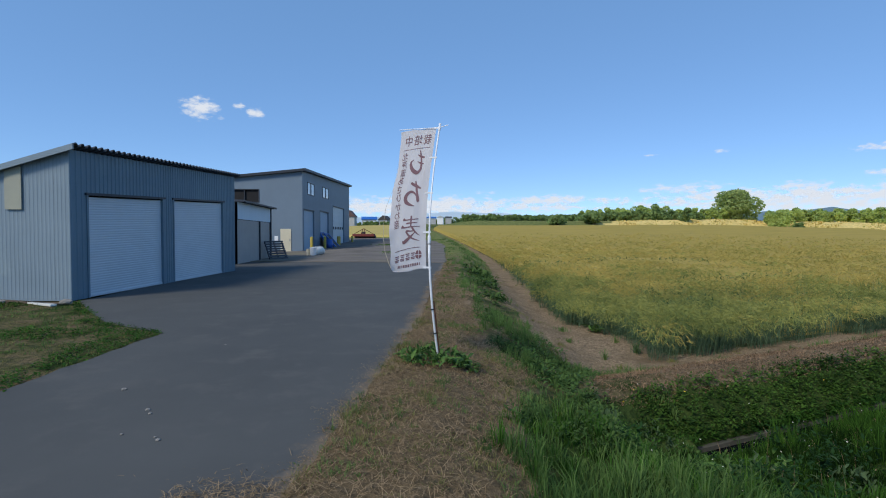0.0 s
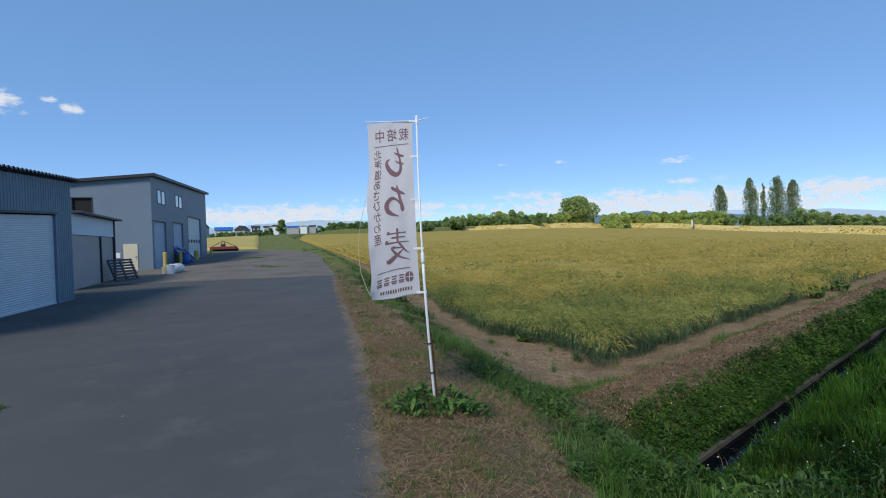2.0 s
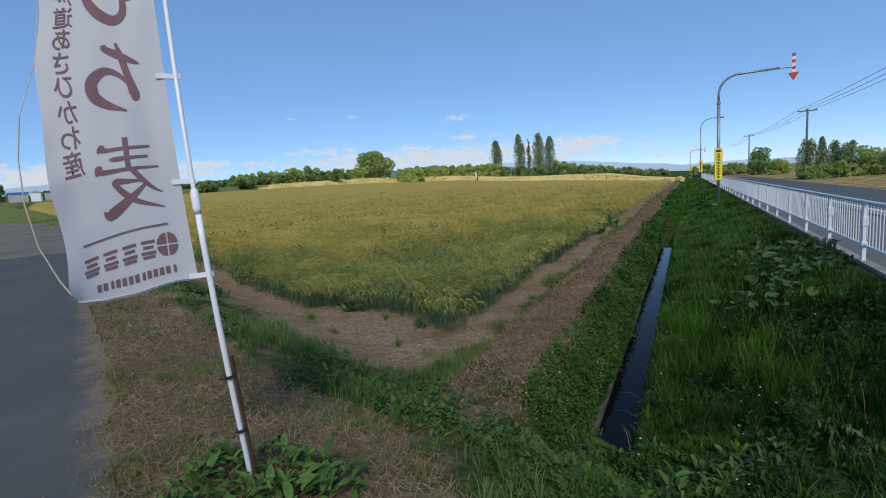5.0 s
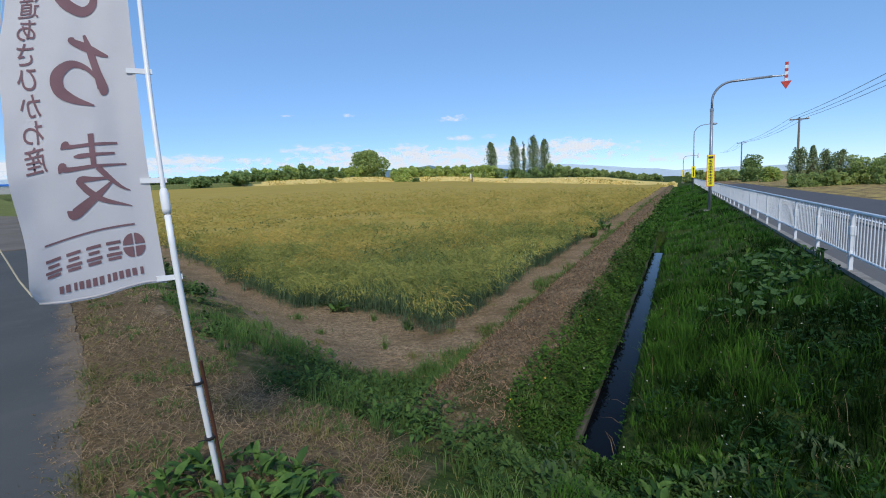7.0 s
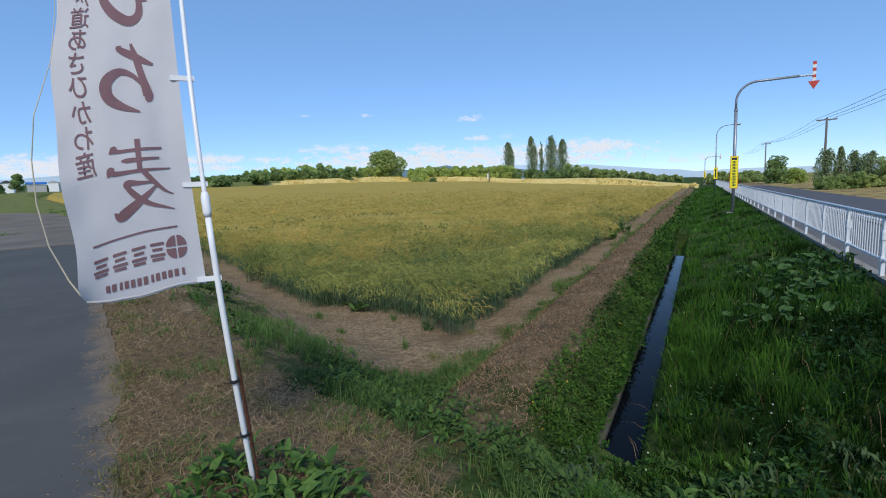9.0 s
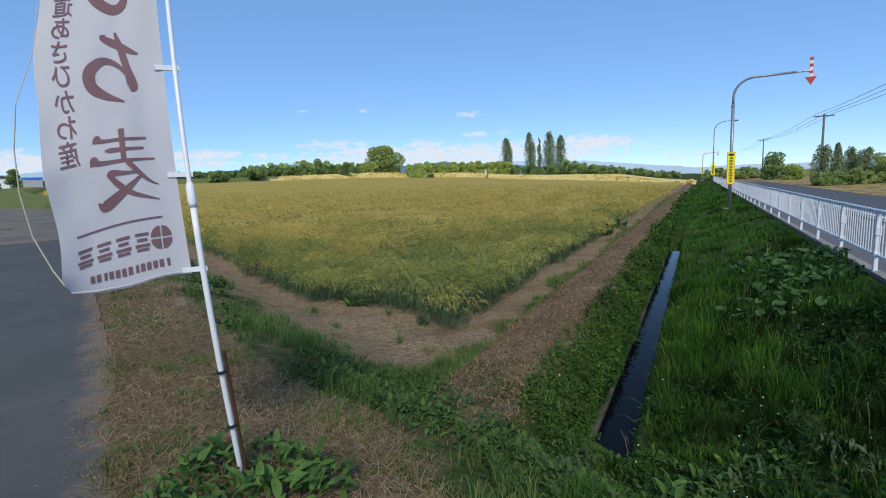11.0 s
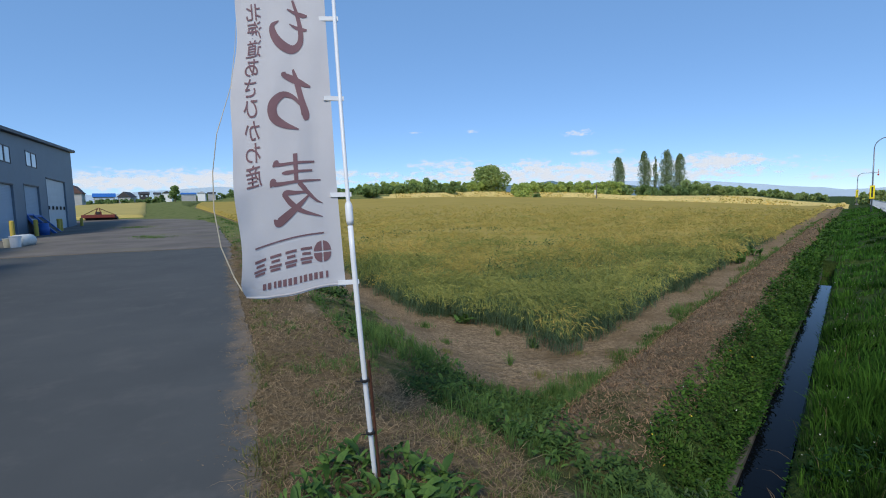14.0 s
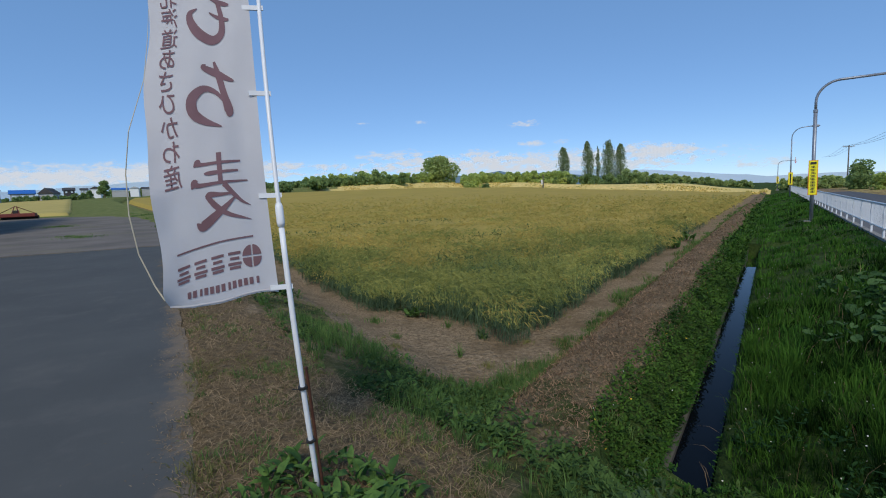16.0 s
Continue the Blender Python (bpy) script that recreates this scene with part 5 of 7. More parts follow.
def leaf_quads(P, size):
    n = len(P)
    a = rng.normal(size=(n, 3))
    a /= np.linalg.norm(a, axis=1)[:, None]
    b = np.cross(a, rng.normal(size=(n, 3)))
    b /= np.linalg.norm(b, axis=1)[:, None]
    s = size[:, None]
    V = np.stack([P - a * s, P + b * s * 0.6, P + a * s, P - b * s * 0.6], 1)
    idx = np.arange(n)[:, None] * 4
    return V.reshape(-1, 3), np.concatenate([idx + [0, 1, 2], idx + [0, 2, 3]])


def join(parts):
    V, F, o = [], [], 0
    for v, f in parts:
        V.append(v)
        F.append(f + o)
        o += len(v)
    return np.concatenate(V), np.concatenate(F)


def scatter(x0, x1, s0, s1, dens, far=12.0, dmax=60.0, power=2.0):
    """Random places in the plan; past far metres from the walk they thin out. Returns places and a size factor."""
    area = abs((x1 - x0) * (s1 - s0)) / UX
    cells = []
    gx = np.linspace(x0, x1, max(2, int((x1 - x0) / 2) + 1))
    gs = np.linspace(s0, s1, max(2, int((s1 - s0) / 2) + 1))
    X, S = np.meshgrid((gx[:-1] + gx[1:]) / 2, (gs[:-1] + gs[1:]) / 2)
    D = np.hypot(X - EYE0[0], (S + 0.681) / UX + X * UY / UX - EYE0[1])
    ca = (gx[1] - gx[0]) * (gs[1] - gs[0]) / UX
    N = np.where(D < dmax, dens * ca * np.minimum(1, (far / np.maximum(D, 0.1)) ** power), 0)
    N = rng.poisson(N)
    X, S = np.repeat(X.ravel(), N.ravel()), np.repeat(S.ravel(), N.ravel())
    X = X + rng.uniform(-0.5, 0.5, len(X)) * (gx[1] - gx[0])
    S = S + rng.uniform(-0.5, 0.5, len(S)) * (gs[1] - gs[0])
    Y = (S + 0.681) / UX + X * UY / UX
    D = np.hypot(X - EYE0[0], Y - EYE0[1])
    P = np.stack([X, Y, height(X, S) - 0.01], -1)
    return P, np.maximum(1, D / far), S


def patchy(P, freq, seed=0.0):
    return np.array([noise.noise((x * freq, y * freq, seed)) for x, y, _ in P])


def ears(tip, kk, aa):
    """Nodding ears with their sprays of awns."""
    m, out = len(tip), []
    d = np.stack([np.cos(aa), np.sin(aa), rng.normal(-0.35, 0.55, m)], -1)
    d /= np.linalg.norm(d, axis=1)[:, None]
    side = np.cross(d, [0, 0, 1.0])
    side /= np.linalg.norm(side, axis=1)[:, None] + 1e-6
    L = 0.068 * kk[:, None] ** 0.5
    w = 0.0085 * kk[:, None] ** 0.9
    up = np.cross(side, d)
    ear = np.stack([tip, tip + d * L * 0.5 + side * w, tip + d * L * 1.1, tip + d * L * 0.5 - side * w, tip + d * L * 0.5 + up * w, tip + d * L * 0.5 - up * w], 1)
    b = np.arange(m)[:, None] * 6
    out.append((ear.reshape(-1, 3), np.concatenate([b + [0, 1, 2], b + [0, 2, 3], b + [0, 4, 2], b + [0, 2, 5]])))
    aw, idx = [], []
    for g in range(3):
        q = rng.normal(0, 0.5, (m, 2))
        end = tip + d * L * (2.3 + 0.4 * g) + side * L * q[:, :1] + up * L * (q[:, 1:] - 0.25)
        a0 = tip + d * L * 0.35
        aw.append(np.stack([a0 + up * w * 0.45, a0 - up * w * 0.45 + side * w * 0.3, end], 1))
    aw = np.concatenate(aw)
    out.append((aw.reshape(-1, 3), np.arange(len(aw))[:, None] * 3 + [0, 1, 2]))
    return out


def barley_field():
    gx = axis(FIELD_X0 + 0.25, END_X, [FIELD_X0 + 0.25], FIELD_X0 + 0.3, 0.35, 1.03)
    gs = axis(FIELD_S + 0.25, END_S, [FIELD_S + 0.25], FIELD_S + 0.3, 0.35, 1.03)
    gx, gs = gx[(gx >= FIELD_X0 + 0.24)], gs[gs >= FIELD_S + 0.24]
    X, S = np.meshgrid(gx, gs)
    Y = (S + 0.681) / UX + X * UY / UX
    n = np.array([noise.noise((x * 0.5, y * 0.5, 2)) * 0.6 + noise.noise((x * 1.6, y * 1.6, 4)) * 0.4 for x, y in zip(X.ravel(), Y.ravel())]).reshape(X.shape)
    edge = field_edge(X, S)
    Z = height(X, S) + np.where(edge < 0.45, -0.3, 0.24) + 0.12 * n * np.clip(25 / (np.hypot(X, Y) + 1), 0.12, 1)
    D = np.hypot(X - EYE0[0], Y - EYE0[1])
    Z += np.clip((D - 12) / 13, 0, 1) * 0.38 - np.clip((13 - D) / 4, 0, 1) * 0.6
    Z = np.where(edge < 0.5, height(X, S) - 0.5, Z)
    ny, nx = X.shape
    idx = np.arange(ny * nx).reshape(ny, nx)
    F = np.stack([idx[:-1, :-1], idx[:-1, 1:], idx[1:, 1:], idx[1:, :-1]], -1).reshape(-1, 4)
    stuff("barley_canopy", np.stack([X, Y, Z], -1).reshape(-1, 3), F, M_CANOPY, "ripening barley canopy, golden with green patches", "barley field")
    parts_e, parts_s, parts_l, parts_w, parts_g = [], [], [], [], []
    for x0, x1, s0, s1, dens, far, dmax in ((FIELD_X0, FIELD_X + 1.2, FIELD_S, 90, 400, 12, 90), (FIELD_X + 1.2, 90, FIELD_S, FIELD_S + 1.2, 430, 12, 90), (FIELD_X + 1.2, 90, FIELD_S + 1.2, 90, 240, 12, 95)):
        P, k, S = scatter(x0, x1, s0, s1, dens, far, dmax, 1.75)
        edge = field_edge(P[:, 0], S)
        keep = edge + 0.45 * patchy(P, 1.1) + 0.30 * patchy(P, 3.5) > rng.normal(0.06, 0.07, len(P))
        P, k, edge = P[keep], k[keep], edge[keep]
        n = len(P)
        weedy = np.zeros(n)
        for wx, wy, wr in ((5.3, 30.0, 1.6), (10.8, 34.0, 3.0), (9.4, 21.0, 1.5), (13.0, 22.6, 1.3), (13.8, 31.0, 2.4), (6.0, 16.0, 1.0), (5.2, 13.2, 0.8), (15.5, 17.5, 0.7)):
            weedy = np.maximum(weedy, 1 - np.hypot((P[:, 0] - wx) * 0.7, P[:, 1] - wy) / wr)
        weedy = np.clip(weedy + 0.75 * patchy(P * [1.0, 1.7, 1.0], 0.33, 31) + 0.3 * patchy(P, 1.1, 32) - 0.10, 0, 1)
        dip = patchy(P, 0.45, 9)
        tuft = patchy(P, 1.6, 61) + 0.5 * patchy(P, 3.4, 62)
        rim = np.clip(1 - edge / 0.55, 0, 1)
        h = (rng.normal(0.68, 0.085, n) + 0.20 * dip + 0.22 * tuft - 0.26 * weedy) * (1 - rim * rng.uniform(0.0, 0.32, n))
        wd = 0.006 * k ** 0.9
        az = rng.normal(0.4, 0.6, n) + 3.0 * patchy(P, 0.35, 17) + 2.4 * patchy(P, 1.5, 63)
        az = np.where(rng.random(n) < 0.6 * rim, rng.normal(-2.0, 0.7, n), az)
        lean = np.abs(rng.normal(0.21, 0.13, n)) + rim * rng.uniform(0, 0.22, n)
        dist = np.hypot(P[:, 0], P[:, 1] - 3)
        close = dist < rng.uniform(24, 36, n)
        V, F = blade_mesh(P, h, wd * 1.1, lean, az)
        V5 = V.reshape(-1, 5, 3)
        c5 = V5[close].reshape(-1, 3)
        b5 = np.arange(close.sum())[:, None] * 5
        parts_s.append((c5, np.concatenate([b5 + [0, 1, 2], b5 + [0, 2, 3], b5 + [3, 2, 4]])))
        ok = (rng.random(n) > 0.9 * weedy) & (dist < rng.uniform(45, 95, n))
        unripe = 0.5 * tuft + 1.3 * patchy(P, 0.28, 77) + 0.6 * patchy(P, 0.9, 78) + 0.85 * np.clip(1 - np.hypot(P[:, 0] - 5.0, P[:, 1] - 12.5) / 8, 0, 1) + 0.4 * weedy
        unripe = unripe > rng.normal(0.22, 0.12, n) + 0.55 * np.clip((np.hypot(P[:, 0], P[:, 1] - 3) - 15) / 22, 0, 1)
        for raw_, store in ((unripe, parts_g), (~unripe, parts_e)):
            store += ears(V5[ok & raw_, 4], k[ok & raw_], az[ok & raw_])
        # flag leaves
        for low_, share, store in ((0.25, 0.6, parts_s), (0.6, 0.8, parts_s), (1.0, 0.8, parts_l), (1.15, 0.6, parts_l)):
            m = (rng.random(n) < share) & (close & (dist < rng.uniform(16, 34, n)))
            Q = V5[m, 2] * low_ + V5[m, 0] * (1 - low_)
            store.append(leaf_mesh(Q, rng.uniform(0.12, 0.24, m.sum()) * k[m] ** 0.5, 0.011 * k[m], 0.8))
        m = (weedy > 0.35) & (rng.random(n) < 0.9) & (dist < 45)
        for g in range(3):
            Q = P[m] + np.stack([rng.normal(0, 0.05, m.sum()), rng.normal(0, 0.05, m.sum()), h[m] * rng.uniform(0.55, 1.12, m.sum())], -1)
            parts_w.append(leaf_mesh(Q, rng.uniform(0.05, 0.10, m.sum()) * k[m] ** 0.6, 0.035 * k[m] ** 0.8, 0.3))
    V, F = join(parts_s)
    stuff("barley_stems", V, F, M_STEM, "green barley stems and leaves at the field edge", "barley")
    V, F = join(parts_l)
    stuff("barley_leaves", V, F, M_BLEAF, "green flag leaves among the ripening ears", "barley")
    V, F = join(parts_w)
    stuff("field_weeds", V, F, M_FWEED, "dark green weed patches standing in the barley", "weeds")
    V, F = join(parts_g)
    stuff("unripe_barley_ears", V, F, M_BARLEYG, "still green bearded barley ears in patches", "barley")
    V, F = join(parts_e)
    stuff("barley_ears", V, F, M_BARLEY, "yellow-green bearded barley ears", "barley")


barley_field()


def verge_x(P):
    return P[:, 0] - np.interp(P[:, 1], VY, VX)


def lawn_left(P):
    """How far a place lies to the lawn's side of the driveway's edge by the garage."""
    e = np.where(P[:, 1] < 7.0, np.interp(P[:, 1], [-3, 4.2, 7.0], [-5.2, -4.75, -5.05]), np.interp(P[:, 1], [7.0, 7.7, 8.9, 10.1], [-5.05, -6.6, -8.0, -9.3]))
    return e - P[:, 0]


def in_ditch(P, S):
    return (P[:, 0] > DITCH_X - 0.05) & (P[:, 0] < DITCH_END) & (S > 3.08) & (S < 3.72)


def end_low(P):
    """Short growth where the bank falls to the near end of the ditch."""
    return np.clip(np.hypot(P[:, 0] - 2.3, P[:, 1] - 5.65) / 1.1 - 0.15, 0.36, 1)


def lean_of(n, mean=0.38, dev=0.28):
    return np.abs(rng.normal(mean, dev, n))


def toned(parts):
    """Joins plants given as corners, faces and shades."""
    V, F = join([(v, f) for v, f, _ in parts])
    return V, F, np.concatenate([t for _, _, t in parts])


def clumps(P, k, n, r, h, w, tone, lean=0.5, bend=0.65):
    """Tufts of n blades that spread from each place, one shade a tuft."""
    m = len(P)
    i = np.repeat(np.arange(m), n)
    a, q = rng.uniform(0, math.tau, len(i)), np.abs(rng.normal(0, 0.55, len(i)))
    r, h, w = (np.broadcast_to(v, m) for v in (r, h, w))
    B = P[i].copy()
    B[:, 0] += np.cos(a) * q * r[i] * k[i]
    B[:, 1] += np.sin(a) * q * r[i] * k[i]
    B[:, 2] += height(B[:, 0], s_of(B[:, 0], B[:, 1])) - height(P[i, 0], s_of(P[i, 0], P[i, 1]))
    hh = h[i] * rng.uniform(0.5, 1.15, len(i)) * (1 - 0.3 * np.clip(q, 0, 1))
    V, F = blade_mesh(B, hh, w[i] * k[i], lean * (0.3 + q) * rng.uniform(0.5, 1.5, len(i)), a + rng.normal(0, 0.6, len(i)), bend)
    return V, F, np.repeat(np.clip(tone[i] + rng.normal(0, 0.08, len(i)), 0, 1), 5)


def herbs(P, k, n, h, L, wide, tone, r=0.02):
    """Low leafy plants: n rounded leaves that turn up round a short stem, one shade a plant."""
    m = len(P)
    i = np.repeat(np.arange(m), n)
    h, L = np.broadcast_to(h, m), np.broadcast_to(L, m)
    f, az = rng.uniform(0.12, 1.0, len(i)), rng.uniform(0, math.tau, len(i))
    el = rng.normal(0.12 + 0.55 * f, 0.28)
    l = (L[i] * k[i] * rng.uniform(0.6, 1.2, len(i)) * (1.1 - 0.35 * f))[:, None]
    w = l * wide
    d = np.stack([np.cos(az) * np.cos(el), np.sin(az) * np.cos(el), np.sin(el)], -1)
    side = np.stack([-np.sin(az), np.cos(az), rng.normal(0, 0.25, len(i))], -1)
    up = np.cross(d, side)
    b = P[i] + np.stack([rng.normal(0, 1, len(i)) * r * k[i], rng.normal(0, 1, len(i)) * r * k[i], f * h[i]], -1)
    V = np.stack([b, b + d * l * 0.3 + side * w * 0.42, b + d * l * 0.3 - side * w * 0.42, b + d * l * 0.7 + side * w * 0.4 - up * l * 0.05, b + d * l * 0.7 - side * w * 0.4 - up * l * 0.05, b + d * l - up * l * 0.16], 1)
    o = np.arange(len(i))[:, None] * 6
    F = np.concatenate([o + [0, 2, 1], o + [1, 2, 4], o + [1, 4, 3], o + [3, 4, 5]])
    return V.reshape(-1, 3), F, np.repeat(np.clip(tone[i] + rng.normal(0, 0.12, len(i)), 0, 1), 6)


def shade(P, freq, seed, spread=0.16):
    """A shade from 0 to 1 that drifts over the land and varies from plant to plant."""
    return np.clip(0.5 + 0.75 * patchy(P, freq, seed) + rng.normal(0, spread, len(P)), 0, 1)


def green_x(P):
    """How far a place lies inside the green slope, between the straw verge and the bare soil."""
    return np.minimum(verge_x(P), np.interp(P[:, 1], CY, CX) - P[:, 0])


def bank_grass():
    P, k, S = scatter(0.1, 100, 0.2, 3.3, 78, 5.0, 110, 1.7)
    ok = ~in_ditch(P, S) & ((P[:, 1] < 5.6) | (P[:, 0] > 1.4)) & (verge_x(P) + 0.25 * patchy(P, 2.0, 69) > 0.03)
    P, k, S = P[ok], k[ok], S[ok]
    t = patchy(P, 0.8, 3) + 0.5 * patchy(P, 2.3, 6)
    h = rng.uniform(0.16, 0.36, len(P)) * (1 + 0.7 * t)
    h *= np.clip(0.3 + 1.1 * S, 0.3, 1) * end_low(P) * np.interp(P[:, 0], [6, 12], [1, 0.7])
    near = np.clip((5.0 - P[:, 1]) / 1.2, 0, 1) * np.clip((2.8 - P[:, 0]) / 0.6, 0, 1)
    # blades with shade in their colour thicken towards the bank's near end
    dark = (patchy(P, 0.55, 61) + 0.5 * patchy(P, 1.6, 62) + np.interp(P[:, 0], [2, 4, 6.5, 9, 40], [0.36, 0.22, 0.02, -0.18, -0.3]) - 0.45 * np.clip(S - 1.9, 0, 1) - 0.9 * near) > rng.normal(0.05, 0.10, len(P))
    fresh = ~dark & ((patchy(P, 0.5, 63) + np.where((S > 1.9) & (P[:, 0] < 14), 0.4, 0)) > rng.normal(0.2, 0.1, len(P)))
    pale = near * rng.random(len(P)) > 0.3
    tone = shade(P, 1.1, 64)
    for m, name, material, label in ((dark & ~pale, "shady_bank_grass", M_GRASSN, "coarse grass and weeds on the ditch bank, shade put into their deep green"), (fresh & ~pale, "fresh_bank_grass", M_GRASSY, "bright green fresh grass beside the ditch"), (~dark & ~fresh & ~pale, "bank_grass", M_GRASSB, "long green grass on the ditch bank"), (pale, "pale_bank_grass", M_GRASS, "long pale green grass at the end of the bank")):
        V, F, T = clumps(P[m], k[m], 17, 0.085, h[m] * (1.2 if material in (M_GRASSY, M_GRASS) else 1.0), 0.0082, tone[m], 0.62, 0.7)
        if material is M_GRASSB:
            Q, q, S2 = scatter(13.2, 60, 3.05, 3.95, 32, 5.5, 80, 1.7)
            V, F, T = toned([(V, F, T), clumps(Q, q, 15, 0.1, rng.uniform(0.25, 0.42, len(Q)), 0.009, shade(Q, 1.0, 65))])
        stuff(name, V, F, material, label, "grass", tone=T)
    # short dense undergrowth close by, with shade in its blade colour
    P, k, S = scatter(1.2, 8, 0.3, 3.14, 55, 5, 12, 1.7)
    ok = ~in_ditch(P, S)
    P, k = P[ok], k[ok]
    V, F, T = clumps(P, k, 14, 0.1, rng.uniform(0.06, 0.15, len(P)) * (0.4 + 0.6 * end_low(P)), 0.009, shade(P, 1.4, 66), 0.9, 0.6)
    stuff("bank_undergrowth", V, F, M_GRASSN, "short undergrowth on the bank, shade put into its dark green", "grass", tone=T)
    # leafy weeds among the coarse grass
    P, k, S = scatter(1.2, 10, 0.3, 3.1, 42, 6, 16, 1.7)
    ok = (patchy(P, 0.7, 71) + 0.4 * patchy(P, 2.0, 72) + np.interp(P[:, 0], [2, 6, 9], [0.2, 0.0, -0.3]) - 0.3 * (S > 2.3) > 0.12) & ~in_ditch(P, S)
    P, k = P[ok], k[ok]
    V, F, T = herbs(P, k, 13, rng.uniform(0.16, 0.36, len(P)) * end_low(P), rng.uniform(0.05, 0.10, len(P)), 0.42, shade(P, 0.8, 73), 0.03)
    stuff("bank_weeds", V, F, M_WEEDD, "leafy dark weeds on the bank", "weeds", tone=T)
    # a few dry stalks leaning over the water
    d = np.array([-5.9, -5.75, -5.2, -4.7, -3.9])
    P = np.stack([P0[0] + d * UX - 3.2 * UY, P0[1] + d * UY + 3.2 * UX, np.full(5, -1.2)], -1)
    V, F = blade_mesh(P, np.array([0.3, 0.22, 0.12, 0.1, 0.2]), np.full(5, 0.006), np.array([0.3, 0.5, 2.4, 2.8, 0.6]), np.full(5, math.atan2(UX, -UY)))
    stuff("dry_stalks", V, F, M_GRASSD, "dry pale stalks leaning over the ditch water", "grass")
    # pale seed stalks
    P, k, S = scatter(2.4, 14, 0.4, 3.0, 8, 6, 20, 1.5)
    V, F = blade_mesh(P, rng.uniform(0.22, 0.40, len(P)), 0.003 * k, lean_of(len(P), 0.3, 0.25))
    Q = np.repeat(V.reshape(-1, 5, 3)[:, 4], 5, 0) + rng.normal(0, 0.006, (5 * len(P), 3)) * [1, 1, 3]
    V, F = join([(V, F), leaf_quads(Q, rng.uniform(0.003, 0.007, len(Q)))])
    stuff("seed_stalks", V, F, M_GRASSD, "pale dry seed stalks standing in the grass", "grass")


def verge_grass():
    out, olive = [], []
    # the slope between verge and soil: tall tufts in patches, thin half-dry grass between them
    for x0, x1, s0, s1, dens in ((-2.5, -0.1, 8, 75, 40), (-0.1, 2.6, 3.2, 70, 62)):
        P, k, S = scatter(x0, x1, s0, s1, dens, 6, 70, 1.7)
        g = green_x(P)
        ok = (g + 0.30 * patchy(P, 1.6, 50) > 0.02) & ~in_ditch(P, S) & ((S < 4.05) | (S > 5.0) | (P[:, 0] < 1.55 + 0.5 * patchy(P, 1.3, 52)))
        P, k, S, g = P[ok], k[ok], S[ok], g[ok]
        t = 1.6 * patchy(P, 0.85, 5) + 0.8 * patchy(P, 2.4, 51) + 0.15 - 0.3 * np.clip((P[:, 1] - 11) / 4, 0, 1)
        tall = t > rng.normal(0.12, 0.12, len(P))
        h = rng.uniform(0.10, 0.22, len(P)) * (1 + 0.6 * np.clip(t, -0.5, 0.8)) * end_low(P)
        tone = shade(P, 1.0, 53)
        out.append(clumps(P[tall], k[tall], 15, 0.07, h[tall], 0.0075, tone[tall], 0.6, 0.7))
        low = ~tall & (rng.random(len(P)) < 0.85)
        olive.append(clumps(P[low], k[low], 9, 0.10, h[low] * 0.42, 0.0065, tone[low], 1.0, 0.6))
    # tufts in the straw
    P, k, S = scatter(-1.35, 0.6, 0.5, 60, 190, 5, 60, 1.7)
    t = patchy(P, 1.3, 12) + 0.6 * patchy(P, 3.6, 13) + 0.10 * P[:, 0] + 0.28 * np.exp(-((P[:, 0] + 1.15) / 0.16) ** 2) + 0.12 * (P[:, 1] < 4.5)
    keep = (t + 0.25 * np.clip((5.2 - P[:, 1]) / 2, 0, 1) > rng.normal(-0.08, 0.12, len(P))) & (P[:, 0] > -1.25 + 0.06 * patchy(P, 2.5, 14)) & (verge_x(P) < 0.1)
    P, k, t = P[keep], k[keep], t[keep]
    h = rng.uniform(0.03, 0.11, len(P)) * (0.7 + 1.2 * np.clip(t, 0, 0.6))
    o = patchy(P, 1.7, 85) + rng.normal(0, 0.16, len(P)) > -0.08
    tone = shade(P, 1.5, 86)
    out.append(clumps(P[~o], k[~o], 11, 0.05, h[~o], 0.0055, tone[~o], 0.8, 0.7))
    olive.append(clumps(P[o], k[o], 13, 0.075, h[o] * 0.8, 0.0055, tone[o], 1.1, 0.6))
    # foot of the straw ridge and rim of the soil
    P, k, S = scatter(1.4, 60, 5.0, 5.75, 230, 6, 60, 1.7)
    t = patchy(P, 0.75, 15) + 0.5 * patchy(P, 2.6, 16) + 0.35 * np.clip(4.5 - P[:, 0], 0, 1)
    keep = t - np.abs(S - 5.30) * 1.3 + 0.22 * np.clip((7.5 - P[:, 0]) / 3, 0, 1) > rng.normal(-0.16, 0.07, len(P))
    P, k, t = P[keep], k[keep], t[keep]
    dull = rng.random(len(P)) < 0.4
    out.append(clumps(P[~dull], k[~dull], 15, 0.07, rng.uniform(0.09, 0.22, (~dull).sum()) * (1 + 0.5 * t[~dull]), 0.006, shade(P[~dull], 1.2, 17), 0.55))
    olive.append(clumps(P[dull], k[dull], 13, 0.08, rng.uniform(0.06, 0.14, dull.sum()), 0.006, 0.6 * shade(P[dull], 1.2, 18), 0.8))
    # single tufts on the soil
    for cx, cy, r, hh in ((3.16, 10.23, 0.05, 0.28), (2.0, 12.41, 0.16, 0.14), (1.94, 11.1, 0.10, 0.12), (2.36, 9.6, 0.02, 0.26), (3.64, 9.59, 0.14, 0.07), (2.6, 15.5, 0.25, 0.14), (3.0, 11.2, 0.05, 0.2), (2.5, 9.0, 0.12, 0.10), (1.6, 10.4, 0.14, 0.09), (-4.9, 35.4, 0.9, 0.16), (-5.6, 37.0, 0.7, 0.14), (-7.4, 51.0, 1.2, 0.16)):
        n = int(30 + 350 * r)
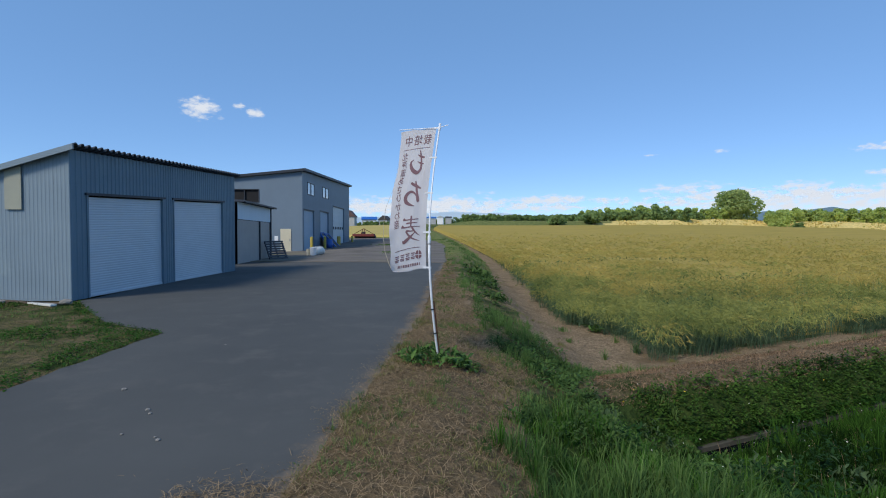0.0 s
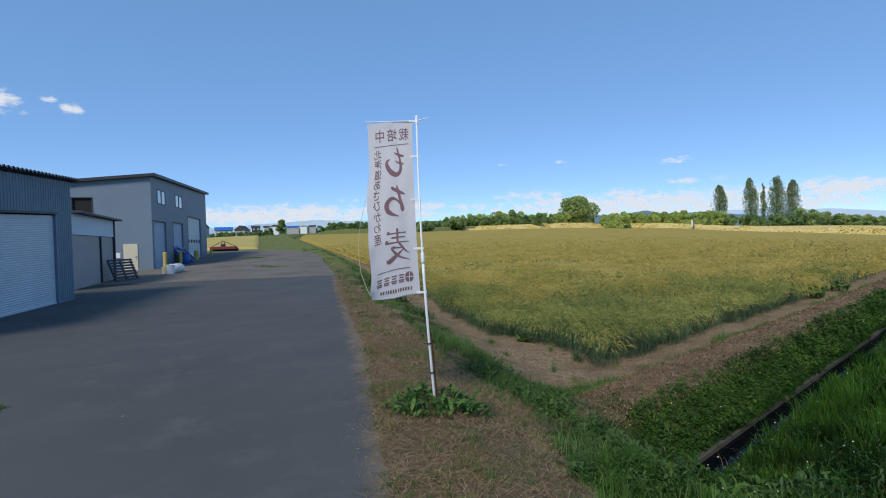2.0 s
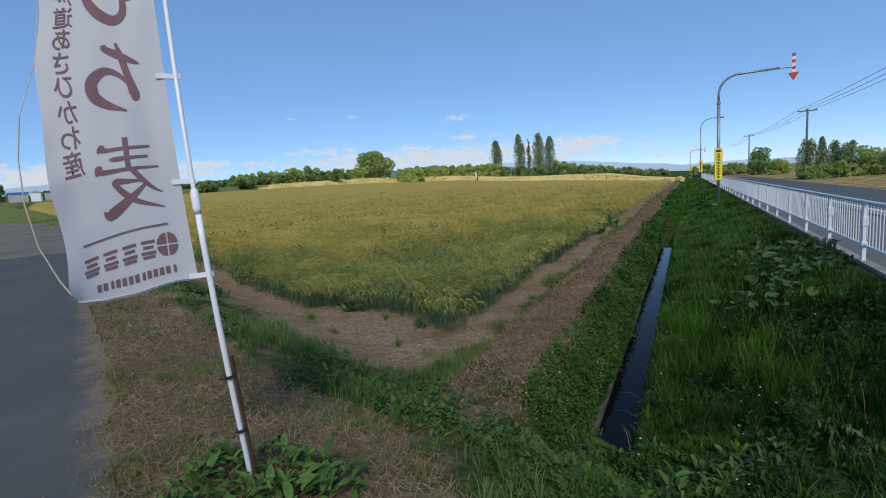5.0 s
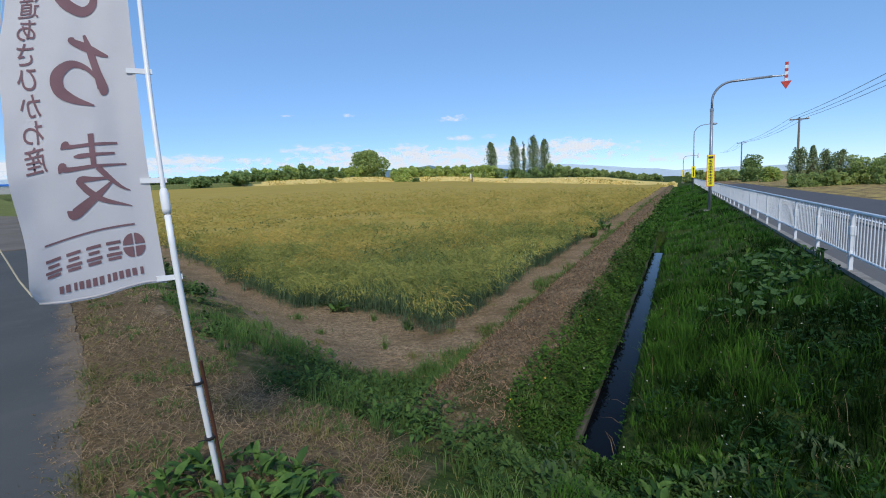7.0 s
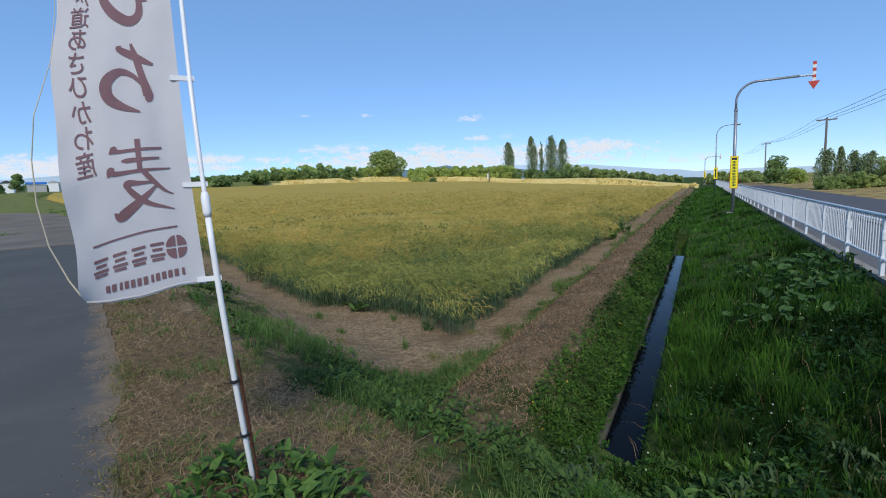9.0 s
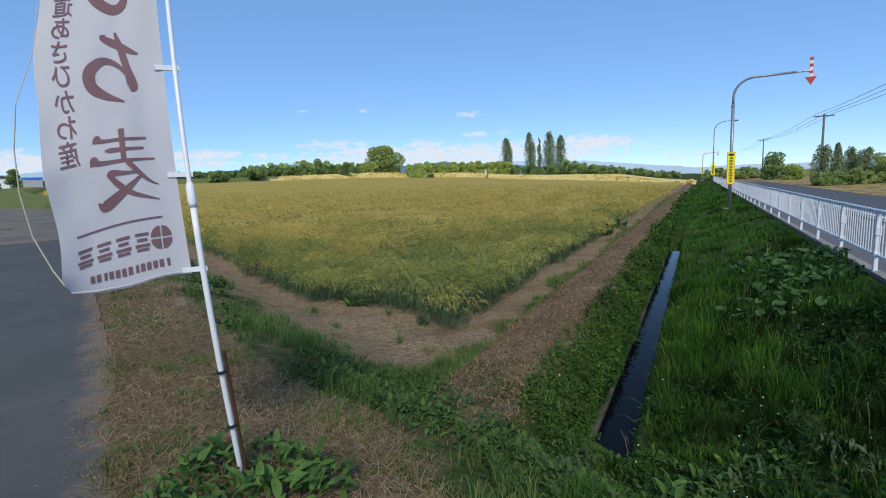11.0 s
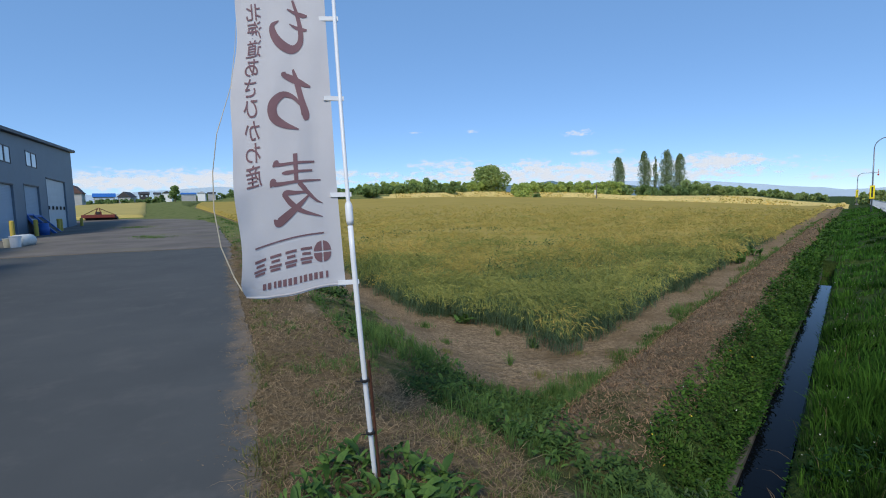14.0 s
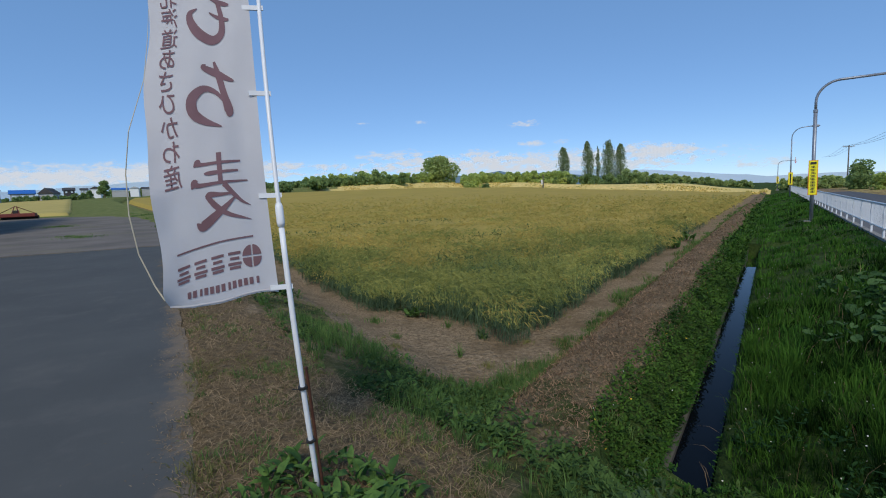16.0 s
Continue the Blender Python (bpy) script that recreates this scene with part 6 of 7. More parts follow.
        q, a = r * np.abs(rng.normal(0, 0.8, n)), rng.uniform(0, math.tau, n)
        P = np.stack([cx + q * np.cos(a), cy + q * np.sin(a), np.zeros(n)], -1)
        P[:, 2] = height(P[:, 0], s_of(P[:, 0], P[:, 1]))
        V, F = blade_mesh(P, rng.uniform(0.4, 1.1, n) * hh, np.full(n, max(0.007, 0.0009 * cy)), lean_of(n, 0.45, 0.3))
        (out if hh > 0.11 else olive).append((V, F, np.full(len(V), 0.35)))
    # sparse sprouts over the bare soil
    P, k, S = scatter(0.6, 40, 5.3, 40, 70, 8, 40, 1.5)
    keep = (field_edge(P[:, 0], S) < 0.15) & (green_x(P) < 0.1) & (patchy(P, 1.0, 91) + 0.6 * patchy(P, 3.2, 92) + 0.9 * np.clip(0.3 + green_x(P), -0.3, 0.3) > 0.16)
    P, k = P[keep], k[keep]
    olive.append(clumps(P, k, 7, 0.04, rng.uniform(0.03, 0.10, len(P)), 0.006, shade(P, 1.0, 93), 1.0))
    # lawn by the garage
    P, k, S = scatter(-14, -4.6, -3, 16, 62, 8, 40, 1.2)
    keep = (lawn_left(P) > 0.02) & (P[:, 1] > 0.5) & (P[:, 1] < 10.2) & ((P[:, 0] > -9.2) | (P[:, 1] < 9.6))
    P, k = P[keep], k[keep]
    bald = patchy(P, 0.5, 95) + 0.5 * patchy(P, 1.7, 96) - 0.5 * np.exp(-lawn_left(P) / 0.5) > 0.05
    o = bald | (rng.random(len(P)) < 0.4)
    keep = ~bald | (rng.random(len(P)) < 0.4)
    tone = shade(P, 0.9, 97)
    for m, store, hh in ((~o, out, 0.085), (o & keep, olive, 0.055)):
        V, F, T = clumps(P[m], k[m], 11, 0.08, rng.uniform(0.5, 1.1, m.sum()) * hh, 0.007, tone[m], 0.9)
        store.append((V, F, T))
    V, F, T = toned(out)
    stuff("verge_grass", V, F, M_GRASS, "green grass and weeds along the verge", "grass", tone=T)
    V, F, T = toned(olive)
    stuff("olive_grass", V, F, M_GRASSO, "half-dry olive grass on verge, soil and lawn", "grass", tone=T)


def straw_litter():
    out, chips = [], []
    P, k, S = scatter(-1.55, 0.95, 0.6, 60, 1500, 4.5, 60, 1.7)
    gap = patchy(P, 1.3, 41)
    keep = (P[:, 0] > -1.28 + 0.3 * gap) & (verge_x(P) < 0.1 + 0.5 * gap) & (P[:, 1] > 1.0)
    P, k = P[keep], k[keep]
    P[:, 2] += 0.015
    out.append(blade_mesh(P, rng.uniform(0.015, 0.06, len(P)), 0.004 * k, np.abs(rng.normal(2.2, 1.0, len(P))), bend=0.35))
    P, k, S = scatter(1.5, 50, 3.98, 5.15, 1500, 6, 60, 1.7)
    P[:, 2] += 0.025
    chips.append(blade_mesh(P, rng.uniform(0.010, 0.045, len(P)), rng.uniform(0.004, 0.011, len(P)) * k, np.abs(rng.normal(1.5, 0.9, len(P))), bend=0.35))
    P, k, S = scatter(1.5, 30, 3.98, 5.2, 210, 6, 30, 1.7)
    P = P[patchy(P, 1.8, 40) + rng.normal(0, 0.2, len(P)) > -0.05]
    P[:, 2] += 0.03
    chips.append(blade_mesh(P, rng.uniform(0.015, 0.05, len(P)), rng.uniform(0.006, 0.013, len(P)), np.abs(rng.normal(1.3, 0.8, len(P))), bend=0.35))
    P, k, S = scatter(1.2, 30, 5.2, 20, 16, 7, 30, 1.7)
    keep = (field_edge(P[:, 0], S) < 0.1) & (patchy(P, 1.4, 43) > 0.1)
    P, k = np.repeat(P[keep], 5, 0), np.repeat(k[keep], 5)
    P[:, :2] += rng.normal(0, 0.05, (len(P), 2))
    out.append(blade_mesh(P, rng.uniform(0.01, 0.06, len(P)), 0.004 * k, np.abs(rng.normal(1.6, 1.0, len(P))), bend=0.35))
    # litter over the driveway's crumbling edge
    y = 0.3 + 19.7 * rng.random(15000) ** 1.8
    off = rng.normal(0.03, 0.10, len(y)) - 0.12 * rng.random(len(y)) ** 3
    P = np.stack([np.interp(y, [0, 8, 13, 20], [-1.16, -1.2, -1.45, -1.42]) + off, y, np.full(len(y), 0.004)], -1)
    P[:, 0] += 0.12 * patchy(P, 1.4, 47)
    keep = patchy(P, 1.9, 48) + 0.5 * patchy(P, 6.0, 49) > rng.normal(-0.22, 0.15, len(P))
    P = P[keep]
    P[:, 2] = np.maximum(0.004, height(P[:, 0], s_of(P[:, 0], P[:, 1])) + 0.006)
    out.append(blade_mesh(P, rng.uniform(0.004, 0.014, len(P)), 0.0048 * np.maximum(1, P[:, 1] / 6), np.abs(rng.normal(2.4, 1.2, len(P))), bend=0.4))
    # straws blown onto the asphalt
    P, k, S = scatter(-2.3, -1.15, 0.3, 20, 22, 5, 40, 1.7)
    keep = patchy(P, 1.1, 44) + 0.9 * (P[:, 0] + 1.55) + 0.4 * (P[:, 1] < 3.6) > 0.05
    P, k = P[keep], k[keep]
    P[:, 2] = 0.006
    out.append(blade_mesh(P, rng.uniform(0.004, 0.012, len(P)), 0.004 * k, np.abs(rng.normal(4.0, 2.0, len(P))), bend=0.4))
    # raked heaps of dry straw at the mouth of the driveway
    for cx, cy, rx, ry, n in ((-1.55, 2.45, 0.10, 0.16, 700), (-1.32, 2.5, 0.12, 0.2, 800), (-1.75, 2.55, 0.07, 0.1, 250)):
        P = np.stack([rng.normal(cx, rx, n), rng.normal(cy, ry, n), rng.uniform(0.004, 0.02, n)], -1)
        out.append(blade_mesh(P, rng.uniform(0.006, 0.03, n), np.full(n, 0.0045), np.abs(rng.normal(3.0, 1.2, n)), bend=0.4))
    V, F = join(out)
    stuff("mown_straw", V, F, M_GRASSD, "mown brown straw lying on the verge", "straw")
    V, F = join(chips)
    stuff("ridge_litter", V, F, M_CHIP, "coarse dark brown straw and chips on the ridge", "straw")


def leafy_weeds():
    out = []
    # overhanging the ditch's rims
    d = rng.uniform(-6.3, 12, 4200)
    side = rng.random(len(d)) < 0.68
    S = np.where(side, rng.normal(3.625, 0.035, len(d)) + 0.05 * np.sin(d * 2.1) * np.sin(d * 0.9), rng.normal(3.12, 0.02, len(d)))
    P = np.stack([P0[0] + d * UX - S * UY, P0[1] + d * UY + S * UX, np.where(side, rng.uniform(-1.21, -1.04, len(d)), rng.uniform(-1.22, -1.1, len(d)))], -1)
    one = np.ones(len(d))
    out.append(herbs(P, one, 6, 0.06, rng.uniform(0.03, 0.07, len(d)), 0.4, shade(P, 1.0, 24)))
    P, k, S = scatter(1.6, DITCH_X + 0.1, 2.9, 3.8, 150, 6, 20, 1.7)
    P[:, 2] = np.maximum(P[:, 2], -1.2)
    out.append(herbs(P, k, 9, 0.08, rng.uniform(0.03, 0.07, len(P)), 0.4, shade(P, 1.0, 26)))
    # the leafy strip between ditch and straw ridge
    P, k, S = scatter(1.9, 60, 3.62, 4.14, 470, 7.5, 60, 1.7)
    P[:, 2] = np.maximum(P[:, 2], -1.05)
    strip_ = herbs(P, k, 7, rng.uniform(0.05, 0.17, len(P)), rng.uniform(0.034, 0.066, len(P)), 0.52, shade(P, 0.9, 27))
    stuff("ditch_herbs", strip_[0], strip_[1], M_CLOVER, "dense bright green clover and herbs along the ditch", "weeds", tone=strip_[2])
    # weeds in patches on the green slope and at the head of the ditch
    P, k, S = scatter(-0.2, 2.7, 2.0, 20, 150, 5, 40, 1.7)
    keep = (patchy(P, 0.9, 21) + 0.5 * patchy(P, 2.6, 22) + 0.5 * np.clip(green_x(P) - 0.25, -0.6, 0.15) + 0.25 * (S < 5.2) > 0.10) & ((P[:, 0] < 1.6 + 0.4 * patchy(P, 1.5, 23)) | (S < 4.1) | (S > 5.2)) & (green_x(P) > 0) & ~in_ditch(P, S) & (P[:, 1] > 4.4)
    P, k = P[keep], k[keep]
    slope_ = herbs(P, k, 10, rng.uniform(0.05, 0.2, len(P)) * end_low(P), rng.uniform(0.035, 0.085, len(P)), 0.45, shade(P, 1.0, 28), 0.03)
    stuff("slope_weeds", slope_[0], slope_[1], M_SLOPE, "fresh green leafy weeds on the verge slope", "weeds", tone=slope_[2])
    # clover on the lawn's edge
    P, k, S = scatter(-12, -4.6, -3, 16, 170, 8, 30, 1.2)
    keep = (lawn_left(P) > 0.0) & (P[:, 1] > 0.5) & (P[:, 1] < 10.2) & (np.exp(-lawn_left(P) / 0.5) + 0.8 * patchy(P, 0.8, 25) > 0.25) & ((P[:, 0] > -9.2) | (P[:, 1] < 9.6))
    P, k = P[keep], k[keep]
    P[:, 2] = -0.02
    out.append(herbs(P, k, 8, 0.06, rng.uniform(0.025, 0.045, len(P)), 0.7, shade(P, 1.0, 29), 0.03))
    V, F, T = toned(out)
    stuff("leafy_weeds", V, F, M_LEAF, "dense leafy weeds along the ditch, verge and lawn", "weeds", tone=T)


def grasses():
    bank_grass()
    verge_grass()
    straw_litter()
    leafy_weeds()


grasses()


# ---- trees ----
def crown_points(n, centres, radii, flat=0.8):
    """Leaf places over the shells of several lobes, so that gaps stay between them."""
    c = rng.integers(0, len(centres), n)
    d = rng.normal(size=(n, 3))
    d /= np.linalg.norm(d, axis=1)[:, None]
    r = rng.uniform(0.55, 1.0, n) ** 0.5
    C, R = np.asarray(centres)[c], np.asarray(radii)[c]
    # a tone for each lobe; sunlight from above is painted in as lighter tops
    lobe_top_light = np.clip(rng.normal(0.5, 0.25, len(centres))[c] - 0.18 * d[:, 2] + rng.normal(0, 0.08, n), 0, 1)
    return C + d * (R * r)[:, None] * [1, 1, flat], np.repeat(lobe_top_light, 4)


def place(az, d):
    x, y = EYE0[0] + math.sin(radians(az)) * d, EYE0[1] + math.cos(radians(az)) * d
    return x, y, ground_z(x, y)


def above(az, d, slope):
    """The height of a tree whose top stands at that slope over the eye."""
    return 1.5 + slope * d - place(az, d)[2]


def tree(az, d, h, w, material, name="tree", label="", category="tree", kind_="round", leaves=2600, base=None, group=""):
    x, y, z = place(az, d)
    if base is not None:
        z = base
    t = thing(name, pose(x, y, z), label, category, group)
    rnd = random.Random(int(az * 100 + d))
    if kind_ == "poplar":
        part("trunk", bm_tube([(0, 0, -0.5), (0, 0, h * 0.5), (rnd.uniform(-0.3, 0.3), 0, h * 0.95)], [0.035 * w + 0.2, 0.2, 0.03], 7), M_BARK, t)
        cs, rs = [], []
        for i in range(44):
            k = rnd.uniform(0.08, 0.97)
            r = w * 0.5 * math.sin(math.pi * min(1, k * 0.8 + 0.18)) ** 0.8
            a = rnd.uniform(0, math.tau)
            cs.append((math.cos(a) * r * 0.55, math.sin(a) * r * 0.55, k * h))
            rs.append(r * rnd.uniform(0.5, 0.8))
        P, T = crown_points(leaves, cs, rs, 2.2)
    else:
        lo = {"round": 0.28, "full": 0.06}.get(kind_, 0.05)
        part("trunk", bm_tube([(0, 0, -0.5), (0.05 * w * rnd.uniform(-1, 1), 0, h * 0.35), (0.08 * w * rnd.uniform(-1, 1), 0, h * 0.8)], [0.03 * w + 0.1, 0.025 * w + 0.05, 0.04], 7), M_BARK, t)
        cs, rs = [], []
        nl = {"round": 18, "full": 26}.get(kind_, 12)
        for i in range(nl):
            a = rnd.uniform(0, math.tau)
            k = rnd.uniform(lo, 0.9)
            spread = math.sqrt(max(0.05, 1 - ((k - 0.42) / 0.62) ** 2))
            q = rnd.uniform(0.2, 0.75) * w * 0.5 * spread
            cs.append((math.cos(a) * q, math.sin(a) * q, k * h))
            rs.append(w * (rnd.uniform(0.17, 0.27) if kind_ == "full" else rnd.uniform(0.13, 0.24)))
            if i < 6:
                part("limb", bm_tube([(0, 0, h * 0.3), (cs[-1][0] * 0.5, cs[-1][1] * 0.5, h * 0.3 + (cs[-1][2] - h * 0.3) * 0.6), cs[-1]], [0.014 * w, 0.01 * w, 0.01], 5), M_BARK, t)
        P, T = crown_points(leaves, cs, rs)
        P[:, 2] = np.clip(P[:, 2], 0.05, None)
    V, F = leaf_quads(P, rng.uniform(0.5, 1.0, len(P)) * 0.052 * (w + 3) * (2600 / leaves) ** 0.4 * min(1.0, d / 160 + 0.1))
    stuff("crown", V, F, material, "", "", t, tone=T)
    return t


tree(27.2, 225, above(27.2, 225, 0.077), 17.0, M_TREE, label="large spreading green willow standing above the wood", kind_="full", leaves=9000)
for az, sl, w in ((41.5, 0.088, 6.2), (44.2, 0.096, 6.2), (46.4, 0.097, 6.8), (47.7, 0.090, 5.4)):
    tree(az, 250, above(az, 250, sl), w, M_POPLAR, "poplar", "tall narrow dark-green Lombardy poplar", "tree", "poplar", 9000, group="row of poplars")
tree(45.3, 251, above(45.3, 250, 0.087), 2.4, M_POPLAR, "poplar", "thin half-bare Lombardy poplar", "tree", "poplar", 800, group="row of poplars")


def wood(name, az0, az1, d, slopes, material, label, seed, lobes, depth=10):
    """A far wood as one mass of leafy lobes; slopes: (azimuth, slope of the tree tops over the eye)."""
    rnd = random.Random(seed)
    cs, rs = [], []
    for i in range(lobes):
        az = az0 + (az1 - az0) * (i + rnd.uniform(0, 1)) / lobes
        dd = d + rnd.uniform(-depth, depth)
        x, y, z = place(az, dd)
        h = 1.5 + float(np.interp(az, *zip(*slopes))) * dd - z
        h *= 0.88 + 0.30 * noise.noise((az * 0.7, seed, 0)) + rnd.uniform(-0.14, 0.10)
        h = max(h, 1.2)
        r = rnd.uniform(0.8, 1.9) * max(0.6, h / 4.2) * min(1.0, d / 160 + 0.1)
        for q in (0.2, 0.45, 0.66, 0.86):
            spread = 1.6 * r * (1 - 0.5 * q)
            cs.append((x + rnd.uniform(-1, 1) * spread, y + rnd.uniform(-1, 1) * spread, z + h * q * rnd.uniform(0.85, 1.05)))
            rs.append(r * (1.15 - 0.6 * q) * rnd.uniform(0.75, 1.2))
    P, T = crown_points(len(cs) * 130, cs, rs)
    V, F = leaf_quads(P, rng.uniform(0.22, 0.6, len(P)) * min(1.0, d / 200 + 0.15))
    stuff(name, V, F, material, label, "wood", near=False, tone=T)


WOOD = [(-3, 0.057), (2, 0.052), (8.4, 0.050), (12, 0.054), (17, 0.058), (20, 0.058), (22, 0.052), (30, 0.050), (34, 0.046), (38, 0.045), (44, 0.040), (49, 0.040), (51, 0.028), (54, 0.022), (56, 0.013), (58, 0.009), (60, 0.004)]
low = [(a, s - 0.009) for a, s in WOOD]
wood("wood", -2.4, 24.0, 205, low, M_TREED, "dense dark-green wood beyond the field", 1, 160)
wood("wood", 11.0, 26.0, 222, WOOD, M_TREEL, "light-green trees behind the wood, sunlight put into their leaf colour", 2, 44)
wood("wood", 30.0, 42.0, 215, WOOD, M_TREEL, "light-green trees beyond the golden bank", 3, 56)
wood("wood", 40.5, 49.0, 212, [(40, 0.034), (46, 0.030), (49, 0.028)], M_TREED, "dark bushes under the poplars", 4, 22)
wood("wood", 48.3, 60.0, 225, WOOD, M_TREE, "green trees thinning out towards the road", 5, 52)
wood("wood", 62.5, 69.0, 140, [(62, 0.004), (65, 0.008), (69, 0.006)], M_TREE, "roadside trees beyond the far field", 6, 30)
wood("wood", 71.6, 92.0, 66, [(71.6, -0.010), (74, -0.004), (78, 0.004), (92, 0.01)], M_TREE, "low trees and scrub beyond the brown field", 7, 60, 4)
for az, d, sl, w, m in ((68.4, 110, 0.029, 4.4, M_TREED), (69.9, 100, 0.006, 3.3, M_TREEL), (72.2, 66, 0.034, 2.2, M_POPLAR), (73.2, 66, 0.039, 1.0, M_POPLAR), (74.2, 67, 0.029, 1.8, M_POPLAR), (75.2, 66, 0.025, 1.9, M_POPLAR), (76.4, 66, 0.018, 2.4, M_TREE), (78.0, 66, 0.022, 2.8, M_TREE)):
    tree(az, d, above(az, d, sl), w, m, label="roadside tree with a loose uneven crown beyond the brown field", kind_="poplar" if m is M_POPLAR else "full", leaves=3200, group="trees beyond the road")
for az, d, h, w in ((9.0, 150, 2.4, 6.0), (12.5, 160, 2.6, 8.0), (32.5, 172, 2.0, 3.2), (22.5, 190, 4.6, 5.0), (19.5, 190, 5.6, 6.0)):
    tree(az, d, h, w, M_TREED, "bush", "dark-green rounded bush on the grassy bank", "bush", "bush", 1200, group="bushes on the bank")


def golden_bank():
    """Tall ripe grass on the bank at the field's far end, coloured brighter for the sun on it."""
    n = 9000
    side = rng.random(n) < 0.5
    x = np.where(side, END_X + rng.uniform(-1, 9, n), rng.uniform(2, END_X + 8, n))
    s = np.where(side, rng.uniform(4, END_S + 8, n), END_S + rng.uniform(-1, 9, n))
    y = (s + 0.681) / UX + x * UY / UX
    P = np.stack([x, y, height(x, s)], -1)
    keep = (patchy(P, 0.12, 5) + 0.5 * patchy(P, 0.5, 6) > -0.1) & (P[:, 0] > 44)
    P = P[keep]
    V, F = blade_mesh(P, rng.uniform(0.15, 0.5, len(P)), rng.uniform(0.2, 0.5, len(P)), lean_of(len(P), 0.9, 0.5))
    stuff("ripe_grass", V, F, M_GOLDG, "tall golden grass on the far bank, sunlight put into its colour", "grass")


golden_bank()


def left_field():
    """The standing crop beyond the yard, a thick sheet with an edge that drops to the ground."""
    gy = np.concatenate([[76.0], np.arange(76.3, 188, 1.6), [188.0, 188.3]])
    gu = np.concatenate([[0.0, 0.3], np.arange(1.2, 14, 1.2), np.arange(14, 60, 3.0), [60.0, 60.3]])
    V = []
    for j, y in enumerate(gy):
        for i, u in enumerate(gu):
            x = -1.3 - 0.182 * (y - 3) - u + 0.5 * noise.noise((y * 0.07, 3, 0))
            rim = j in (0, len(gy) - 1) or i in (0, len(gu) - 1)
            V.append((x, y, ground_z(x, y) + (-0.1 if rim else 0.38 + (0.08 * noise.noise((x * 0.5, y * 0.5, 8)) if i > 4 else 0.0))))
    n = len(gu)
    idx = np.arange(len(V)).reshape(-1, n)
    F = np.stack([idx[:-1, :-1], idx[:-1, 1:], idx[1:, 1:], idx[1:, :-1]], -1).reshape(-1, 4)
    stuff("barley_canopy", np.array(V), F, M_RIPE, "golden standing barley beyond the yard", "barley field", near=False)


left_field()


# ---- distance ----
def ridge(name, az0, az1, d, prof, material, label):
    n = 160
    V = []
    for i in range(n + 1):
        az = az0 + (az1 - az0) * i / n
        x, y = EYE0[0] + math.sin(radians(az)) * d, EYE0[1] + math.cos(radians(az)) * d
        V += [(x, y, -60), (x, y, 1.5 + prof(az) * d), (x * 1.12, y * 1.12, -60)]
    F = []
    for i in range(n):
        a = 3 * i
        F += [(a, a + 3, a + 4, a + 1), (a + 1, a + 4, a + 5, a + 2)]
    tagged(raw(name, V, F, material), label, "mountains", kind="structure")


ridge("backdrop_mountains", -40, 100, 2700, lambda a: float(np.interp(a, [-40, -14, -9, -5, -2, 2, 5, 12, 20, 33, 45, 53, 58, 62, 100], [0.03, 0.036, 0.042, 0.049, 0.047, 0.044, 0.038, 0.03, 0.034, 0.040, 0.040, 0.030, 0.018, 0.012, 0.008])) + 0.004 * noise.noise((a * 0.25, 1, 0)) + 0.0016 * noise.noise((a * 1.1, 2, 0)), M_MOUNT, "mountain range on the horizon, haze put into its pale blue")
ridge("backdrop_hills", 18, 48, 2400, lambda a: 0.041 + 0.008 * noise.noise((a * 0.28, 5, 0)) + 0.002 * noise.noise((a * 1.3, 6, 0)) - 0.0012 * max(0, a - 36), M_HILL, "wooded hills far behind the trees, haze put into their dark blue")


def cloud(az0, az1, s0, s1, cover, d=2800):
    """A wisp of cloud far away, between two azimuths and two slopes over the eye."""
    nx, nz = 24, 10
    V, F, A = [], [], []
    for j in range(nz + 1):
        for i in range(nx + 1):
            az = radians(az0 + (az1 - az0) * i / nx)
            V.append((EYE0[0] + math.sin(az) * d, EYE0[1] + math.cos(az) * d, 1.5 + d * (s0 + (s1 - s0) * j / nz)))
            u, w = 2 * i / nx - 1, 2 * j / nz - 1
            A.append(cover - 0.75 * (abs(u) ** 2.2 + abs(w) ** 2.0))
    for j in range(nz):
        for i in range(nx):
            a = j * (nx + 1) + i
            F.append((a, a + 1, a + nx + 2, a + nx + 1))
    ob = raw("cloud", V, F, M_CLOUD)
    at = ob.data.attributes.new("cover", "FLOAT", "POINT")
    at.data.foreach_set("value", A)
    tagged(ob, "small bright white cloud in a clear blue sky", "cloud", "clouds", kind="structure")


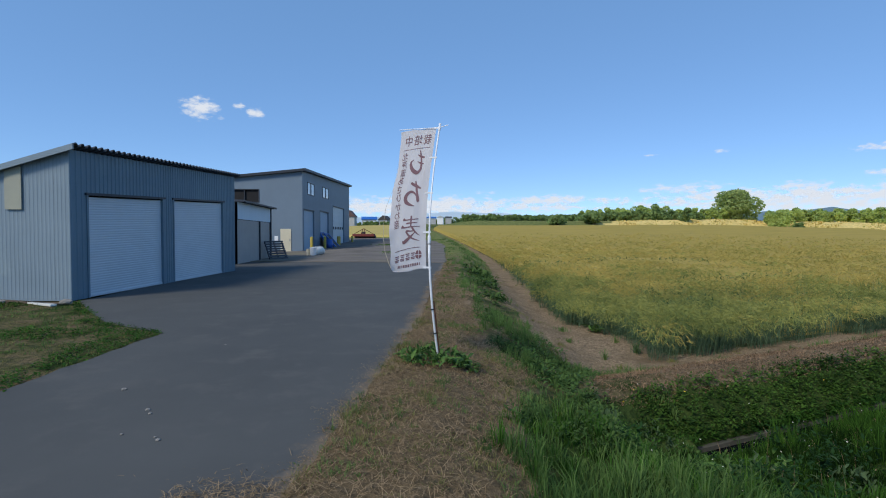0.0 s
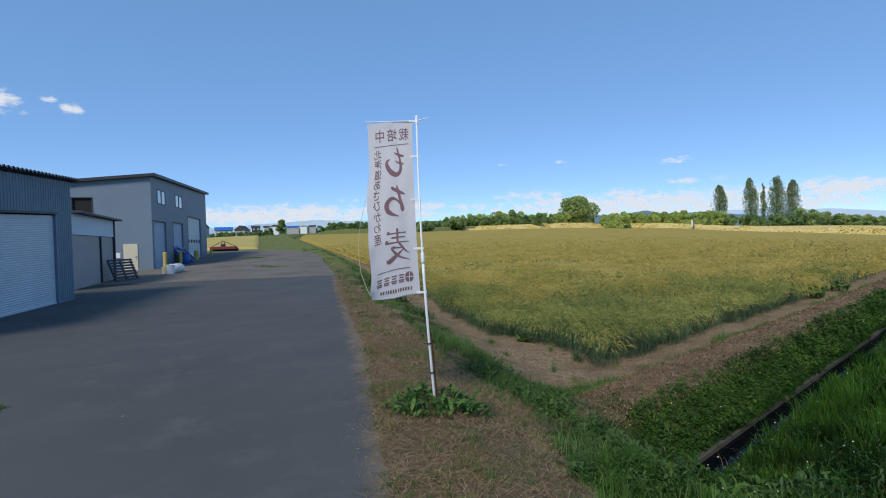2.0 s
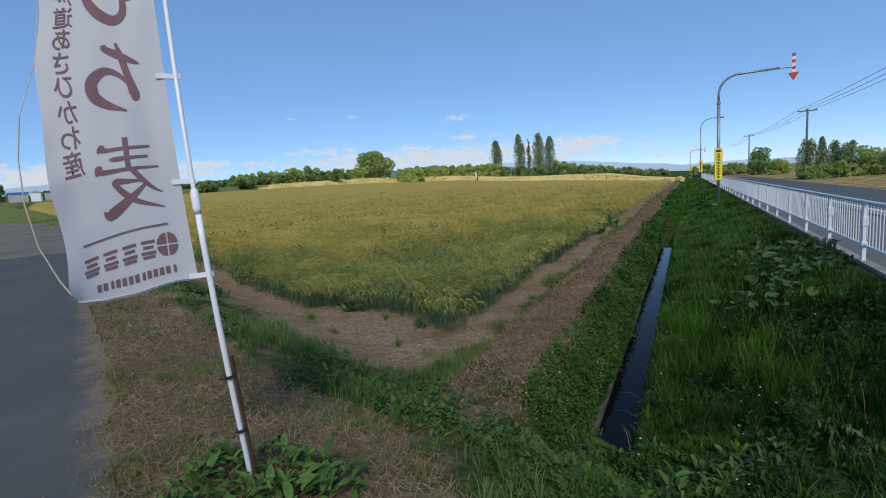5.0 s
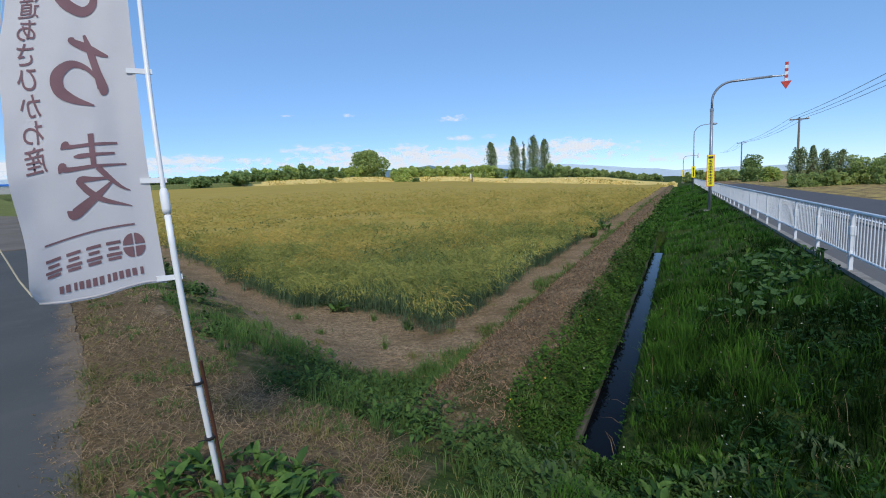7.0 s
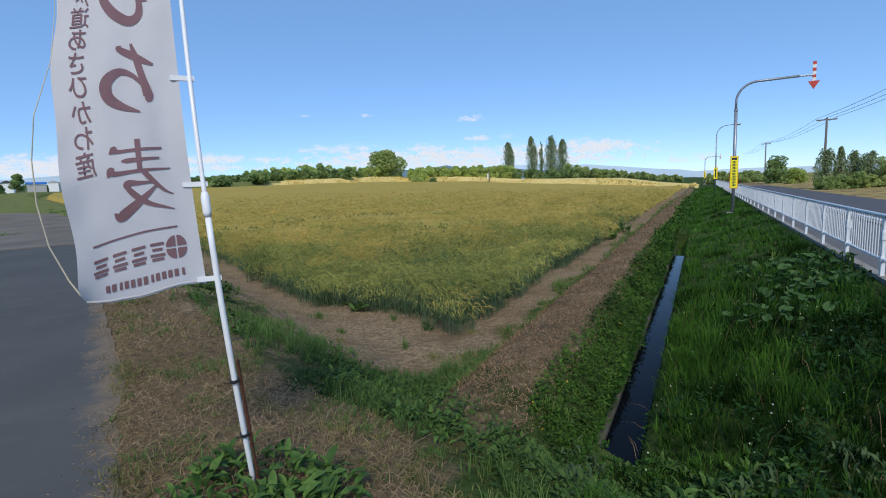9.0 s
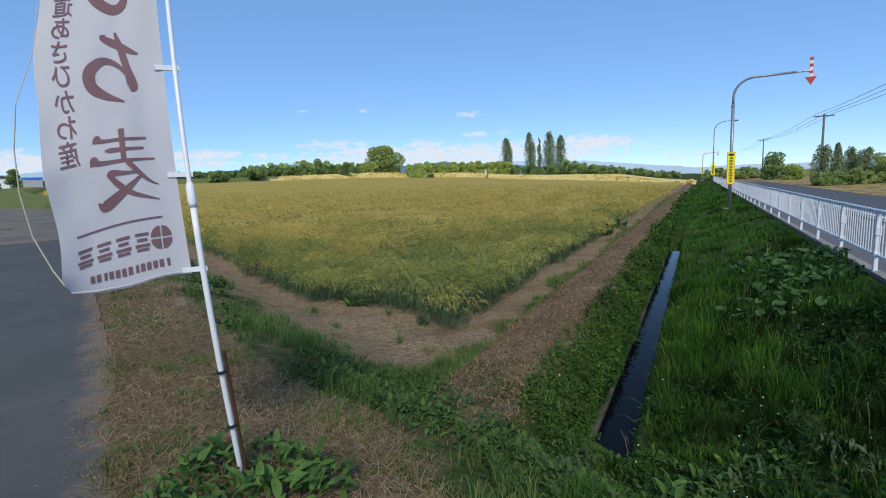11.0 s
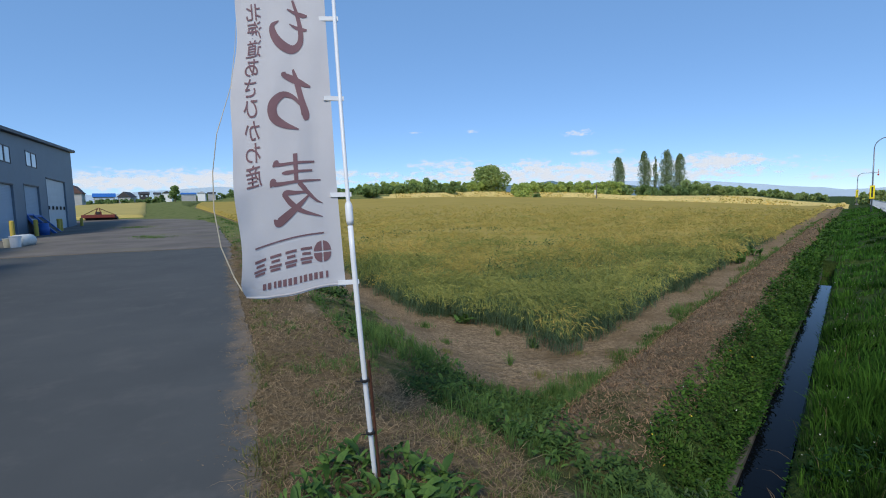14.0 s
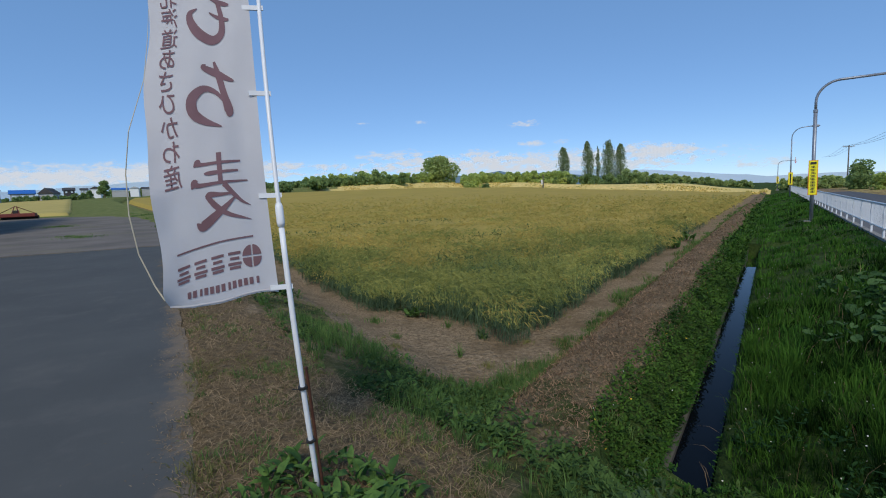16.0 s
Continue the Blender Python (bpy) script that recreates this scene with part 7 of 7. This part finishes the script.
for q in ((-34.5, -29.5, 0.205, 0.262, 0.60), (-29.2, -27.4, 0.236, 0.256, 0.42), (-27.9, -25.2, 0.222, 0.248, 0.58), (34.6, 39.6, 0.127, 0.149, 0.48), (36.0, 40.2, 0.088, 0.108, 0.55), (40.0, 42.6, 0.092, 0.106, 0.46),
          (-28, 16, 0.030, 0.088, 0.60), (10, 64, 0.026, 0.092, 0.60), (-19, -9, 0.050, 0.068, 0.66), (-8, 0, 0.056, 0.078, 0.7), (3, 13, 0.058, 0.086, 0.64), (30, 37, 0.062, 0.08, 0.7), (20, 31, 0.058, 0.086, 0.66), (47, 56, 0.05, 0.085, 0.66), (14, 29, 0.072, 0.104, 0.42), (28, 36, 0.064, 0.100, 0.42), (46, 55, 0.052, 0.092, 0.46), (8, 20, 0.060, 0.078, 0.42), (-3, 3, 0.078, 0.098, 0.34), (-20, 2, 0.040, 0.070, 0.46), (-2, 14, 0.046, 0.066, 0.46), (12, 40, 0.046, 0.072, 0.44), (38, 58, 0.030, 0.060, 0.44), (24, 26.2, 0.146, 0.160, 0.36), (56, 66, 0.02, 0.05, 0.34), (16, 20, 0.150, 0.158, 0.25)):
    cloud(*q)


# ---- clutter by the barns ----
def bucket(x, y, h, r, material, label):
    g = thing("bucket", pose(x, y, ground_z(x, y) * 0 + 0.0), label, "bucket")
    part("body", bm_tube([(0, 0, 0), (0, 0, 0.02), (0, 0, h)], [r * 0.8, r * 0.82, r], 16), material, g, smooth=False)
    part("rim", bm_tube([(0, 0, h - 0.03), (0, 0, h + 0.01)], r * 1.06, 16), material, g)
    part("handle", bm_tube([(math.cos(t) * r * 1.05, 0.0, h - 0.05 - 0.08 * math.sin(t)) for t in np.linspace(0, math.pi, 9)], 0.008, 5), M_STEEL, g)


bucket(-12.55, 32.9, 0.5, 0.21, M_CREAM, "cream plastic bucket beside the barn")
bucket(-12.15, 32.6, 0.62, 0.24, M_WHITE, "white plastic bucket beside the barn")


def tank():
    g = thing("plastic_tank", pose(-12.3, 33.9, 0, 0, 0, 85) @ Matrix.Scale(0.78, 4), "translucent white plastic tank lying on its side", "tank")
    part("body", bm_tube([(-0.95, 0, 0.42), (-0.85, 0, 0.42), (0.7, 0, 0.42), (0.85, 0, 0.42)], [0.25, 0.42, 0.42, 0.3], 18), M_PLASTIC, g, smooth=True)
    part("lid", bm_tube([(0.85, 0, 0.42), (0.95, 0, 0.42)], 0.24, 16), M_BLACK, g, "black round lid")
    part("cradle", bm_box(-0.7, 0.6, -0.3, 0.3, 0.0, 0.12, 0.02), M_STEEL, g)


tank()


def bollard(x, y, h=1.35):
    g = thing("bollard", pose(x, y, 0), "faded yellow steel bollard guarding a barn door", "bollard", "bollards at the barn")
    part("tube", bm_tube([(0, 0, 0), (0, 0, h - 0.05), (0, 0, h)], [0.13, 0.13, 0.08], 12), M_POST, g, smooth=False)
    part("foot", bm_tube([(0, 0, 0), (0, 0, 0.06)], 0.2, 12), M_CONC, g)


def on_barn(a, out):
    """A place a metres along the barn's front and out metres before it."""
    k = math.hypot(0.109, 1)
    dx, dy = -0.109 / k, 1 / k
    return -15.85 + dx * a + dy * out, 40.0 + dy * a - dx * out


for a_, o_ in ((0.3, 0.7), (4.9, 0.8), (11.3, 0.8), (12.0, 0.8), (20.3, 0.8)):
    bollard(*on_barn(a_, o_))


def leaning_rack():
    g = thing("slatted_rack", pose(-12.7, 28.3, 0, 0, 0, 72) @ Matrix.Scale(0.78, 4) @ pose(0, 0, 0, -22, 0, 0), "dark grey slatted rack leaning on the shed's shutter", "rack")
    for sx in (-0.95, 0.0, 0.9):
        part("upright", bm_box(sx - 0.05, sx + 0.05, 0.0, 0.08, 0.0, 1.55, 0.01), M_PALLET, g)
    for i in range(8):
        bm = bm_box(-1.05, 1.0, -0.035, -0.002, 0.04 + i * 0.2, 0.17 + i * 0.2, 0.01)
        part("slat", bm, M_TRIM, g)


leaning_rack()


def leaning_frames():
    """Dark boards in blue frames and a blue drum, set against the barn."""
    for a0, out, w, h, lean, inner, lab in ((7.2, 0.95, 1.5, 2.05, -30, M_BLACK, "dark board in a blue frame leaning on the barn"), (8.7, 1.5, 1.7, 2.2, -42, M_BLACK, "dark slatted panel in a blue frame leaning on the barn")):
        x, y = on_barn(a0, out)
        g = thing("framed_panel", pose(x, y, 0, 0, 0, 96) @ pose(0, 0, 0, lean, 0, 0), lab, "panel", "panels leaning on the barn")
        part("board", bm_box(-w / 2 + 0.1, w / 2 - 0.1, 0.0, 0.05, 0.1, h - 0.1), inner, g)
        for sx in (-1, 1):
            part("stile", bm_box(sx * w / 2 - 0.09, sx * w / 2 + 0.09, -0.07, 0.09, 0, h, 0.015), M_TARP, g, "blue plastic bar")
        for z in (0.0, h - 0.16):
            part("rail", bm_box(-w / 2 + 0.093, w / 2 - 0.093, -0.06, 0.08, z, z + 0.16, 0.012), M_TARP, g, "blue plastic bar")
        for i in range(4):
            z = 0.42 + i * (h - 0.6) / 4
            part("slat", bm_box(-w / 2 + 0.093, w / 2 - 0.093, -0.045, -0.004, z, z + 0.11, 0.008), M_STEEL if w < 1.6 else M_BLACK, g)
    x, y = on_barn(5.9, 1.0)
    g = thing("drum", pose(x, y, 0), "blue plastic drum standing by the panels", "drum")
    part("body", bm_tube([(0, 0, 0), (0, 0, 0.03), (0, 0, 0.35), (0, 0, 0.38), (0, 0, 0.72), (0, 0, 0.75), (0, 0, 1.02), (0, 0, 1.08)], [0.28, 0.32, 0.32, 0.35, 0.35, 0.32, 0.32, 0.27], 18), M_TARP, g, smooth=True)
    part("lid", bm_tube([(0, 0, 1.08), (0, 0, 1.12)], 0.25, 16), M_BLACK, g, "dark round lid")


leaning_frames()


def harrow():
    x, y = -18.8, 72.0
    g = thing("rotary_harrow", pose(x, y, max(0.0, ground_z(x, y) + 0.05), 0, 0, -8) @ Matrix.Scale(0.78, 4), "red farm harrow standing on the yard's edge", "farm machine")
    part("beam", bm_box(-2.3, 2.3, -0.35, 0.35, 0.35, 0.85, 0.05), M_HARROW, g, "red steel beam")
    part("hood", bm_box(-2.2, 2.2, 0.35, 0.8, 0.3, 0.62, 0.04), M_HARROW, g)
    for sx in (-0.45, 0.45):
        part("mast_leg", bm_tube([(sx, -0.2, 0.8), (sx * 0.2, 0, 1.9)], 0.07, 8), M_HARROW, g)
        part("brace", bm_tube([(sx * 0.3, 0, 1.8), (sx * 4.6, 0.1, 0.85)], 0.05, 8), M_RUST, g)
    part("gearbox", bm_box(-0.3, 0.3, -0.3, 0.3, 0.85, 1.3, 0.06), M_BLACK, g)
    for i in range(16):
        part("tine", bm_tube([(-2.2 + i * 0.293, -0.1, 0.38), (-2.2 + i * 0.293, -0.05, 0.0)], 0.035, 6), M_BLACK, g)
    part("roller", bm_tube([(-2.2, 0.95, 0.26), (2.2, 0.95, 0.26)], 0.26, 14), M_BLACK, g)


harrow()


# ---- far houses ----
def house(az, d, w, dep, h, roof_h, wall, roof, label, turn=0.0, windows=3, base=0.02):
    """A far house on its own footing, which shows at the slope base over the eye."""
    x, y, z = place(az, d)
    lift = 1.6 + base * d - z
    z += lift
    g = thing("house", pose(x, y, z, 0, 0, -az + turn), label, "house", "houses beyond the field")
    part("wall", bm_box(-w / 2, w / 2, -dep / 2, dep / 2, -1.0 - max(lift, 0), h), wall, g)
    bm = bmesh.new()
    o = 0.4
    vs = [bm.verts.new(p) for p in ((-w / 2 - o, -dep / 2 - o, h), (w / 2 + o, -dep / 2 - o, h), (w / 2 + o, dep / 2 + o, h), (-w / 2 - o, dep / 2 + o, h), (-w / 2 - o, 0, h + roof_h), (w / 2 + o, 0, h + roof_h))]
    for f in ((0, 1, 5, 4), (2, 3, 4, 5), (0, 4, 3), (1, 2, 5), (0, 3, 2, 1)):
        bm.faces.new([vs[i] for i in f])
    part("roof", bm, roof, g)
    for i in range(windows):
        c = -w / 2 + w * (i + 0.5) / windows
        wd = part("window", bm_box(c - w * 0.09, c + w * 0.09, -dep / 2 - 0.06, -dep / 2 - 0.005, h * 0.35, h * 0.75), M_GLASS, g)
        part("sill", bm_box(c - w * 0.11, c + w * 0.11, -dep / 2 - 0.14, -dep / 2 - 0.005, h * 0.32, h * 0.345), M_TRIM, wd)


house(-16.1, 215, 6.5, 4.2, 3.9, 2.9, M_HOUSE, M_ROOFB, "white house with a steep brown gable roof", 80, 2, 0.0185)
house(-13.93, 250, 7.4, 6.0, 2.4, 1.6, M_HOUSE, M_BLUEROOF, "low white house with a bright blue roof", 0, 3, 0.0215)
house(-12.05, 250, 6.0, 5.0, 2.3, 2.3, M_HOUSE, M_ROOFD, "white house with a dark gable roof", 68, 2, 0.0215)
house(-10.6, 290, 4.2, 5.0, 1.8, 1.3, M_ROOFD, M_ROOFD, "distant dark house with a low dark roof", 0, 2, 0.029)
house(-9.45, 330, 3.2, 5.0, 1.5, 1.1, M_HOUSE, M_ROOFD, "distant white house with a dark roof", 0, 2, 0.031)
house(-8.55, 330, 3.6, 5.0, 2.0, 1.3, M_WHITE, M_ROOFD, "distant plain white gabled shed", 78, 1, 0.031)
house(-6.6, 360, 8.6, 6.0, 1.1, 1.2, M_HOUSE, M_BLUEROOF, "long low white farm building with a blue roof", 0, 5, 0.0316)
house(-5.35, 380, 3.0, 5.0, 1.3, 1.3, M_WHITE, M_HOUSE, "distant plain white farm shed", 76, 1, 0.033)
house(-4.4, 390, 5.0, 6.0, 1.0, 1.2, M_HOUSE, M_ROOFD, "distant white farm building with a grey roof", 0, 3, 0.033)
house(31.6, 330, 7.0, 7.0, 3.2, 1.4, M_WHITE, M_HOUSE, "plain white shed between the far trees", 0, 0, 0.0265)


def meter_post(az, d, h):
    """A short pole with a cabinet on the far bank."""
    x, y, z = place(az, d)
    g = thing("meter_post", pose(x, y, z, 0, 0, -az), "short grey pole with a white meter box on the bank", "post")
    part("pole", bm_tube([(0, 0, -0.3), (0, 0, h)], [0.2, 0.14], 8), M_WOODPOLE, g)
    part("meter_box", bm_box(-0.75, -0.2, -0.25, 0.25, h * 0.30, h * 0.62, 0.04), M_PLASTIC, g, "white meter box")


meter_post(39.2, 172, 5.0)
tree(-7.9, 260, above(-7.9, 260, 0.055), 6.2, M_TREED, label="dark round tree standing between far houses", leaves=3000)
wood("wood", -17, -9, 240, [(-17, 0.025), (-14, 0.0285), (-12, 0.0285), (-9, 0.035)], M_TREED, "low dark hedges among the far houses", 8, 26, 6)
wood("wood", -9, 1.0, 400, [(-9, 0.039), (-6, 0.0385), (1, 0.040)], M_TREED, "low dark hedges among the far houses", 9, 34, 8)


def car(d, s, turn, paint, label):
    x, y = along(d, s)
    g = thing("car", pose(x, y, -0.33, 0, 0, turn), label, "car", "cars on the road")
    part("body", bm_box(-2.0, 2.0, -0.8, 0.8, 0.25, 0.95, 0.12), paint, g)
    part("cabin", bm_box(-1.3, 1.3, -0.72, 0.72, 0.9, 1.7, 0.15), M_DARK, g)
    for sx in (-1.25, 1.25):
        for sy in (-0.75, 0.75):
            part("wheel", bm_tube([(sx, sy - 0.1, 0.32), (sx, sy + 0.1, 0.32)], 0.32, 12), M_BLACK, g)
    for sy in (-0.55, 0.55):
        part("headlight", bm_box(-2.03, -1.98, sy - 0.15, sy + 0.15, 0.55, 0.72, 0.01), M_WHITE, g)


car(150, -4.4, RT, M_BLACK, "dark van far away on the road")
car(172, -4.6, RT, M_SHUT, "pale car far away on the road")


# ---- small plants ----
def broad_leaf(L, w, droop, seed, material=M_BIGLEAF):
    """One leaf blade with a fold and a droop, from the origin along +x."""
    rnd = random.Random(seed)
    n = 6
    V, F = [], []
    for i in range(n + 1):
        t = i / n
        hw = w / 2 * math.sin(math.pi * min(1, t * 0.92 + 0.06)) ** 0.7
        z = L * (0.55 * t - droop * t * t)
        wav = 0.06 * w * math.sin(t * 11 + seed)
        V += [(L * t, hw, z + hw * 0.35 + wav), (L * t, 0, z), (L * t, -hw, z + hw * 0.35 - wav)]
    for i in range(n):
        a = 3 * i
        F += [(a, a + 3, a + 4, a + 1), (a + 1, a + 4, a + 5, a + 2)]
    me = bpy.data.meshes.new("leaf")
    me.from_pydata(V, [], F)
    me.polygons.foreach_set("use_smooth", [True] * len(F))
    me.materials.append(material)
    return me


DOCK = [broad_leaf(1.0, 0.30 + 0.06 * (k % 3), 0.40 + 0.12 * k, k) for k in range(4)]


MUGWORT = [broad_leaf(1.0, 0.26 + 0.06 * (k % 3), 0.3 + 0.1 * k, k + 5, M_MUG) for k in range(4)]


def rosette(x, y, r, n, size, label, name="weed_clump", up=(10, 65), z=None, pale=False):
    z = ground_z(x, y) if z is None else z
    g = thing(name, pose(x, y, z), label, "weed", "broad-leaved weeds")
    rnd = random.Random(int(x * 91 + y * 57))
    for i in range(n):
        ob = new("leaf", (MUGWORT if pale else DOCK)[rnd.randrange(4)])
        ob.parent = g
        a, q = rnd.uniform(0, 360), r * math.sqrt(rnd.random())
        b = rnd.uniform(0, math.tau)
        s = size * rnd.uniform(0.55, 1.2)
        px, py = math.cos(b) * q, math.sin(b) * q
        pz = ground_z(x + px, y + py) - z + (rnd.uniform(0, 0.28) * (1 - q / r) if up[0] >= 35 else rnd.uniform(0, 0.07))
        ob.matrix_basis = pose(px, py, pz + 0.01, rnd.uniform(-25, 25), -rnd.uniform(*up) + 20, a) @ Matrix.Diagonal((s, s, s, 1))


rosette(-0.62, 5.74, 0.40, 190, 0.120, "lush green dock leaves round the foot of the pole", up=(25, 85))
rosette(-0.66, 5.80, 0.42, 150, 0.075, "small green weeds under the dock by the pole")
rosette(-0.28, 5.60, 0.2, 70, 0.115, "green broad-leaved weeds beside the pole")
rosette(3.15, 10.15, 0.08, 12, 0.12, "small green weed on the bare soil", up=(50, 85), pale=True)
rosette(2.75, 12.35, 0.16, 18, 0.26, "dark leafy plant at the barley's edge", up=(30, 75))
rosette(1.9, 8.3, 0.25, 46, 0.09, "green weeds at the foot of the verge")
rosette(1.3, 9.6, 0.3, 56, 0.09, "green weeds at the foot of the verge")
rosette(0.75, 7.5, 0.35, 80, 0.10, "green weeds on the verge slope")
rosette(0.95, 6.6, 0.35, 90, 0.11, "green weeds on the verge slope")
rosette(1.47, 5.37, 0.22, 80, 0.075, "pale green mugwort by the ditch", up=(35, 80), pale=True)
rosette(2.75, 4.75, 0.3, 110, 0.09, "dark green weeds beside the ditch's end", up=(35, 80))
rosette(2.09, 5.98, 0.22, 90, 0.075, "pale green mugwort by the ditch", up=(35, 80), pale=True)
rosette(3.18, 4.42, 0.26, 150, 0.085, "bushy pale green mugwort on the bank", up=(35, 85), pale=True)
rosette(2.57, 4.68, 0.3, 110, 0.085, "pale green mugwort among the bank grass", up=(35, 85), pale=True)
rosette(2.32, 4.99, 0.25, 70, 0.12, "broad dark green dock on the bank", up=(30, 80))
rosette(15.9, 16.1, 0.3, 26, 0.5, "dark weed standing by the field's edge", up=(40, 85))
rosette(18.5, 17.4, 0.3, 22, 0.4, "dark weed standing by the field's edge", up=(40, 85))


def round_leaf(seed):
    rnd = random.Random(seed)
    V, F = [(0.02, 0, 0)], []
    n = 14
    for i in range(n + 1):
        a = radians(25 + 310 * i / n) - math.pi
        r = 1.0 + 0.06 * rnd.uniform(-1, 1)
        V.append((math.cos(a) * r + 0.25, math.sin(a) * r, 0.34 * abs(math.sin(a)) - 0.2 * math.cos(a) + 0.05 * math.sin(i * 2.4)))
    F = [(0, i, i + 1) for i in range(1, n + 1)]
    me = bpy.data.meshes.new("leaf")
    me.from_pydata(V, [], F)
    me.materials.append(M_BURR)
    return me


ROUND = [round_leaf(k) for k in range(3)]


def butterbur(x, y, n, r, size):
    z = ground_z(x, y)
    g = thing("butterbur", pose(x, y, z), "large round-leaved butterbur growing on the bank", "weed", "butterbur on the bank")
    rnd = random.Random(int(x * 77 + y))
    stem = bm_tube([(0, 0, 0), (0, 0, 1)], 0.012, 5)
    first = None
    for i in range(n):
        q, b = r * math.sqrt(rnd.random()), rnd.uniform(0, math.tau)
        px, py, h = math.cos(b) * q, math.sin(b) * q, rnd.uniform(0.12, 0.26)
        pz = ground_z(x + px, y + py) - z
        ob = new("leaf", ROUND[rnd.randrange(3)])
        ob.parent = g
        s = size * rnd.uniform(0.6, 1.15)
        ob.matrix_basis = pose(px, py, pz + h, rnd.uniform(-38, 38), rnd.uniform(-38, 38), rnd.uniform(0, 360)) @ Matrix.Diagonal((s, s, s, 1))
        if first is None:
            first = part("stalk", stem, M_LEAF, g)
            st = first
        else:
            st = first.copy()
            scene.collection.objects.link(st)
            st.parent = g
        st.matrix_basis = Matrix.Translation((px, py, pz)) @ Matrix.Diagonal((1, 1, h, 1))


butterbur(7.0, 6.35, 50, 0.7, 0.062)
butterbur(8.7, 6.6, 60, 0.75, 0.068)
butterbur(10.4, 7.5, 84, 1.05, 0.075)


def flowers():
    P, k, S = scatter(1.5, 30, 0.3, 4.1, 5, 8, 30, 1.0)
    keep = ~((S > 3.1) & (S < 3.65))
    P = P[keep]
    P[:, 2] += rng.uniform(0.16, 0.30, len(P))
    V, F = leaf_quads(P, rng.uniform(0.005, 0.011, len(P)))
    V2, F2 = leaf_quads(P, rng.uniform(0.005, 0.011, len(P)))
    V, F = join([(V, F), (V2, F2)])
    stuff("clover_flowers", V, F, M_FLOWER, "small white clover flowers and seed heads in the grass", "flowers")
    P, k, S = scatter(1.5, 9, 3.7, 4.1, 5, 8, 20, 1.0)
    P[:, 2] += rng.uniform(0.14, 0.24, len(P))
    V, F = leaf_quads(P, rng.uniform(0.01, 0.018, len(P)))
    stuff("yellow_flowers", V, F, M_FLOWERY, "small yellow flowers by the ditch", "flowers")


flowers()


def stones():
    P, k, S = scatter(1.4, 35, 4.0, 16, 170, 8, 40, 1.2)
    keep = (field_edge(P[:, 0], S) < -0.1) & ((S < 4.95) | (rng.random(len(P)) < 0.35))
    P = P[keep]
    n = len(P)
    r = (0.009 + 0.036 * rng.random(n) ** 2) * np.where(S[keep] < 5, 0.8, 1.0)
    d = np.array([(1, 0, 0), (-0.5, 0.87, 0), (-0.5, -0.87, 0), (0, 0, 1.05)])
    V = P[:, None, :] + d[None] * r[:, None, None] * rng.uniform(0.7, 1.3, (n, 4, 1))
    b = np.arange(n)[:, None] * 4
    F = np.concatenate([b + [0, 1, 3], b + [1, 2, 3], b + [2, 0, 3]])
    stuff("clods", V.reshape(-1, 3), F, M_SOIL, "small clods of dry soil", "clods")


M_SOIL = mat("dry_soil", (0.23, 0.168, 0.103), (0.12, 0.087, 0.052), rough=0.95, scale=6, fine=40, bump=0.3, island=0.6)
stones()


def stone(x, y, r, label):
    bm = bmesh.new()
    bmesh.ops.create_icosphere(bm, subdivisions=2, radius=r)
    for v in bm.verts:
        v.co *= 1 + 0.35 * noise.noise(v.co * (1.6 / r) + Vector((x, y, 0)))
        v.co.z = max(v.co.z * 0.55, -0.3 * r)
    ob = part("stone", bm, M_CONC)
    ob.matrix_basis = pose(x, y, 0.28 * r)
    tagged(ob, label, "stone", "stones on the driveway")


for x_, y_, r_ in ((-3.57, 4.37, 0.035), (-2.95, 3.88, 0.028), (-2.87, 3.8, 0.022), (-2.79, 3.38, 0.018), (-2.44, 3.31, 0.025), (-2.5, 3.36, 0.015), (-3.62, 6.3, 0.02)):
    stone(x_, y_, r_ * 0.7, "small pale stone lying on the asphalt")


def plank(x, y, turn, length, material, label):
    g = thing("plank", pose(x, y, -0.01, 0, 0, turn), label, "plank", "scrap by the garage")
    bm = bm_box(-length / 2, length / 2, -0.06, 0.06, 0.0, 0.045, 0.006)
    part("board", bm, material, g)


plank(-10.3, 9.72, 168, 2.2, M_BARK, "weathered brown plank lying along the garage wall")
plank(-9.75, 9.55, 160, 1.1, M_PLASTIC, "pale scrap board lying by the garage corner")
stone(-9.2, 9.62, 0.13, "pale concrete lump at the garage corner")
stone(-10.75, 9.6, 0.09, "rough stone lying by the garage wall")
